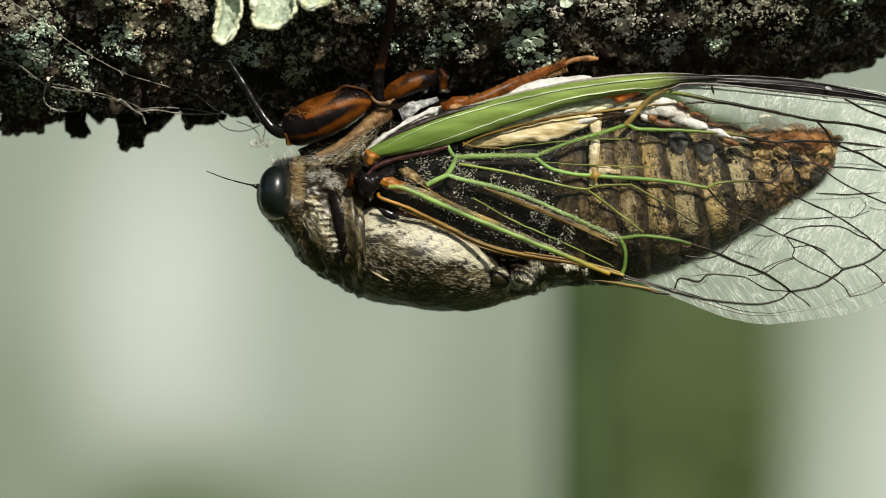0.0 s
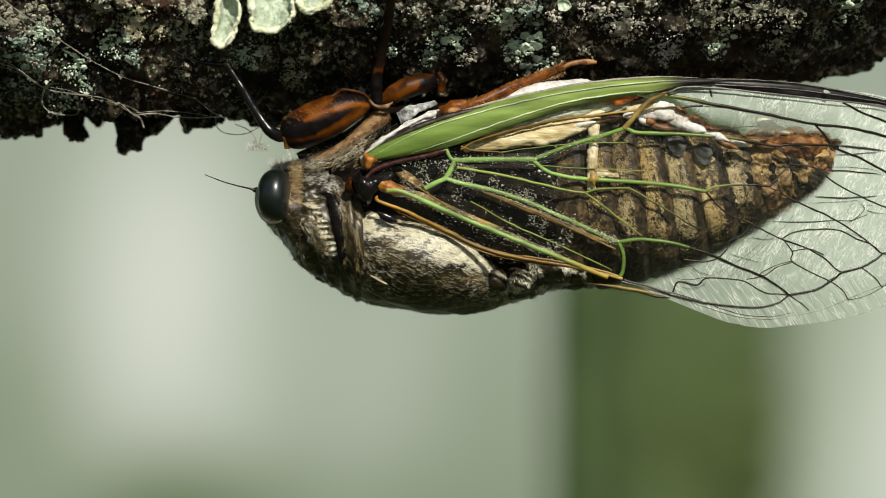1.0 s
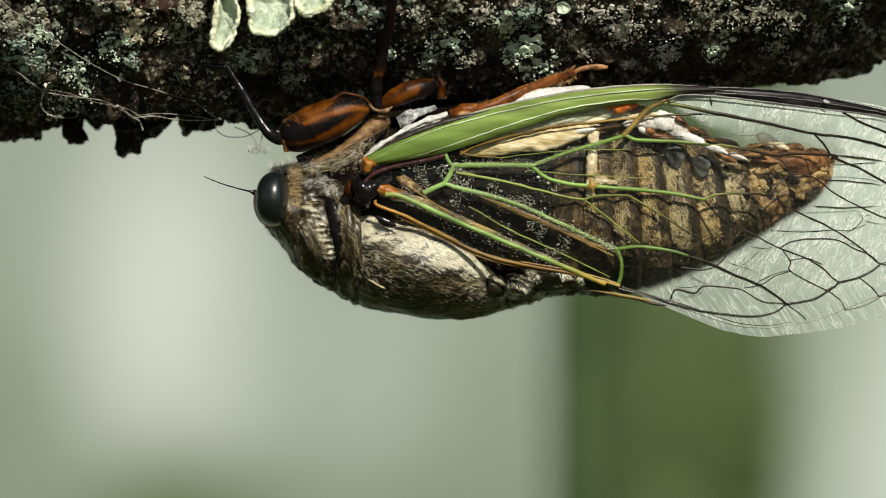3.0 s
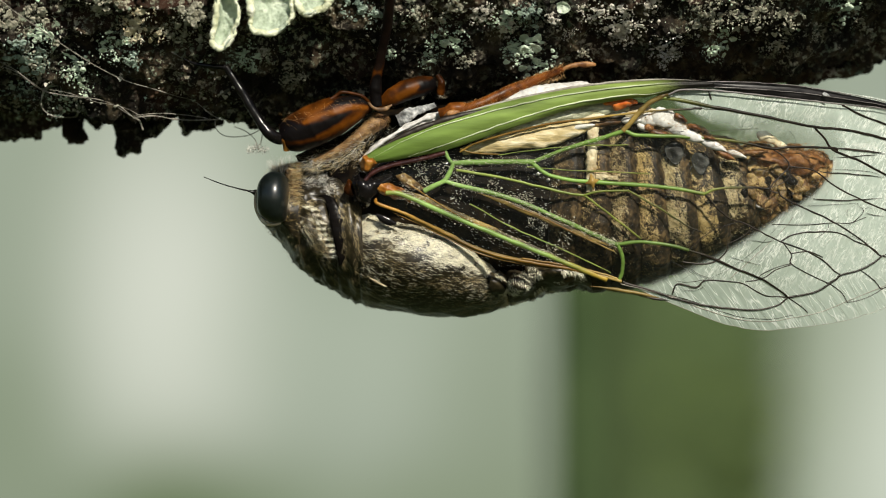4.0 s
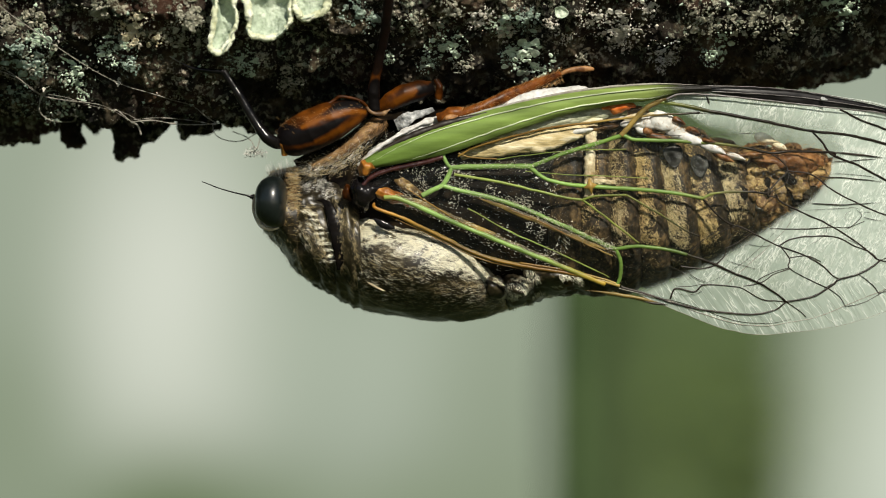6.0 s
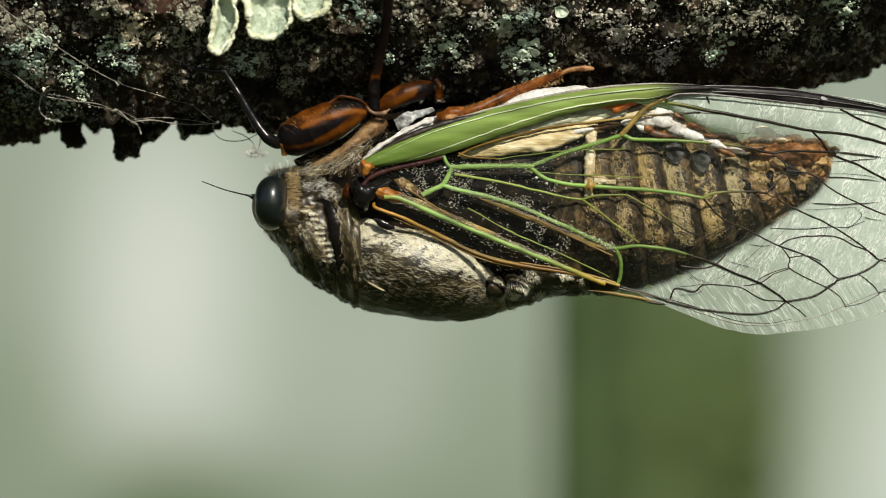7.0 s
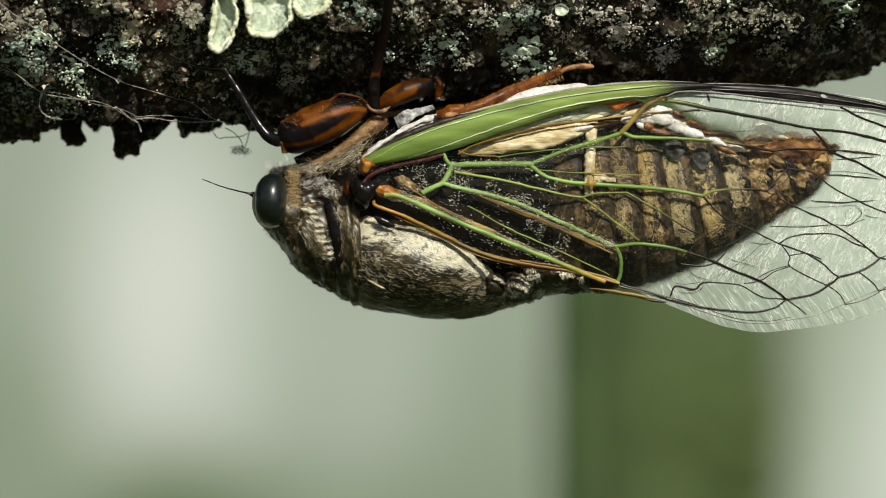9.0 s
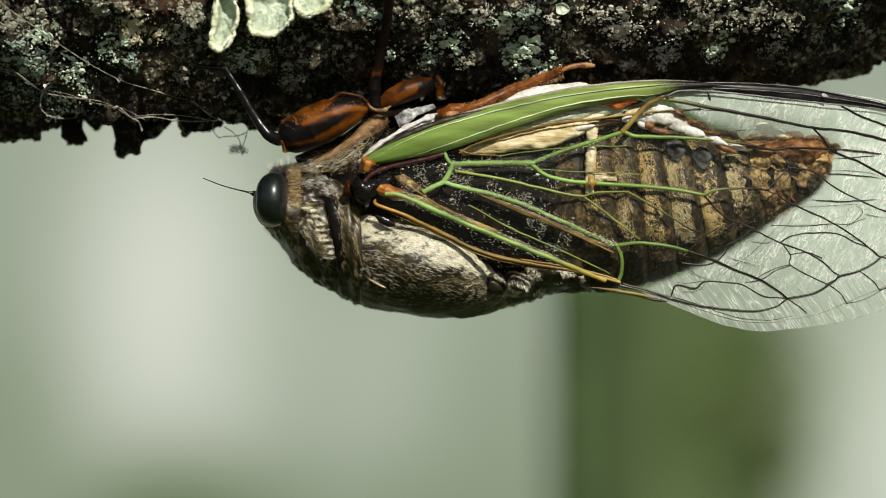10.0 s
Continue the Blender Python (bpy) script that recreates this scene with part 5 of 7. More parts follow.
def belly():
    """The abdomen, hinged at the waist: overlapping rings with gold pile, white wax petals and a rusty tip."""
    at = (8.20, 0.00, 3.37)
    secs = [(6.40, 8.65, 6.40, -2.35, 5.7), (8.08, 8.62, 8.40, -2.36, 5.9), (9.52, 8.52, 10.30, -2.25, 5.9), (10.88, 8.42, 12.05, -1.95, 5.85), (12.28, 8.15, 13.80, -1.40, 5.65), (13.88, 7.60, 15.55, -0.62, 5.3), (15.70, 6.95, 17.30, 0.33, 4.75), (17.50, 6.40, 18.95, 1.42, 4.1), (19.43, 6.38, 20.43, 2.40, 3), (21.37, 6.47, 21.73, 3.17, 2.2), (22.73, 6.10, 22.47, 4.23, 1.2), (23.07, 5.70, 22.87, 4.97, 0.4)]
    core = loft(secs, 60, 60, 2.5)
    ab = skin("abdomen", swell(core, -0.22), M["abdomen"], CICADA, "dark brown ringed abdomen with golden hairs", at=at)
    n = len(secs)
    dense = loft(secs, (n - 1) * 14 + 1, 130, 2.5)

    def pile(k):
        """Gold pile in clumps on the flank, thin at the waist and towards each ring's hind margin; thinned on the back
        to darken it as if in shade.
        """
        def f(p):
            side = np.clip((p[:, 2] - 0.1 - np.maximum(p[:, 0] - 15.2, 0) * 0.75) / 1.6, 0.04, 1) * np.clip((7.6 - p[:, 2]) / 1.5, 0.25, 1) * np.clip((p[:, 0] - 7.0) / 4.5, 0.12, 1)
            clump = fbm(p / np.array([0.55, 0.8, 0.9]), 4, 8, 0.7) + 0.5 * fbm(p / 2.2, 2, 61)
            return np.random.rand(len(p)) < side * np.clip(0.42 + 0.55 * clump, 0.03, 1)
        return f

    for k in range(n - 1):
        g = dense[k * 14:k * 14 + 17].copy()
        m = len(g)
        u = np.linspace(0, 1.16, m)[:, None]
        prof = 0.16 * np.sin(np.clip(u, 0, 1) * math.pi) + 0.20 * u - 0.36 * np.clip((u - 0.8) / 0.36, 0, 1)
        rib = 0.05 * vnoise(np.stack([g[..., 0] * 0.3, g[..., 1] * 2.2, g[..., 2] * 2.2], -1), 47)
        g = swell(g, prof + rib + (0.10 if k < 7 else 0.24) * fbm(g * 1.4, 4, 40 + k, 0.6) + 0.03 * fbm(g * 5, 2, 50))
        o = skin("segment", g, M["tail"] if k > 6 else M["abdomen"], ab, at=TAIL_AT if k > 7 else None)
        if k > 7:
            TAIL.append(o)
        cnt = (9000, 16000, 20000, 23000, 25000, 25000, 20000, 10000, 4200, 1500, 300)[k]
        for us, share in (((0.0, 0.35), 0.40), ((0.1, 0.50), 0.28), ((0.35, 0.62), 0.07)):
            p, w, m = hair_on(g, int(cnt * share), us, (0.10, 0.42), 0.22, (0.5, 0, -0.6), pile(k))
            hairs("gold_hair", p, w, 0.12, 0.015, M["gold" if k % 2 else "straw"], o, face=m)
    # smooth grey panes high on the rings
    for x, z, rx, rz, y in ((13.49, 5.69, 0.7, 0.55, -5.82), (15.00, 5.17, 0.65, 0.5, -5.56)):
        skin("grey_pane", lump((x, z), (rx, rz), 84, y, 0.06, 0.1, int(x * 9)), M["pane"], ab, "smooth smoky grey patch on the ring")
    # wax petals, brown fuzz and scales along the belly's edge
    for x, z, rx, rz, tilt, y, mat, label in (
            (11.99, 7.55, 0.72, 0.40, 12, -6.10, "wax", "white waxy petal"), (12.74, 7.62, 0.78, 0.54, 26, -6.24, "wax", "white waxy petal"), (13.59, 7.13, 0.82, 0.47, 28, -6.12, "wax", "white waxy petal"), (13.20, 7.75, 0.45, 0.28, 30, -6.1, "wax", "white waxy petal"),
            (14.41, 6.70, 0.85, 0.33, 18, -6.26, "wax", "white waxy petal"), (15.65, 6.25, 0.9, 0.26, 22, -6.1, "wax", "white waxy petal"), (17.09, 5.79, 0.6, 0.18, 16, -5.5, "wax", "white waxy petal"), (11.66, 7.03, 0.5, 0.18, 25, -6.0, "wax", "white waxy petal"),
            (9.25, 7.81, 0.5, 0.18, -20, -5.8, "wax", "white waxy petal"), (10.10, 7.75, 0.5, 0.17, -12, -5.8, "wax", "white waxy petal"), (8.07, 6.93, 0.8, 0.16, -12, -6.12, "wax", "white waxy petal"),
            (11.27, 7.88, 0.8, 0.2, -14, -6.05, "cream", "cream-coloured flake"), (12.25, 8.01, 0.7, 0.16, 8, -6.1, "cream", "cream-coloured flake"), (11.01, 7.45, 0.7, 0.2, -5, -6.05, "wax", "white waxy petal"), (8.59, 7.52, 0.8, 0.2, -12, -6.0, "cream", "cream-coloured flake"), (7.48, 7.85, 0.7, 0.22, -14, -5.95, "wax", "white waxy petal"),
            (18.95, 6.93, 0.7, 0.3, 15, -2.6, "cream", "pinkish white fluffy petal"), (19.76, 6.57, 0.5, 0.2, 20, -2.6, "cream", "pinkish white fluffy petal"),
            (13.69, 7.72, 0.42, 0.16, 30, -6.40, "rust", "rusty brown scale"), (14.54, 7.19, 0.42, 0.16, 20, -6.42, "rust", "rusty brown scale"), (15.45, 6.64, 0.42, 0.15, 15, -6.36, "rust", "rusty brown scale"),
            (12.71, 6.70, 0.9, 0.2, 12, -6.1, "rust", "rusty brown scale"), (11.93, 7.03, 0.35, 0.2, 35, -6.12, "rust", "rusty brown scale"), (16.30, 5.76, 0.8, 0.2, 25, -5.9, "rust", "rusty brown scale"), (18.07, 5.95, 0.9, 0.22, -8, -4.4, "rust", "rusty brown scale"),
            (9.38, 7.19, 1.2, 0.16, -8, -6.0, "tail", "brown scale"), (10.68, 8.30, 0.9, 0.16, -10, -5.6, "tail", "brown scale"), (10.36, 8.40, 0.85, 0.32, -6, -6.3, "vivid", "vivid orange scale"), (9.70, 8.37, 0.5, 0.16, -10, -6.3, "vivid", "vivid orange scale")):
        fluffy = label.endswith("fluffy petal")
        o = skin("scale" if mat in ("tail", "rust", "vivid") else "wax_petal", lump((x, z), (rx, rz), tilt, y, 0.28, 0.07 if mat in ("wax", "cream") else 0.3, int(abs(x) * 50)), M[mat], ab, label, at=HOOD_AT if fluffy else None)
        if fluffy:
            HOOD.append(o)
    rng = np.random.default_rng(27)
    row = spline([(11.33, -6.30, 7.58), (12.96, -6.35, 7.45), (14.59, -6.30, 6.92), (16.23, -6.10, 6.08), (17.92, -5.20, 5.97), (20.33, -3.40, 6.40), (22.43, -1.80, 6.17)], 700) + rng.normal(scale=(0.2, 0.12, 0.16), size=(700, 3))
    hairs("edge_fuzz", row, np.c_[rng.normal(0.5, 0.5, 700), rng.normal(-0.3, 0.3, 700), rng.normal(0.3, 0.6, 700)], 0.34, 0.014, M["ginger"], ab, "ginger fuzz along the belly's edge")
    # tail: hood, side lobes and claspers
    hood = loft([(17.99, 6.01, 18.05, 5.42, 2.6, -1.6), (19.21, 6.21, 19.11, 4.82, 2.4, -1.7), (20.60, 6.46, 20.43, 4.71, 2.0, -1.5), (21.75, 6.43, 21.62, 4.77, 1.5, -1.2), (22.49, 6.18, 22.33, 5.12, 0.9, -0.9), (22.76, 5.85, 22.63, 5.52, 0.3, -0.7)], 50, 60)
    HOOD.append(skin("tail_hood", swell(hood, 0.16 * fbm(hood * 1.5, 4, 12, 0.65)), M["rust"], ab, "rusty brown mottled tail hood", at=HOOD_AT))
    for (x, z), half, tilt, y, mat, label in (
            ((17.99, 4.02), (0.75, 0.55), 60, -4.3, "amber_gold", "golden tail plate"), ((18.65, 4.74), (0.6, 0.4), 80, -4.0, "amber_gold", "golden tail plate"), ((19.83, 3.83), (0.85, 0.42), 65, -3.5, "amber_gold", "golden tail plate"), ((20.76, 4.23), (0.75, 0.5), 55, -3.2, "amber_gold", "golden tail plate"), ((19.54, 5.09), (0.6, 0.3), 20, -3.9, "amber_gold", "golden tail plate"),
            ((17.66, 3.62), (0.5, 0.3), 70, -4.55, "notum_black", "black tail spot"), ((19.04, 4.16), (0.65, 0.25), 75, -3.95, "notum_black", "black tail spot"), ((21.16, 3.58), (0.65, 0.42), 25, -3.0, "notum_black", "black tail spot"), ((20.36, 4.77), (0.5, 0.25), 40, -3.4, "notum_black", "black tail spot"), ((18.38, 3.11), (0.9, 0.35), 15, -3.9, "notum", "dark tail spot"),
            ((22.03, 4.52), (0.55, 0.4), -40, -1.6, "rust", "brown tail lobe"), ((22.23, 3.96), (0.4, 0.55), 20, -1.5, "rust", "brown tail lobe"), ((21.70, 3.53), (0.5, 0.32), -30, -1.6, "tail", "brown tail lobe")):
        TAIL.append(skin("tail_plate", lump((x, z), half, tilt, y, 0.13, 0.3, int(x * 7)), M[mat], ab, label, at=TAIL_AT))
    ts = loft([(20.53, 4.70, 20.67, 2.97, 1.6, -1.2), (21.53, 4.70, 21.47, 2.87, 1.5, -1.4), (22.27, 4.50, 22.07, 3.10, 1, -1.2), (22.60, 4.10, 22.47, 3.50, 0.4, -1)], 24, 30)
    TAIL.append(skin("clasper", swell(ts, 0.35 * fbm(ts * 1.6, 4, 9)), M["notum"], ab, "dark claspers at the tail", at=TAIL_AT))
    return ab


ABDOMEN = belly()


# ---- the cicada: wings ----
def wing_y(x, z):
    """How far the near wing's sheet lies from the insect's middle plane."""
    x, z = np.asarray(x, float), np.asarray(z, float)
    return -6.6 + np.where(z < 3.5, 1.2 * ((3.5 - z) / 6.5) ** 2, 0) + np.where(x > 11, 2.2 * ((x - 11) / 12) ** 2, 0) + 0.2 * np.exp(-((x - 11) / 3.5) ** 2 - ((z - 2.5) / 3.0) ** 2) + 0.3 * np.exp(-(x / 4.5) ** 2 - ((z - 0.6) / 1.6) ** 2)


def vein(pts, width, mat, parent, lift=0.0, name="vein", far=None, n=14, taper=False, flat=0.8):
    """A rounded vein on the wing's sheet; pts (x, z), width in mm."""
    s = spline(pts, n * len(pts))
    s = s + 0.02 * np.stack([vnoise(np.c_[s * 2, np.zeros(len(s))], 1), vnoise(np.c_[s * 2, np.zeros(len(s))], 2)], -1)
    y = wing_y(s[:, 0], s[:, 1]) - lift if far is None else far(s[:, 0])
    r = width / 2 * (0.72 if mat == "dark_vein" else 0.92) * (1 - 0.36 * np.clip((s[:, 0] - 12) / 7, 0, 1)) * (1 + 0.12 * vnoise(np.c_[s * 1.5, np.zeros(len(s))], 3) + 0.10 * vnoise(np.c_[s * 7, np.zeros(len(s))], 6))
    if taper:
        r = r * np.clip(np.minimum(np.arange(len(s)), np.arange(len(s))[::-1]) / (0.3 * len(s)), 0.08, 1)
    return skin(name, tube(np.c_[s[:, 0], y, s[:, 1]], r, 8, flat), M[mat], parent)


def sheet(top, bottom, x0, x1, nu, nv, y, ripple, seed):
    """A film between an upper and a lower edge, each a list of (x, z)."""
    t, b = spline(top, 300), spline(bottom, 300)
    xs = np.linspace(x0, x1, nu)
    zt, zb = np.interp(xs, t[:, 0], t[:, 1]), np.interp(xs, b[:, 0], b[:, 1])
    v = np.linspace(0, 1, nv)
    g = np.zeros((nu, nv, 3))
    g[..., 0] = xs[:, None]
    g[..., 2] = zt[:, None] + (zb - zt)[:, None] * v
    g[..., 1] = y(g[..., 0], g[..., 2]) + ripple * fbm(np.stack([g[..., 0] * 1.2 + g[..., 2] * 0.5, g[..., 2] * 0.5, g[..., 0] * 0], -1), 3, seed)
    return g


def forewing():
    tip = (31.40, 3.68)
    film = sheet([(-4.20, 4.92), (-2.74, 5.74), (0.20, 6.88), (3.78, 7.86), (7.04, 8.57), (10.30, 9.09), (13.56, 9.36), (16.82, 9.42), (20.12, 9.31), (23.45, 8.94), (25.76, 8.58), (28.24, 7.79), (30.34, 6.33), (31.94, 3.52)],
                 [(-4.21, 2.58), (-2.09, 1.79), (0.20, 0.69), (2.16, -0.16), (4.45, -0.75), (7.07, -1.21), (9.04, -1.67), (10.20, -2.00), (12.02, -2.79), (14.02, -3.62), (16.04, -4.42), (18.38, -4.86), (20.38, -4.73), (22.73, -4.44), (24.74, -3.95), (27.08, -2.95), (29.72, -0.30), (31.94, 3.36)], -3.78, 31.69, 420, 110, lambda x, z: wing_y(x, z) + 0.01, 0.015, 80)
    fw = skin("forewing", film, M["film"], CICADA, "clear forewing with green and brown veins", wrap=False)
    fw.visible_shadow = False
    # backlight painted as milk on the outer field: all but the clear cells that lie on the body
    clear = np.array([(-6, 0.5), (2, -1.2), (8.5, -2.6), (10.4, -2.5), (12.2, -2.2), (14.0, -1.55), (15.7, -0.78), (17.4, 0.15), (19.0, 1.2), (20.5, 2.2), (21.9, 3.1), (22.9, 4.4), (23.1, 5.8)])
    roof = np.array([(-6, 9.8), (12.3, 9.8), (12.9, 8.5), (13.6, 7.95), (15.2, 7.1), (17.0, 6.5), (18.2, 6.25), (20.0, 6.4), (22.6, 6.3), (23.1, 5.8)])
    fx, fz = film[..., 0], film[..., 2]
    low, high = np.interp(fx, clear[:, 0] * 0.983, clear[:, 1] * 0.983 + 0.16), np.interp(fx, roof[:, 0], roof[:, 1])
    backlit = np.clip(np.maximum((low - fz) / 0.4, np.maximum((fz - high) / 0.45, (fx - 22.9) / 0.5)) + 0.15 * vnoise(film * 1.7, 4), 0, 1)
    # less of this painted milk where the raised tail shows through
    bay = np.array([(12.5, 9.6), (13.2, 8.7), (15.5, 7.9), (17.5, 7.9), (19.5, 8.3), (22.8, 8.3), (23.4, 6.5), (23.6, 5.0)])
    inside = np.clip((np.interp(fx, bay[:, 0], bay[:, 1]) - fz) / 1.1, 0, 1) * np.clip((fx - 12.3) / 0.6, 0, 1) * np.clip((23.9 - fx) / 1.4, 0, 1) * np.clip((fz - 5.0) / 0.5, 0, 1)
    backlit = backlit * (1 - 0.68 * inside)
    fw.data.attributes.new("backlit", "FLOAT", "POINT").data.foreach_set("value", backlit.ravel().astype(np.float32))
    # the pleated rim beyond the last long vein
    v = np.tile(np.linspace(0, 1, 110), (420, 1))
    edge = np.clip((v - 0.80) / 0.06, 0, 1) * np.clip((film[..., 0] - 11) / 2, 0, 1)
    fw.data.attributes.new("rim", "FLOAT", "POINT").data.foreach_set("value", edge.ravel().astype(np.float32))
    # thick green leading bar, its pale ridges, then the dark outer edge
    bar = loft([(*a, *b, w, -6.7) for a, b, w in zip([(-4.76, 5.15), (-2.74, 6.26), (0.20, 7.43), (3.78, 8.41), (7.04, 9.06), (9.65, 9.39), (11.93, 9.58), (14.05, 9.58), (15.52, 9.49)], [(-4.30, 4.73), (-2.54, 5.02), (0.42, 5.64), (3.94, 6.85), (7.20, 7.89), (9.81, 8.41), (11.93, 8.70), (13.72, 9.06), (15.58, 9.26)], (0.3, 0.42, 0.45, 0.42, 0.4, 0.36, 0.32, 0.25, 0.15))], 120, 48)
    ang = np.linspace(0, 2 * math.pi, bar.shape[1], endpoint=False)
    bar = swell(bar, 0.010 * np.sin(ang * 9)[None, :] + 0.012 * fbm(bar * np.array([0.5, 2, 3]), 3, 5))
    skin("leading_bar", bar, M["bar"], fw, "thick bright green leading edge")
    for pts, w, y in (([(-4.24, 5.05), (-1.43, 6.49), (1.50, 7.46), (4.43, 8.21), (7.37, 8.80), (10.30, 9.19), (12.91, 9.42), (14.86, 9.45)], 0.085, 0.50), ([(-2.09, 5.18), (-0.46, 5.70), (1.50, 6.39), (3.78, 7.20), (7.04, 8.18), (10.30, 8.70), (11.93, 8.80), (13.07, 9.03)], 0.085, 0.48)):
        vein(pts, w, "ridge", fw, y, "ridge", taper=True)
    vein([(-4.37, 5.25), (-3.06, 6.03), (-1.43, 6.78), (0.20, 7.33), (1.83, 7.76), (3.13, 8.12)], 0.52, "dark_vein", fw, 0.25, "bar_shoulder", taper=True)
    vein([(-3.39, 5.97), (-1.43, 6.94), (1.50, 7.82), (4.43, 8.57), (7.37, 9.16), (10.30, 9.52), (12.91, 9.65), (14.86, 9.58)], 0.17, "dirty_silk", fw, 0.12, "bar_edge", taper=True)
    dark = loft([(*a, *b, w, y) for a, b, w, y in zip([(14.30, 9.52), (16.82, 9.52), (20.12, 9.34), (23.45, 8.84), (25.76, 8.38), (28.24, 7.72), (30.34, 6.33)], [(14.30, 9.42), (16.82, 8.93), (20.12, 8.56), (23.45, 8.32), (25.76, 8.02), (28.24, 7.42), (30.34, 6.09)], (0.15, 0.2, 0.2, 0.18, 0.16, 0.12, 0.06), (-6.4, -6.1, -5.4, -4.3, -3.4, -2.2, -1.0))], 70, 16)
    skin("dark_edge", dark, M["edge_dark"], fw, "dark brown outer leading edge")
    for pts, w in (([(13.72, 9.22), (16.82, 9.16), (20.12, 8.95), (23.45, 8.58), (25.76, 8.21)], 0.10), ([(13.56, 9.52), (16.82, 9.52), (20.12, 9.34), (23.45, 8.88), (25.76, 8.41), (28.24, 7.79)], 0.12), ([(12.91, 8.77), (13.95, 9.06), (16.82, 8.90), (20.12, 8.56), (23.12, 8.28), (25.76, 8.02), (28.24, 7.39)], 0.2)):
        vein(pts, w * 0.7, "edge_line", fw, 0.34)
    for pts, w, mat in (
            ([(0.03, 6.03), (0.10, 5.41), (0.33, 4.95), (0.65, 4.79)], 0.27, "vein"), ([(0.39, 4.82), (2.80, 4.89), (5.22, 4.89)], 0.33, "vein"),
            ([(5.02, 4.86), (7.04, 5.64), (9.00, 6.23), (10.40, 6.68)], 0.26, "vein"), ([(10.30, 6.65), (10.95, 7.37), (11.60, 8.12), (12.42, 8.61), (13.14, 8.93), (13.76, 9.16)], 0.34, "ochre"),
            ([(10.40, 6.68), (11.28, 6.42), (13.56, 6.36), (16.82, 6.10), (18.96, 5.68), (20.12, 5.78), (22.45, 5.73), (22.85, 5.60)], 0.24, "vein"), ([(12.42, 8.64), (13.56, 8.48), (15.52, 8.08), (18.14, 7.60), (21.44, 6.96), (23.45, 6.78), (25.76, 6.28), (28.24, 5.48), (29.99, 4.34)], 0.26, "upper_vein"),
            ([(21.44, 6.96), (22.11, 6.25), (22.61, 5.60), (24.13, 5.02), (25.76, 4.21), (28.24, 3.17)], 0.22, "vein"), ([(23.12, 8.25), (24.13, 7.74), (25.76, 7.13), (28.24, 6.04)], 0.2, "vein"),
            ([(5.02, 4.86), (5.90, 4.20), (7.04, 3.88), (8.34, 3.75), (10.30, 3.62), (12.91, 3.42), (15.03, 3.03)], 0.26, "vein"), ([(15.03, 3.03), (15.58, 3.29), (16.50, 3.42), (17.81, 3.42), (18.86, 3.33)], 0.2, "vein"),
            ([(0.52, 4.79), (0.26, 4.17), (0.00, 3.78)], 0.32, "vein"), ([(0.07, 3.81), (-0.52, 3.52), (-1.17, 3.19)], 0.32, "vein"),
            ([(0.00, 3.78), (1.17, 3.46), (3.78, 2.80), (6.39, 1.73), (8.68, 0.69), (10.03, 0.10)], 0.27, "vein"), ([(10.00, 0.13), (10.30, -0.62), (10.28, -1.44), (10.10, -2.00)], 0.24, "vein"),
            ([(10.00, 0.13), (11.30, 0.29), (12.94, 0.10), (14.15, -0.20)], 0.24, "vein"), ([(14.15, -0.20), (15.57, -0.69), (16.90, -1.28), (18.24, -1.80), (19.43, -2.50), (20.01, -2.96)], 0.19, "thin_vein"),
            ([(20.01, -2.96), (21.60, -2.63), (22.75, -1.98), (23.14, -1.65), (24.24, -1.35), (25.07, -0.96), (25.57, -0.53)], 0.2, "vein"), ([(10.36, -2.10), (12.01, -2.53), (13.67, -3.09), (15.66, -3.49), (17.99, -3.66), (19.30, -3.43), (20.01, -2.96)], 0.19, "dark_vein")):
        vein(pts, w, mat, fw, 0.02)
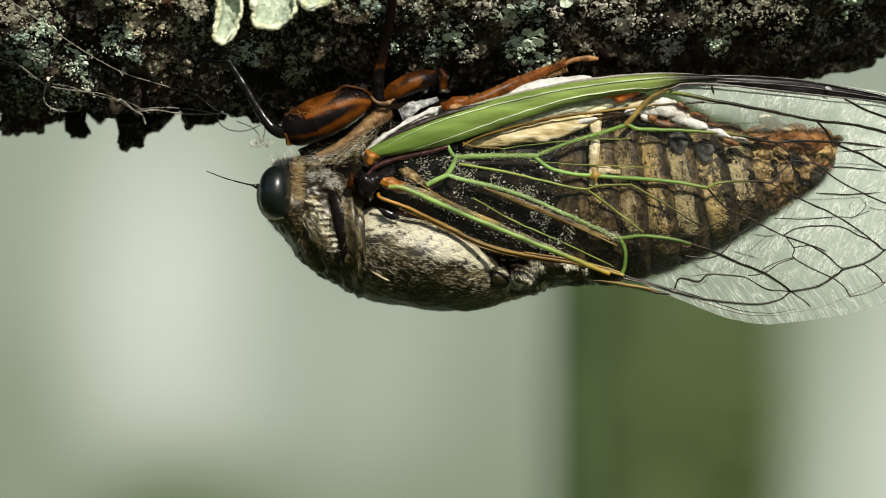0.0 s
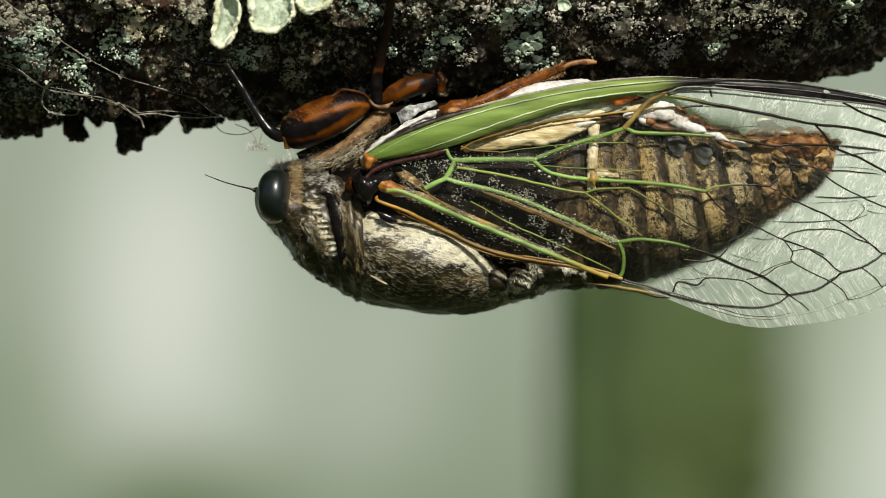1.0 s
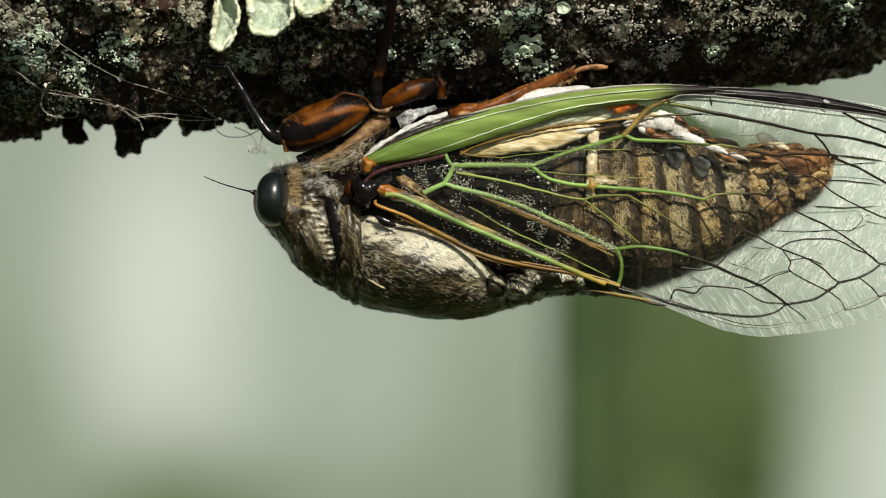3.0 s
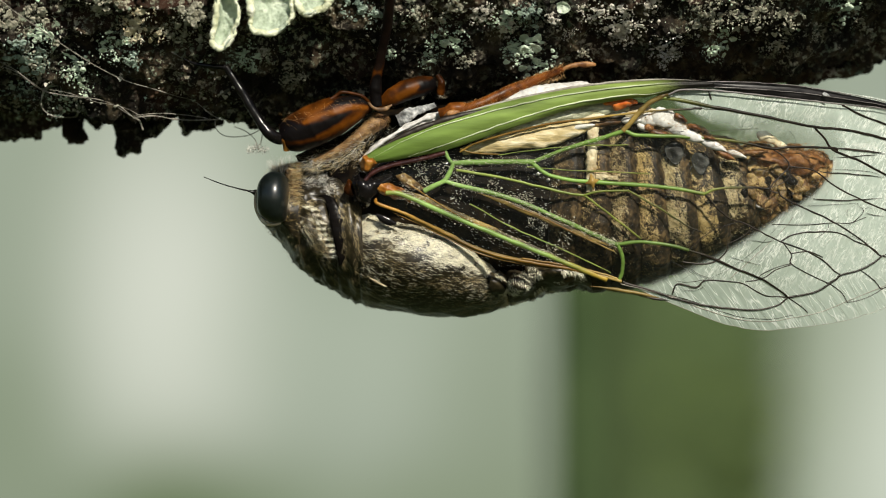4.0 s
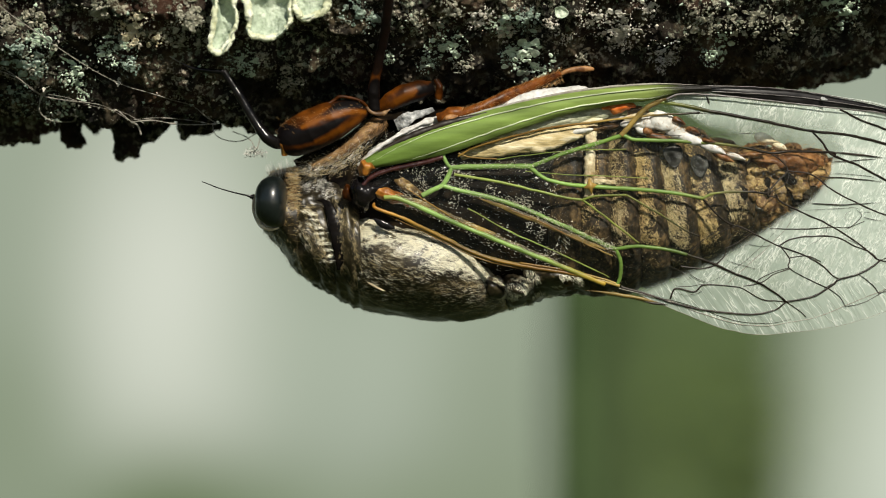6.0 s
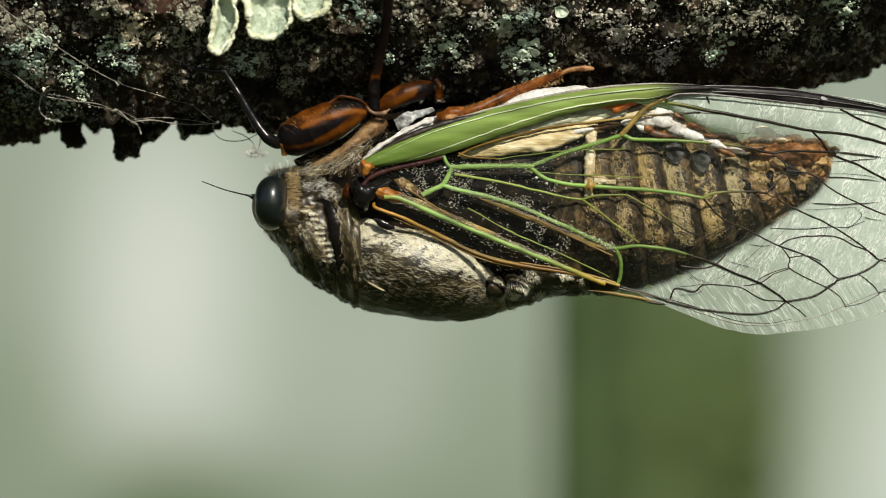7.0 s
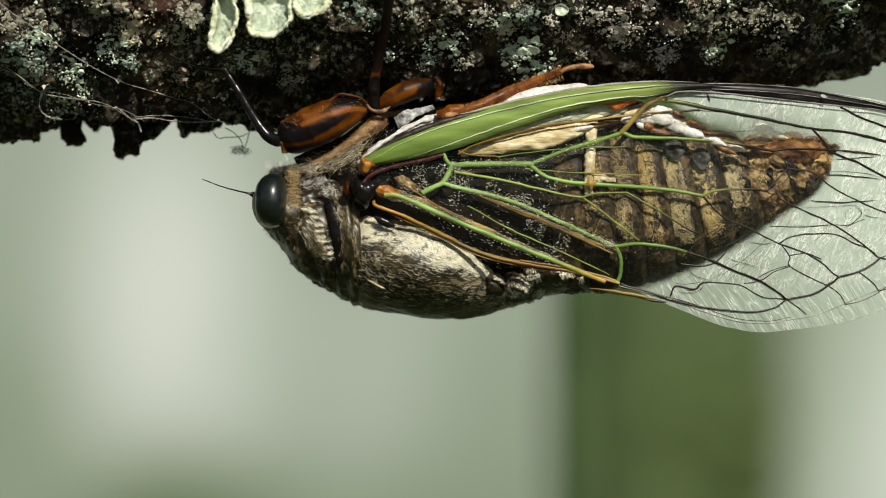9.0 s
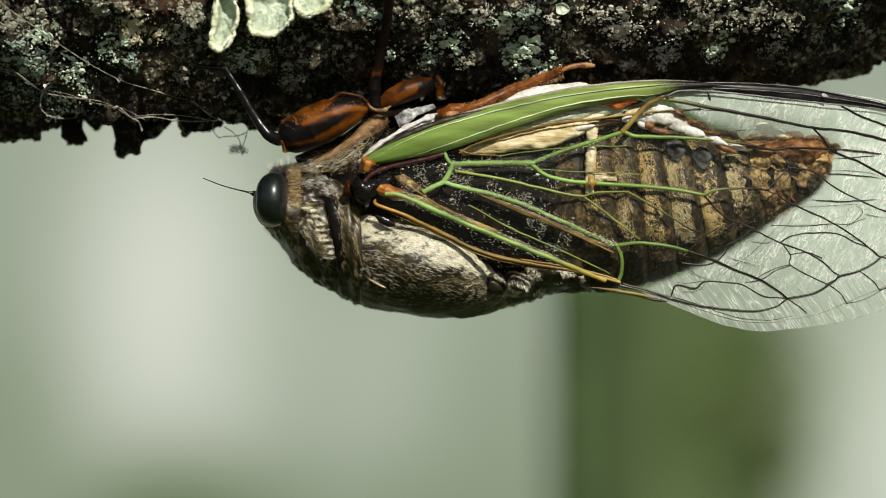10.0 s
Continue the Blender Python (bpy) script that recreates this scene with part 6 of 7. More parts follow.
    for pts, w, mat in (
            ([(0.68, 4.43), (2.80, 4.07), (5.41, 3.49), (7.04, 3.10), (8.08, 2.97)], 0.16, "thin_vein"), ([(8.08, 2.97), (9.00, 3.19), (10.63, 3.23)], 0.15, "thin_vein"), ([(8.08, 2.97), (9.65, 1.79), (11.36, 0.46)], 0.13, "thin_vein"),
            ([(10.63, 3.23), (12.26, 2.31), (13.97, 1.24), (14.88, 0.85)], 0.13, "thin_vein"), ([(15.03, 3.03), (15.85, 2.12), (16.51, 1.63), (17.23, 1.40)], 0.14, "thin_vein"), ([(17.23, 1.40), (18.16, 0.95), (19.49, 0.29), (20.83, -0.16), (22.02, -0.79), (22.72, -1.41), (23.14, -1.65)], 0.18, "dark_vein"),
            ([(19.32, 3.30), (19.59, 2.87), (20.78, 2.29), (22.46, 1.54), (24.17, 0.49), (25.04, -0.20), (25.57, -0.53), (26.95, -0.73)], 0.2, "dark_vein"), ([(18.96, 5.68), (19.65, 5.22), (19.98, 4.67), (19.39, 4.01), (18.83, 3.33), (19.32, 3.10)], 0.18, "dark_vein"),
            ([(19.98, 4.67), (21.44, 4.41), (22.78, 3.47), (24.47, 2.66), (25.77, 2.14), (28.27, 1.29)], 0.19, "dark_vein"), ([(18.79, 3.36), (19.45, 3.62), (19.95, 4.02), (20.12, 4.60)], 0.10, "dark_vein"),
            ([(19.66, 0.20), (20.14, -0.46), (20.13, -0.98), (21.22, -1.61), (22.32, -2.11), (23.12, -2.61), (23.57, -3.27)], 0.14, "dark_vein"), ([(20.14, -0.39), (21.17, -0.29), (22.02, -0.62)], 0.14, "dark_vein"),
            ([(20.13, -0.98), (19.27, -1.21), (18.40, -1.64), (18.24, -1.84)], 0.10, "dark_vein"), ([(20.01, -2.96), (20.71, -3.43), (21.20, -3.83)], 0.13, "dark_vein"), ([(24.24, -1.35), (25.12, -1.95), (25.53, -2.45)], 0.14, "dark_vein"),
            ([(14.15, -0.20), (14.89, 0.52), (15.92, 1.17)], 0.09, "dark_vein"), ([(13.77, -0.88), (14.92, -1.01), (15.77, -0.82), (16.31, -0.29), (16.40, 0.16)], 0.14, "dark_vein"), ([(16.40, 0.16), (17.18, 0.52), (17.99, 1.18)], 0.10, "dark_vein")):
        vein(pts, w, mat, fw, 0.0)
    for pts, w, mat in (
            ([(13.01, -2.79), (14.68, -3.49), (16.68, -4.12), (18.69, -4.36), (20.35, -4.13), (22.01, -3.80), (23.66, -3.14), (25.93, -2.22)], 0.07, "dirty_silk"), ([(10.36, -2.03), (12.02, -2.79), (14.02, -3.62), (16.04, -4.42), (18.38, -4.86), (20.38, -4.73), (22.73, -4.44), (24.74, -3.95), (27.08, -2.95), (29.72, -0.30)], 0.04, "dirty_silk"),
            ([(12.94, -2.76), (14.67, -3.26), (16.68, -3.95), (18.68, -4.22), (20.34, -3.99)], 0.06, "dark_vein"), ([(23.57, -3.27), (24.67, -3.01), (25.93, -2.28), (27.00, -1.62)], 0.09, "dark_vein"), ([(25.53, -2.45), (26.68, -2.12), (27.66, -0.96)], 0.12, "dark_vein"),
            ([(13.20, -2.76), (13.50, -2.17), (14.59, -2.34), (15.18, -1.97), (16.73, -2.04), (17.46, -2.20), (18.55, -2.80), (19.37, -2.90), (20.00, -2.96)], 0.15, "dark_vein"), ([(19.44, 0.27), (20.36, 0.73), (21.61, 0.86), (22.92, 0.80), (23.91, 0.34), (24.90, -0.06), (25.46, -0.52)], 0.17, "dark_vein"),
            ([(17.46, -2.04), (18.55, -1.81), (19.24, -1.35), (20.23, -1.02)], 0.13, "dark_vein"), ([(18.98, 1.29), (20.95, 1.26), (22.59, 1.39), (23.58, 1.36), (24.57, 1.72)], 0.09, "dark_vein"), ([(16.57, -1.84), (18.38, -0.19), (19.70, 1.06), (20.20, 1.72)], 0.06, "dirty_silk"),
            ([(25.57, -0.53), (26.92, 0.03), (28.27, 1.29)], 0.14, "dark_vein"), ([(23.14, -1.71), (22.25, -2.17)], 0.1, "dark_vein"), ([(17.16, 1.50), (16.19, 1.17), (15.60, 0.75)], 0.07, "thin_vein"),
            ([(14.88, 1.34), (12.91, 2.25), (11.93, 2.38)], 0.03, "thin_vein"), ([(3.13, 5.28), (5.74, 5.64), (8.34, 5.83), (10.63, 5.87)], 0.07, "thin_vein"), ([(4.76, 4.60), (7.04, 4.43), (9.00, 4.34), (11.93, 4.20)], 0.07, "thin_vein")):
        vein(pts, w, mat, fw, 0.0)
    # inner field: stout green and amber veins, and the hinge
    vein([(-3.39, 3.10), (-2.58, 3.06), (-0.78, 2.28), (1.50, 1.31), (4.44, 0.10), (7.07, -0.95), (9.44, -1.93)], 0.31, "clavus", fw, 0.1)
    vein([(-3.98, 2.77), (-3.78, 2.45), (-2.09, 1.83), (0.20, 0.69), (2.16, -0.23), (4.45, -0.82), (7.07, -1.24), (9.04, -1.67), (10.26, -2.03)], 0.21, "ochre", fw, 0.08)
    vein([(-3.2, 3.3), (-2.2, 3.1), (-0.78, 2.46), (1.50, 1.46), (4.44, 0.15), (7.07, -0.92), (9.2, -1.8)], 0.55, "amber_band", fw, -0.02, "amber_band", flat=0.12, taper=True)
    vein([(-3.9, 2.6), (-2.09, 1.80), (0.20, 0.66), (2.16, -0.26), (4.45, -0.85), (7.07, -1.27), (9.04, -1.70)], 0.36, "amber_band", fw, -0.04, "amber_band", flat=0.12, taper=True)
    vein([(1.9, 3.1), (3.6, 2.52), (6.2, 1.45), (8.5, 0.45), (9.9, 0.0)], 0.34, "amber_band", fw, 0.0, "amber_band", flat=0.12, taper=True)
    vein([(-3.2, 2.06), (-1.5, 1.34), (0.3, 0.42), (2.1, -0.42), (4.4, -0.98), (6.6, -1.33)], 0.09, "ochre", fw, 0.02, taper=True)
    vein([(4.45, -0.69), (7.07, -1.08), (9.04, -1.54), (10.03, -1.87)], 0.14, "ochre", fw, 0.1)
    vein([(1.50, 2.48), (3.79, 1.18), (6.40, 0.03), (9.04, -1.21), (9.63, -1.54)], 0.09, "thin_vein", fw)
    vein([(3.95, 2.38), (5.74, 1.66), (7.71, 0.69), (9.84, -0.29)], 0.10, "ochre", fw)
    vein([(-2.09, 3.62), (0.52, 1.99), (2.48, 1.01), (4.77, -0.13)], 0.07, "ochre", fw)
    vein([(0.91, 5.44), (1.83, 5.97), (3.78, 6.55), (6.39, 7.14), (9.00, 7.46), (11.93, 7.82), (14.86, 7.99)], 0.14, "ochre", fw)
    vein([(0.91, 5.64), (1.66, 5.41), (3.13, 5.31)], 0.10, "ochre", fw)
    vein([(14.86, 7.99), (18.14, 7.67), (20.78, 7.06)], 0.07, "dark_vein", fw)
    vein([(11.93, 6.68), (14.86, 6.68), (18.14, 6.82)], 0.06, "dark_vein", fw)
    hinge = [([(*a, *b, w, -6.3) for a, b, w in zip([(-4.04, 3.62), (-3.65, 3.72), (-3.00, 3.62), (-1.6, 3.0)], [(-3.98, 3.22), (-3.52, 3.0), (-2.93, 2.80), (-1.5, 2.45)], (0.3, 0.5, 0.45, 0.1))], "orange", "orange wing-root knob"),
             ([(*a, *b, w, -6.7) for a, b, w in zip([(-4.89, 4.86), (-4.63, 5.25), (-4.17, 5.12), (-3.85, 4.86)], [(-4.76, 4.40), (-4.43, 4.34), (-4.04, 4.60), (-3.78, 4.73)], (0.3, 0.8, 0.8, 0.3))], "orange", "orange wing-root knob"),
             ([(*a, *b, w, -6.1) for a, b, w in zip([(-5.28, 4.14), (-4.95, 4.40), (-4.53, 4.20), (-4.04, 4.01), (-3.06, 4.27)], [(-5.22, 3.13), (-4.83, 2.58), (-4.37, 2.45), (-3.85, 2.97), (-2.93, 3.88)], (0.4, 0.8, 0.9, 0.7, 0.3))], "gloss", "glossy black wing-root plate"),
             ([(*a, *b, w, -5.9) for a, b, w in zip([(-5.80, 3.62), (-5.54, 3.88), (-5.28, 3.75)], [(-5.74, 3.16), (-5.48, 2.90), (-5.22, 2.97)], (0.2, 0.4, 0.3))], "amber", "amber wing-root plate"),
             ([(*a, *b, w, -6.0) for a, b, w in zip([(-2.80, 4.20), (-2.09, 4.14), (-1.37, 3.62), (-1.04, 3.29)], [(-2.74, 3.88), (-2.02, 3.36), (-1.30, 3.10), (-0.98, 3.10)], (0.2, 0.35, 0.35, 0.15))], "amber_gold", "tan wing-root fold"),
             ([(*a, *b, w, -5.6) for a, b, w in zip([(-3.06, 4.73), (-1.76, 4.92), (0.20, 5.12), (0.52, 4.86)], [(-3.00, 4.01), (-1.43, 3.62), (-0.13, 4.01), (0.39, 4.60)], (0.2, 0.35, 0.35, 0.15))], "gloss", "black wing-root fold")]
    for sec, mat, label in hinge:
        g = loft(sec, 26, 28)
        skin("hinge_plate", swell(g, 0.12 * fbm(g * 2.5, 2, 3)), M[mat], fw, label)
    vein([(8.23, -2.26), (10.04, -2.49), (11.69, -2.79), (12.62, -2.99)], 0.22, "ochre", fw, 0.0, taper=True)
    vein([(10.20, -2.16), (12.02, -2.59), (13.28, -2.96)], 0.06, "dirty_silk", fw, 0.05)
    vein([(11.70, -2.89), (12.36, -3.02), (13.08, -3.09)], 0.2, "dark_vein", fw, 0.05, taper=True)
    vein([(-4.43, 4.99), (-3.26, 5.77), (-1.96, 6.36), (-0.13, 6.98), (1.50, 7.46)], 0.2, "edge_line", fw, 0.25, "bar_edge", taper=True)
    vein([(-3.06, 5.18), (-2.02, 5.54), (-1.17, 5.70)], 0.22, "ochre", fw, 0.32, "bar_spot", taper=True)
    vein([(-4.69, 3.62), (-4.20, 4.20), (-3.06, 4.66), (-1.43, 5.02), (0.07, 5.41)], 0.32, "maroon", fw, 0.1)
    vein([(15.26, 8.99), (15.35, 8.70), (15.42, 8.43)], 0.2, "dark_vein", fw, 0.02, taper=True)
    skin("pale_nick", lump((22.13, 8.82), (0.2, 0.09), 20, -5.32, 0.05, 0.3, 4), M["ash"], fw, "pale nick in the dark edge")
    x, z = (8.54, 3.75)
    y = float(wing_y(x, z)) - 0.12
    star = [(x + r * math.cos(a), y - h, z + r * math.sin(a) * 1.25) for h, k in ((0.0, 1.0), (0.14, 0.6)) for a, r in [(j * math.pi / 4 + 0.2, (0.42 if j % 2 == 0 else 0.19) * k) for j in range(8)]]
    solid("vein_knot", star, [(j, (j + 1) % 8, 8 + (j + 1) % 8, 8 + j) for j in range(8)] + [tuple(range(8, 16))], M["ochre"], fw, "brown star-shaped knot where veins meet")
    # pale bristles along the inner veins
    rng = np.random.default_rng(8)
    for pts, cnt in (([(-2.74, 3.10), (-0.78, 2.28), (1.50, 1.31), (4.44, 0.10), (7.07, -0.95)], 1100), ([(0.00, 3.78), (3.78, 2.80), (6.39, 1.73), (8.68, 0.69), (9.83, 0.23)], 800), ([(0.52, 4.86), (2.80, 4.95), (5.09, 4.92), (7.04, 5.67), (9.00, 6.23)], 340), ([(0.52, 6.03), (3.78, 7.14), (7.04, 8.05), (10.30, 8.57)], 90)):
        s = spline(pts, cnt) + rng.normal(scale=0.14, size=(cnt, 2))
        b = np.c_[s[:, 0], wing_y(s[:, 0], s[:, 1]) - 0.12, s[:, 1]]
        hairs("bristle", b, np.stack([rng.normal(0.8, 0.6, cnt), rng.normal(-0.6, 0.4, cnt), rng.normal(0.2, 0.7, cnt)], -1), 0.10, 0.027, M["bristle"], fw, "short white bristles")
    s = np.stack([rng.uniform(-2.5, 7.5, 6400), rng.uniform(-1.0, 5.0, 6400)], -1)
    lo, hi = np.interp(s[:, 0], [-3, 9], [2.9, -1.6]), np.interp(s[:, 0], [-3, 0, 9], [4.9, 4.9, 3.4])
    k = (s[:, 1] > lo) & (s[:, 1] < hi) & (vnoise(np.c_[s / 0.7, np.zeros(6400)], 6) > 0.05)
    s = s[k]
    hairs("bristle", np.c_[s[:, 0], wing_y(s[:, 0], s[:, 1]), s[:, 1]], np.stack([rng.normal(0.8, 0.4, len(s)), rng.normal(-0.5, 0.3, len(s)), rng.normal(-0.3, 0.5, len(s))], -1), 0.10, 0.027, M["bristle"], fw, "short white bristles")


forewing()


def hindwing():
    y = lambda x, z: wing_y(x, z) + 0.7
    film = sheet([(3.78, 5.90), (7.04, 6.88), (11.93, 7.69), (16.82, 7.04), (20.78, 5.59), (24.13, 3.64), (25.51, 1.35)], [(3.78, 4.60), (7.04, 1.99), (10.35, -1.28), (13.68, -3.26), (17.02, -4.26), (20.33, -3.93), (23.59, -1.94), (25.51, 1.28)], 3.94, 25.37, 90, 50, y, 0.10, 88)
    hw = skin("hindwing", film, M["hind_film"], CICADA, "shorter clear hindwing folded under the forewing", wrap=False)
    hw.visible_shadow = False
    for pts, w in (([(11.98, -1.28), (13.64, -2.03), (15.28, -1.93), (17.26, -2.10), (18.60, -2.60), (19.95, -2.93)], 0.10), ([(13.48, -2.10), (14.61, -1.44), (16.55, -0.46)], 0.04), ([(12.95, -0.79), (13.95, -1.28), (14.95, -1.93)], 0.06), ([(12.01, -2.43), (13.16, -2.33), (14.64, -2.40), (15.67, -1.87)], 0.05),
                   ([(18.17, 0.36), (19.81, 0.75), (21.14, 0.88), (22.81, 1.08), (23.48, 1.34)], 0.10), ([(23.48, 1.34), (24.14, 2.00), (24.81, 2.26), (25.77, 1.84)], 0.10), ([(22.14, 0.95), (23.49, 0.69), (24.52, 0.20), (25.50, -0.53)], 0.10), ([(16.18, 1.34), (18.49, 0.69), (20.15, 0.43), (21.50, -0.13)], 0.06),
                   ([(18.14, 2.64), (20.12, 2.48), (23.46, 2.39)], 0.05), ([(23.45, 4.62), (24.47, 4.30), (24.98, 3.48), (24.47, 2.66)], 0.05), ([(18.79, 7.37), (20.12, 6.56), (20.51, 5.59)], 0.05), ([(16.86, 0.03), (18.19, -0.46), (19.53, -0.95)], 0.05)):
        vein(pts, w * 0.75, "dark_vein", hw, -0.03, n=14, taper=True)
    # veins that press against the forewing's film
    for pts, w in (([(22.18, 5.72), (23.45, 5.67), (24.81, 5.55), (25.76, 5.42)], 0.34), ([(22.45, 5.20), (23.45, 5.21), (24.47, 5.31), (25.76, 5.42)], 0.14), ([(21.44, 4.51), (22.11, 4.32), (23.45, 4.26), (24.81, 4.13), (25.76, 4.04)], 0.2), ([(21.28, 2.84), (21.78, 2.75), (23.12, 2.69), (24.47, 2.76), (25.76, 2.86)], 0.2), ([(21.78, 4.48), (23.45, 4.49), (24.81, 4.36), (25.76, 4.04)], 0.07),
                   ([(20.12, 2.35), (21.45, 2.39), (22.79, 2.46), (23.96, 2.52), (24.47, 2.26)], 0.06), ([(18.55, 1.31), (20.13, 1.31), (21.80, 1.34), (23.14, 1.41)], 0.06), ([(23.96, 2.52), (24.41, 2.07), (23.88, 1.48), (23.31, 1.18)], 0.12), ([(23.96, 2.46), (23.46, 2.13), (23.47, 1.67)], 0.05), ([(24.41, 2.00), (24.99, 1.87), (25.77, 1.74)], 0.1),
                   ([(17.45, 0.42), (18.50, 0.29), (19.29, 0.36)], 0.07), ([(16.28, -0.46), (17.21, -0.79), (18.54, -1.08)], 0.06), ([(13.94, -1.01), (14.78, -1.61), (15.67, -1.93)], 0.06), ([(13.49, -2.43), (14.15, -2.53), (14.90, -2.40), (15.21, -2.00)], 0.05), ([(20.76, 0.03), (21.81, 0.62), (22.27, 1.02), (22.46, 1.51), (23.30, 1.93)], 0.05), ([(20.12, 2.16), (19.15, 1.01), (17.86, -0.29), (16.25, -1.44), (14.95, -1.93)], 0.04)):
        vein(pts, w * 0.75, "dark_vein", hw, 0.05, n=14, taper=True)


hindwing()


def far_wing():
    far_y = lambda x: 4.6 - np.clip((np.asarray(x, float) - 6) / 20, 0, 1) * 4.2
    film = sheet([(-2.85, 6.81), (3.93, 8.17), (14.10, 9.35), (20.88, 9.25), (26.57, 8.34), (30.71, 4.78)], [(-2.85, 2.07), (3.93, -0.64), (9.02, -2.17), (12.40, -2.85), (15.79, -4.10), (18.84, -4.71), (21.55, -4.58), (24.27, -4.10), (26.57, -3.02), (30.71, 4.64)], -2.68, 30.54, 120, 40, lambda x, z: far_y(x), 0.05, 90)
    fw = skin("far_forewing", film, M["far_film"], CICADA, "clear forewing of the far side", wrap=False)
    for pts, w, mat in (([(7.32, -2.27), (9.35, -2.47), (11.05, -2.71), (12.74, -3.05)], 0.26, "ochre"), ([(12.40, -2.98), (13.59, -3.15), (14.10, -3.29)], 0.26, "dark_vein"), ([(24.27, 1.22), (26.57, 1.39), (28.33, 2.07)], 0.14, "dark_vein"), ([(17.49, -0.98), (19.52, 0.03), (21.55, 1.22)], 0.12, "dark_vein")):
        vein(pts, w, mat, fw, far=far_y)
    skin("light_spot", loft([(*(24.00, 6.07), *(24.00, 5.93), 0.1, 0.6), (*(24.77, 6.13), *(24.77, 5.66), 0.25, 0.6), (*(25.62, 5.93), *(25.62, 5.73), 0.1, 0.6)], 12, 12), M["wax"], fw, "pale spot on the far wing")


far_wing()


# ---- the cicada: legs ----
def limb(name, pts, radii, mat, parent, label="", lump=0.05, flat=0.9, sides=20, at=None, rows=0):
    p = spline(pts, rows or 14 * len(pts))
    g = tube(p, radii, sides, flat)
    return skin(name, g + lump * (fbm(g * 2.2, 2, len(pts)))[..., None] * outward(g), M[mat], parent, label, at=at)


def marks(ob, lines):
    """Soft natural markings along lines (x, z) of the given half widths; sign 1 black, -1 orange."""
    me = ob.data
    v = np.zeros(len(me.vertices) * 3)
    me.vertices.foreach_get("co", v)
    v = v.reshape(-1, 3)
    v = v / MM + ORIGIN[ob.name]
    out = np.zeros(len(v))
    wob = 0.05 * fbm(v * 1.6, 3, 5)
    for pts, width, sign in lines:
        s = spline(pts, 60)
        w = np.interp(np.linspace(0, 1, 60), np.linspace(0, 1, len(width)), width)
        d = np.min(np.hypot(v[:, None, 0] - s[None, :, 0], v[:, None, 2] - s[None, :, 1]) - w[None], axis=1) + wob
        k = np.clip(0.5 - d / 0.17, 0, 1)
        out = out * (1 - k) + sign * k
    me.attributes.new("mark", "FLOAT", "POINT").data.foreach_set("value", out.astype(np.float32))


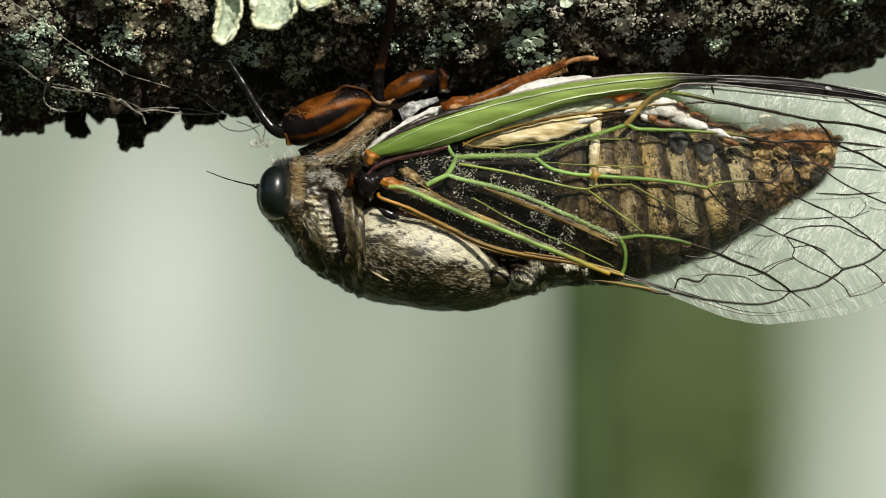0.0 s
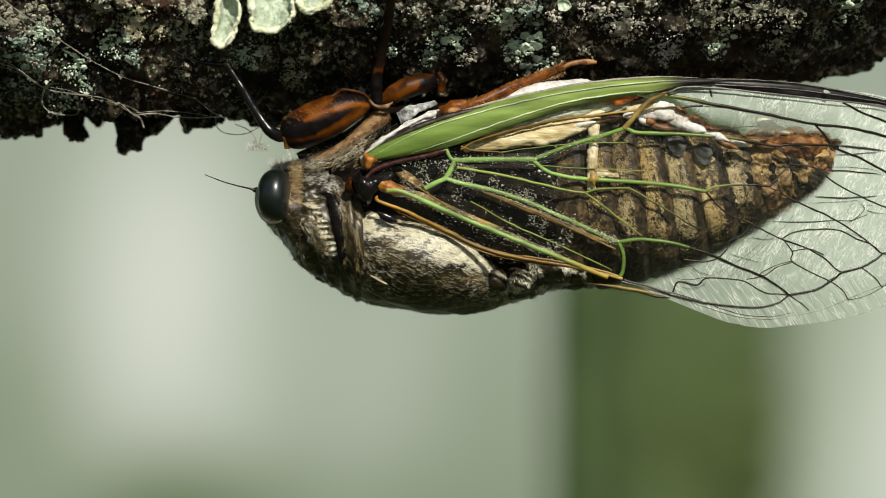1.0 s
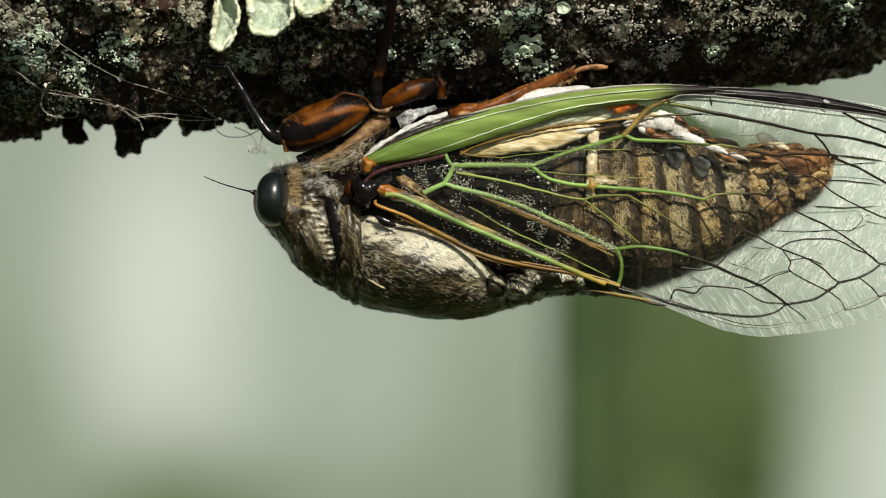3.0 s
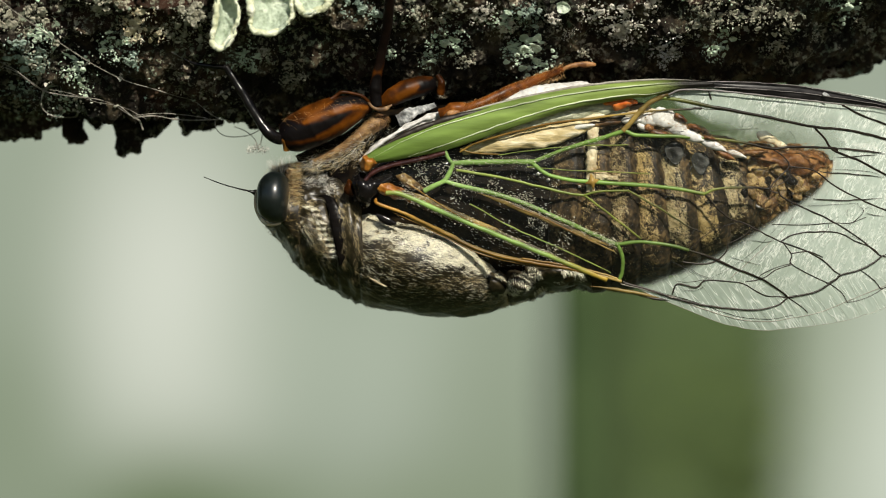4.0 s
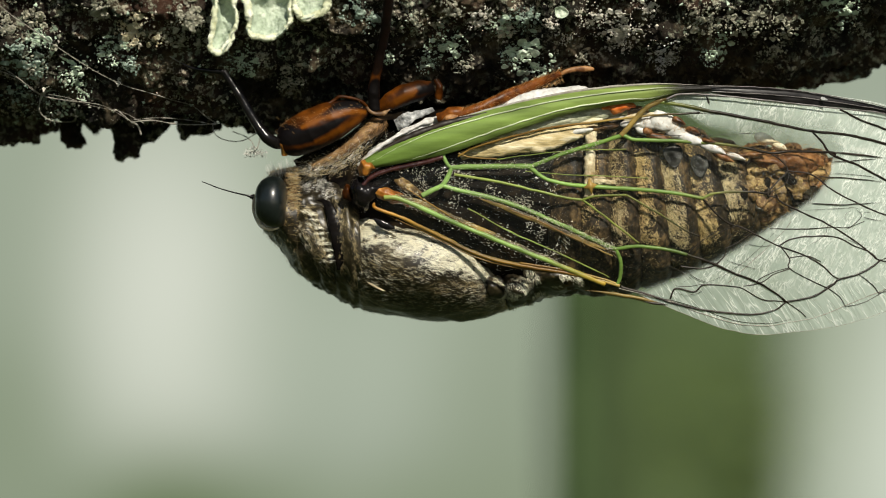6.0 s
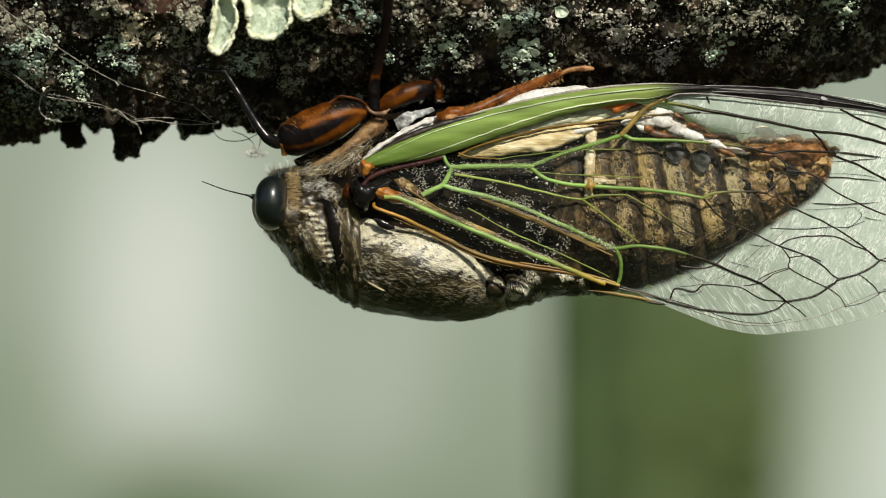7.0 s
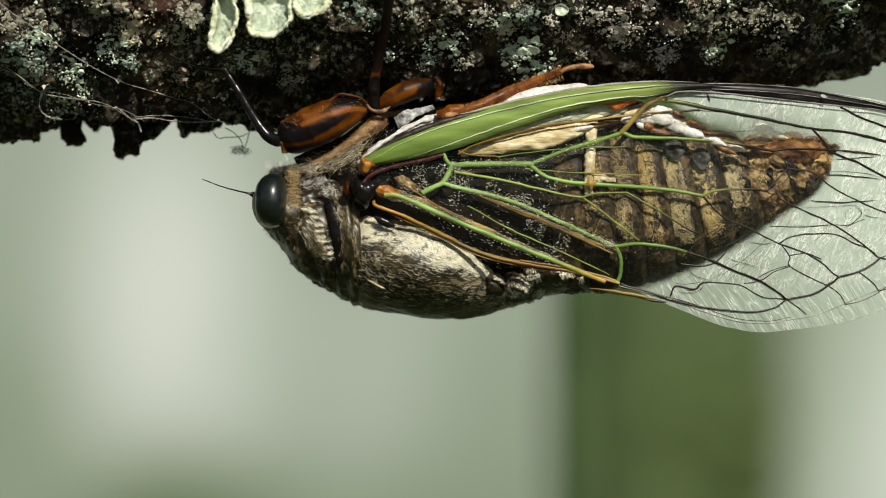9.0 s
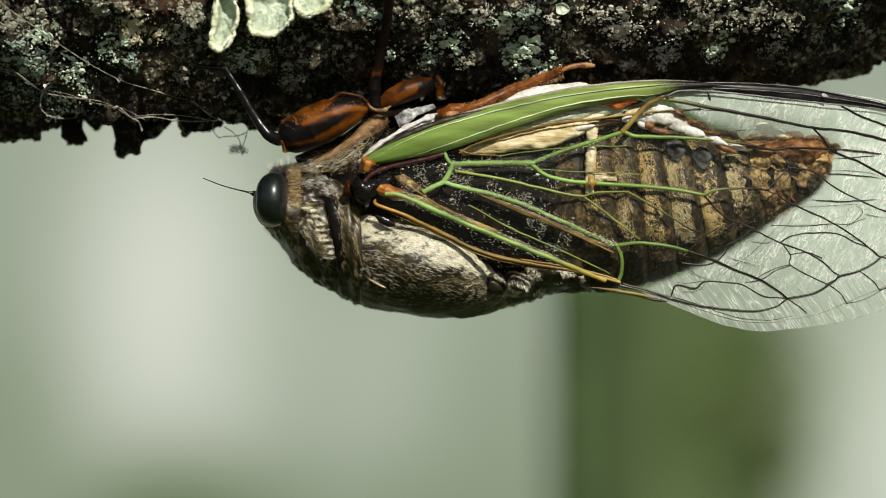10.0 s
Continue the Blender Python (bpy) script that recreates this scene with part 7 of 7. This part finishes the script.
def legs():
    fl = limb("front_leg", [(-4.26, -5.20, 8.09), (-4.97, -5.60, 8.05), (-6.28, -5.80, 7.58), (-7.65, -5.80, 6.96), (-8.70, -5.70, 6.47), (-9.16, -5.50, 6.25)], [0.25, 0.72, 1.14, 1.22, 1.08, 0.78], "marked_amber", CICADA, "thick amber front leg with black stripes", 0.02, sides=96, rows=220)
    marks(fl, [([(-8.98, 6.67), (-8.09, 6.57), (-7.11, 6.90), (-6.13, 7.39), (-5.38, 7.78)], (0.62, 0.46, 0.34, 0.22, 0.05), 1), ([(-6.69, 8.21), (-5.97, 8.40), (-5.15, 8.53), (-4.40, 8.30)], (0.08, 0.26, 0.3, 0.12), 1), ([(-9.24, 7.16), (-8.98, 6.83)], (0.3, 0.5), 1),
               ([(-8.75, 5.49), (-7.28, 5.76), (-5.81, 6.28), (-4.66, 7.06), (-4.17, 7.72)], (0.36, 0.34, 0.34, 0.3, 0.2), 1), ([(-8.06, 7.13), (-7.28, 7.52), (-6.30, 7.81), (-5.15, 8.07), (-4.50, 8.04)], (0.1, 0.13, 0.13, 0.16, 0.1), -1), ([(-7.77, 7.65), (-7.11, 7.98), (-6.46, 8.37)], (0.12, 0.14, 0.08), -0.5), ([(-7.28, 6.34), (-5.97, 6.93), (-4.83, 7.58)], (0.06, 0.1, 0.08), -0.5)])
    limb("ridge", [(-4.22, -5.80, 8.27), (-4.83, -6.00, 8.72), (-5.84, -6.10, 8.91), (-6.33, -6.10, 8.65), (-7.31, -6.30, 7.99), (-8.29, -6.30, 7.41)], [0.06, 0.09, 0.09, 0.11, 0.14, 0.1], "amber", fl, "", 0.03)
    limb("knee", [(-9.18, -5.90, 6.70), (-9.14, -6.10, 6.24), (-9.09, -5.80, 5.59)], [0.25, 0.32, 0.2], "orange", fl, "orange knee")
    limb("shin", [(-9.02, -5.80, 6.37), (-9.54, -6.00, 6.24), (-10.11, -6.40, 6.56), (-10.74, -6.30, 7.37), (-11.72, -6.20, 9.01), (-12.64, -6.10, 10.42)], [0.3, 0.36, 0.34, 0.27, 0.25, 0.2], "gloss", fl, "glossy black shin", 0.02)
    limb("foot", [(-12.54, -6.10, 10.35), (-13.35, -6.30, 10.41), (-14.33, -6.20, 10.54), (-15.09, -6.10, 10.87)], [0.16, 0.14, 0.1, 0.05], "gloss", fl, "black clawed foot", 0.02)
    rng = np.random.default_rng(4)
    s = spline([(-4.70, -6.30, 8.32), (-6.32, -6.70, 7.98), (-7.79, -6.70, 7.46), (-8.77, -6.40, 7.05)], 160) + rng.normal(scale=(0.2, 0.1, 0.2), size=(160, 3))
    hairs("thigh_hair", s, np.stack([rng.normal(-0.7, 0.3, 160), rng.normal(-0.5, 0.3, 160), rng.normal(0.4, 0.4, 160)], -1), 0.22, 0.009, M["ginger"], fl)
    b = np.array([(-8.75, -6.20, 7.15)]) + rng.normal(scale=(0.3, 0.3, 0.25), size=(60, 3))
    hairs("knee_hair", b, np.stack([rng.normal(-0.6, 0.3, 60), rng.normal(-0.2, 0.3, 60), rng.normal(0.5, 0.4, 60)], -1), 0.34, 0.014, M["ginger"], fl)

    ml = limb("middle_leg", [(-3.89, -5.20, 8.13), (-3.04, -5.40, 8.65), (-2.22, -5.40, 9.04), (-1.34, -5.20, 9.31), (-0.68, -4.80, 9.48)], [0.2, 0.52, 0.62, 0.6, 0.42], "marked_amber", CICADA, "amber middle leg with dark shading", 0.02, sides=64, rows=140)
    marks(ml, [([(-3.08, 7.82), (-1.60, 8.47), (-0.39, 9.00)], (0.25, 0.3, 0.3), 1), ([(-1.37, 9.19), (-0.52, 9.52)], (0.22, 0.3), 1), ([(-2.62, 8.67), (-1.60, 9.26)], (0.2, 0.2), -0.6)])
    limb("knee", [(-0.39, -5.10, 9.93), (-0.16, -5.20, 9.47), (-0.23, -5.00, 8.82)], [0.15, 0.24, 0.2], "amber", ml)
    limb("joint", [(-4.41, -5.80, 8.41), (-4.18, -5.95, 8.11), (-3.82, -6.00, 7.91), (-3.36, -6.00, 7.98), (-3.03, -5.90, 8.21)], [0.05, 0.11, 0.14, 0.13, 0.05], "tan", ml, "pale joint")
    sh = limb("shin", [(-3.92, -5.80, 8.14), (-3.98, -6.00, 9.18), (-3.82, -6.30, 10.21), (-3.52, -6.90, 11.59), (-3.24, -8.00, 13.01), (-3.04, -9.20, 14.57), (-2.90, -9.80, 15.51)], [0.32, 0.36, 0.28, 0.26, 0.29, 0.3, 0.28], "marked_amber", ml, "dark brown shin", 0.03, sides=40, rows=160)
    marks(sh, [([(-3.93, 8.02), (-3.93, 8.87), (-3.86, 9.60)], (0.5, 0.5, 0.4), 1), ([(-3.82, 10.4), (-3.53, 11.65), (-3.27, 13.12), (-3.08, 14.76), (-2.94, 16.07)], (0.3, 0.5, 0.55, 0.55, 0.5), 0.92)])

    hat = (0.03, -5.00, 7.51)
    hl = limb("hind_leg", [(-0.26, -5.60, 7.69), (0.52, -5.80, 7.94), (1.50, -5.70, 8.01)], [0.3, 0.42, 0.36], "hind_amber", CICADA, "hairy amber hind leg", 0.08, at=hat)
    limb("shin", [(0.91, -5.90, 7.87), (2.16, -5.80, 8.27), (3.80, -5.20, 9.04), (5.45, -4.30, 9.72), (6.85, -3.40, 10.31)], [0.26, 0.32, 0.34, 0.3, 0.2], "hind_amber", hl, "hairy amber shin", 0.02)
    limb("foot", [(6.85, -3.40, 10.31), (7.45, -3.30, 10.55), (8.28, -3.20, 10.65), (8.84, -3.10, 10.62)], [0.12, 0.17, 0.17, 0.08], "rust", hl, "rusty orange foot")
    limb("knee", [(0.07, -6.00, 7.38), (0.39, -6.20, 7.67), (0.91, -6.10, 7.74)], [0.16, 0.24, 0.12], "rust", hl, "orange knee")
    s = spline([(0.91, -5.90, 7.87), (2.16, -5.80, 8.27), (3.80, -5.20, 9.04), (5.45, -4.30, 9.72), (6.85, -3.40, 10.31)], 1000)
    a = rng.uniform(0, 6.28, 1000)
    d = np.stack([0.5 + 0 * a, np.cos(a), np.sin(a)], -1)
    hairs("leg_hair", s + d * 0.27, d, 0.28, 0.018, M["ginger"], hl, "fine ginger leg hairs")
    return hl


HIND_LEG = legs()


# ---- what moves ----
def motions():
    px, py, pz = [c * MM for c in PIVOT]
    # the insect sags about its front claws and settles again
    sag = ((0, 0), (0.5, 0), (1.0, 0), (1.4, -0.1), (1.5, -0.25), (1.6, 0.25), (1.7, 0.5), (1.8, 0.55), (1.9, 0.8), (2.0, 1.1), (2.1, 1.0), (2.5, 0.98), (2.7, 0.95), (3.2, 0.5), (3.8, 0.05), (4.5, 0), (7, 0), (10, 0))
    walk(CICADA, [(t, pose(px, py, pz, 0, a, 0)) for t, a in sag])
    # the abdomen lifts, drops and pumps at the waist
    ax, ay, az = ABDOMEN.location
    pump = ((0, -0.3), (0.5, -0.2), (1.0, -0.3), (1.4, -0.3), (1.5, -2.2), (1.6, -2.0), (1.7, -1.9), (1.8, -1.9), (1.9, -2.2), (2.0, -3.2), (2.1, -1.3), (2.2, -1.1), (2.3, -0.8), (2.4, 0.2), (2.5, 0.4), (2.6, 1.6), (2.7, 1.2), (3.2, 2.0), (3.8, 3.6), (4.0, 2.8),
            (4.2, 1.0), (4.4, 0.1), (5.0, 0), (5.4, 0.1), (5.6, 3.6), (5.7, 3.4), (6.0, 2.0), (6.3, 0.5), (6.8, 0), (7.4, 0), (7.5, 0.5), (7.6, 2.8), (7.7, 3.6), (7.8, 3.6), (7.9, 3.6), (8.0, 2.4), (8.1, 1.2), (8.2, 0.5), (8.4, 0), (9.0, -0.1), (10, 0))
    walk(ABDOMEN, [(t, pose(ax - abs(a) * 0.00009, ay, az, 0, a, 0)) for t, a in pump])
    # the tail flips up while the abdomen is raised, and tucks in as it drops
    flip = ((0, 0), (1.4, 0), (1.5, -7), (1.6, -9), (1.7, -8), (1.8, -8), (1.9, -9), (2.0, -13), (2.1, -6), (2.3, -2), (2.5, 0), (3.2, 1), (3.8, 4), (4.0, 3), (4.4, 0), (5.4, 0), (5.6, 3), (6.0, 1), (6.8, 0), (7.5, 0), (7.7, 3), (8.0, 2), (8.4, 0), (10, 0))
    for part in TAIL:
        tx, ty, tz = part.location
        walk(part, [(t, pose(tx, ty, tz, 0, a, 0)) for t, a in flip])
    for part in HOOD:
        tx, ty, tz = part.location
        walk(part, [(t, pose(tx, ty, tz, 0, a * (2.6 if a < 0 else 1), 0)) for t, a in flip])
    # the hind leg gropes backwards for a hold and draws in again
    hx, hy, hz = HIND_LEG.location
    step = ((0, 0, 0), (1.5, 0, 0), (1.6, 0.05, 0), (1.7, -0.3, -0.25), (1.8, 0.1, -0.45), (1.9, 0.75, -0.1), (2.0, 0.8, 0.15), (2.7, 0.8, 0.1), (3.2, 0.4, 0.1), (3.8, 0, 0), (10, 0, 0))
    walk(HIND_LEG, [(t, pose(hx + x * MM, hy, hz + z * MM, 0, 0, 0)) for t, x, z in step])
    # the leafy shoot behind sways and leans over
    lx, ly, lz = SHOOT.location
    sway = ((0, 0.1, 0), (2.5, 0.25, 0), (4, 0.15, 0), (5.5, 0.25, 0), (7, 0.1, 0), (8, 0.05, 0), (9, 0.15, 0), (9.5, 0.45, 5), (10, 0.65, 12))
    walk(SHOOT, [(t, pose(lx, ly, lz + h * MM, 0, a, 0)) for t, a, h in sway])
    # the loose web flutters
    wx, wy, wz = WEB.location
    flutter = ((0, 10, -8), (0.5, 0, -4), (1.0, -6, -6), (1.5, 0, 0), (2.0, -12, -6), (2.5, 6, 0), (3.2, 0, -5), (4.0, 5, 0), (4.5, 0, -8), (5.0, -15, -14), (5.5, -8, -22), (6.2, 0, -10), (7.0, 4, -4), (7.5, 0, 0), (8.0, 10, 8), (8.5, 35, 16), (9.0, 40, 18), (9.5, 50, 20), (10, 45, 18))
    walk(WEB, [(t, pose(wx, wy, wz, c, 0, b)) for t, b, c in flutter])


motions()
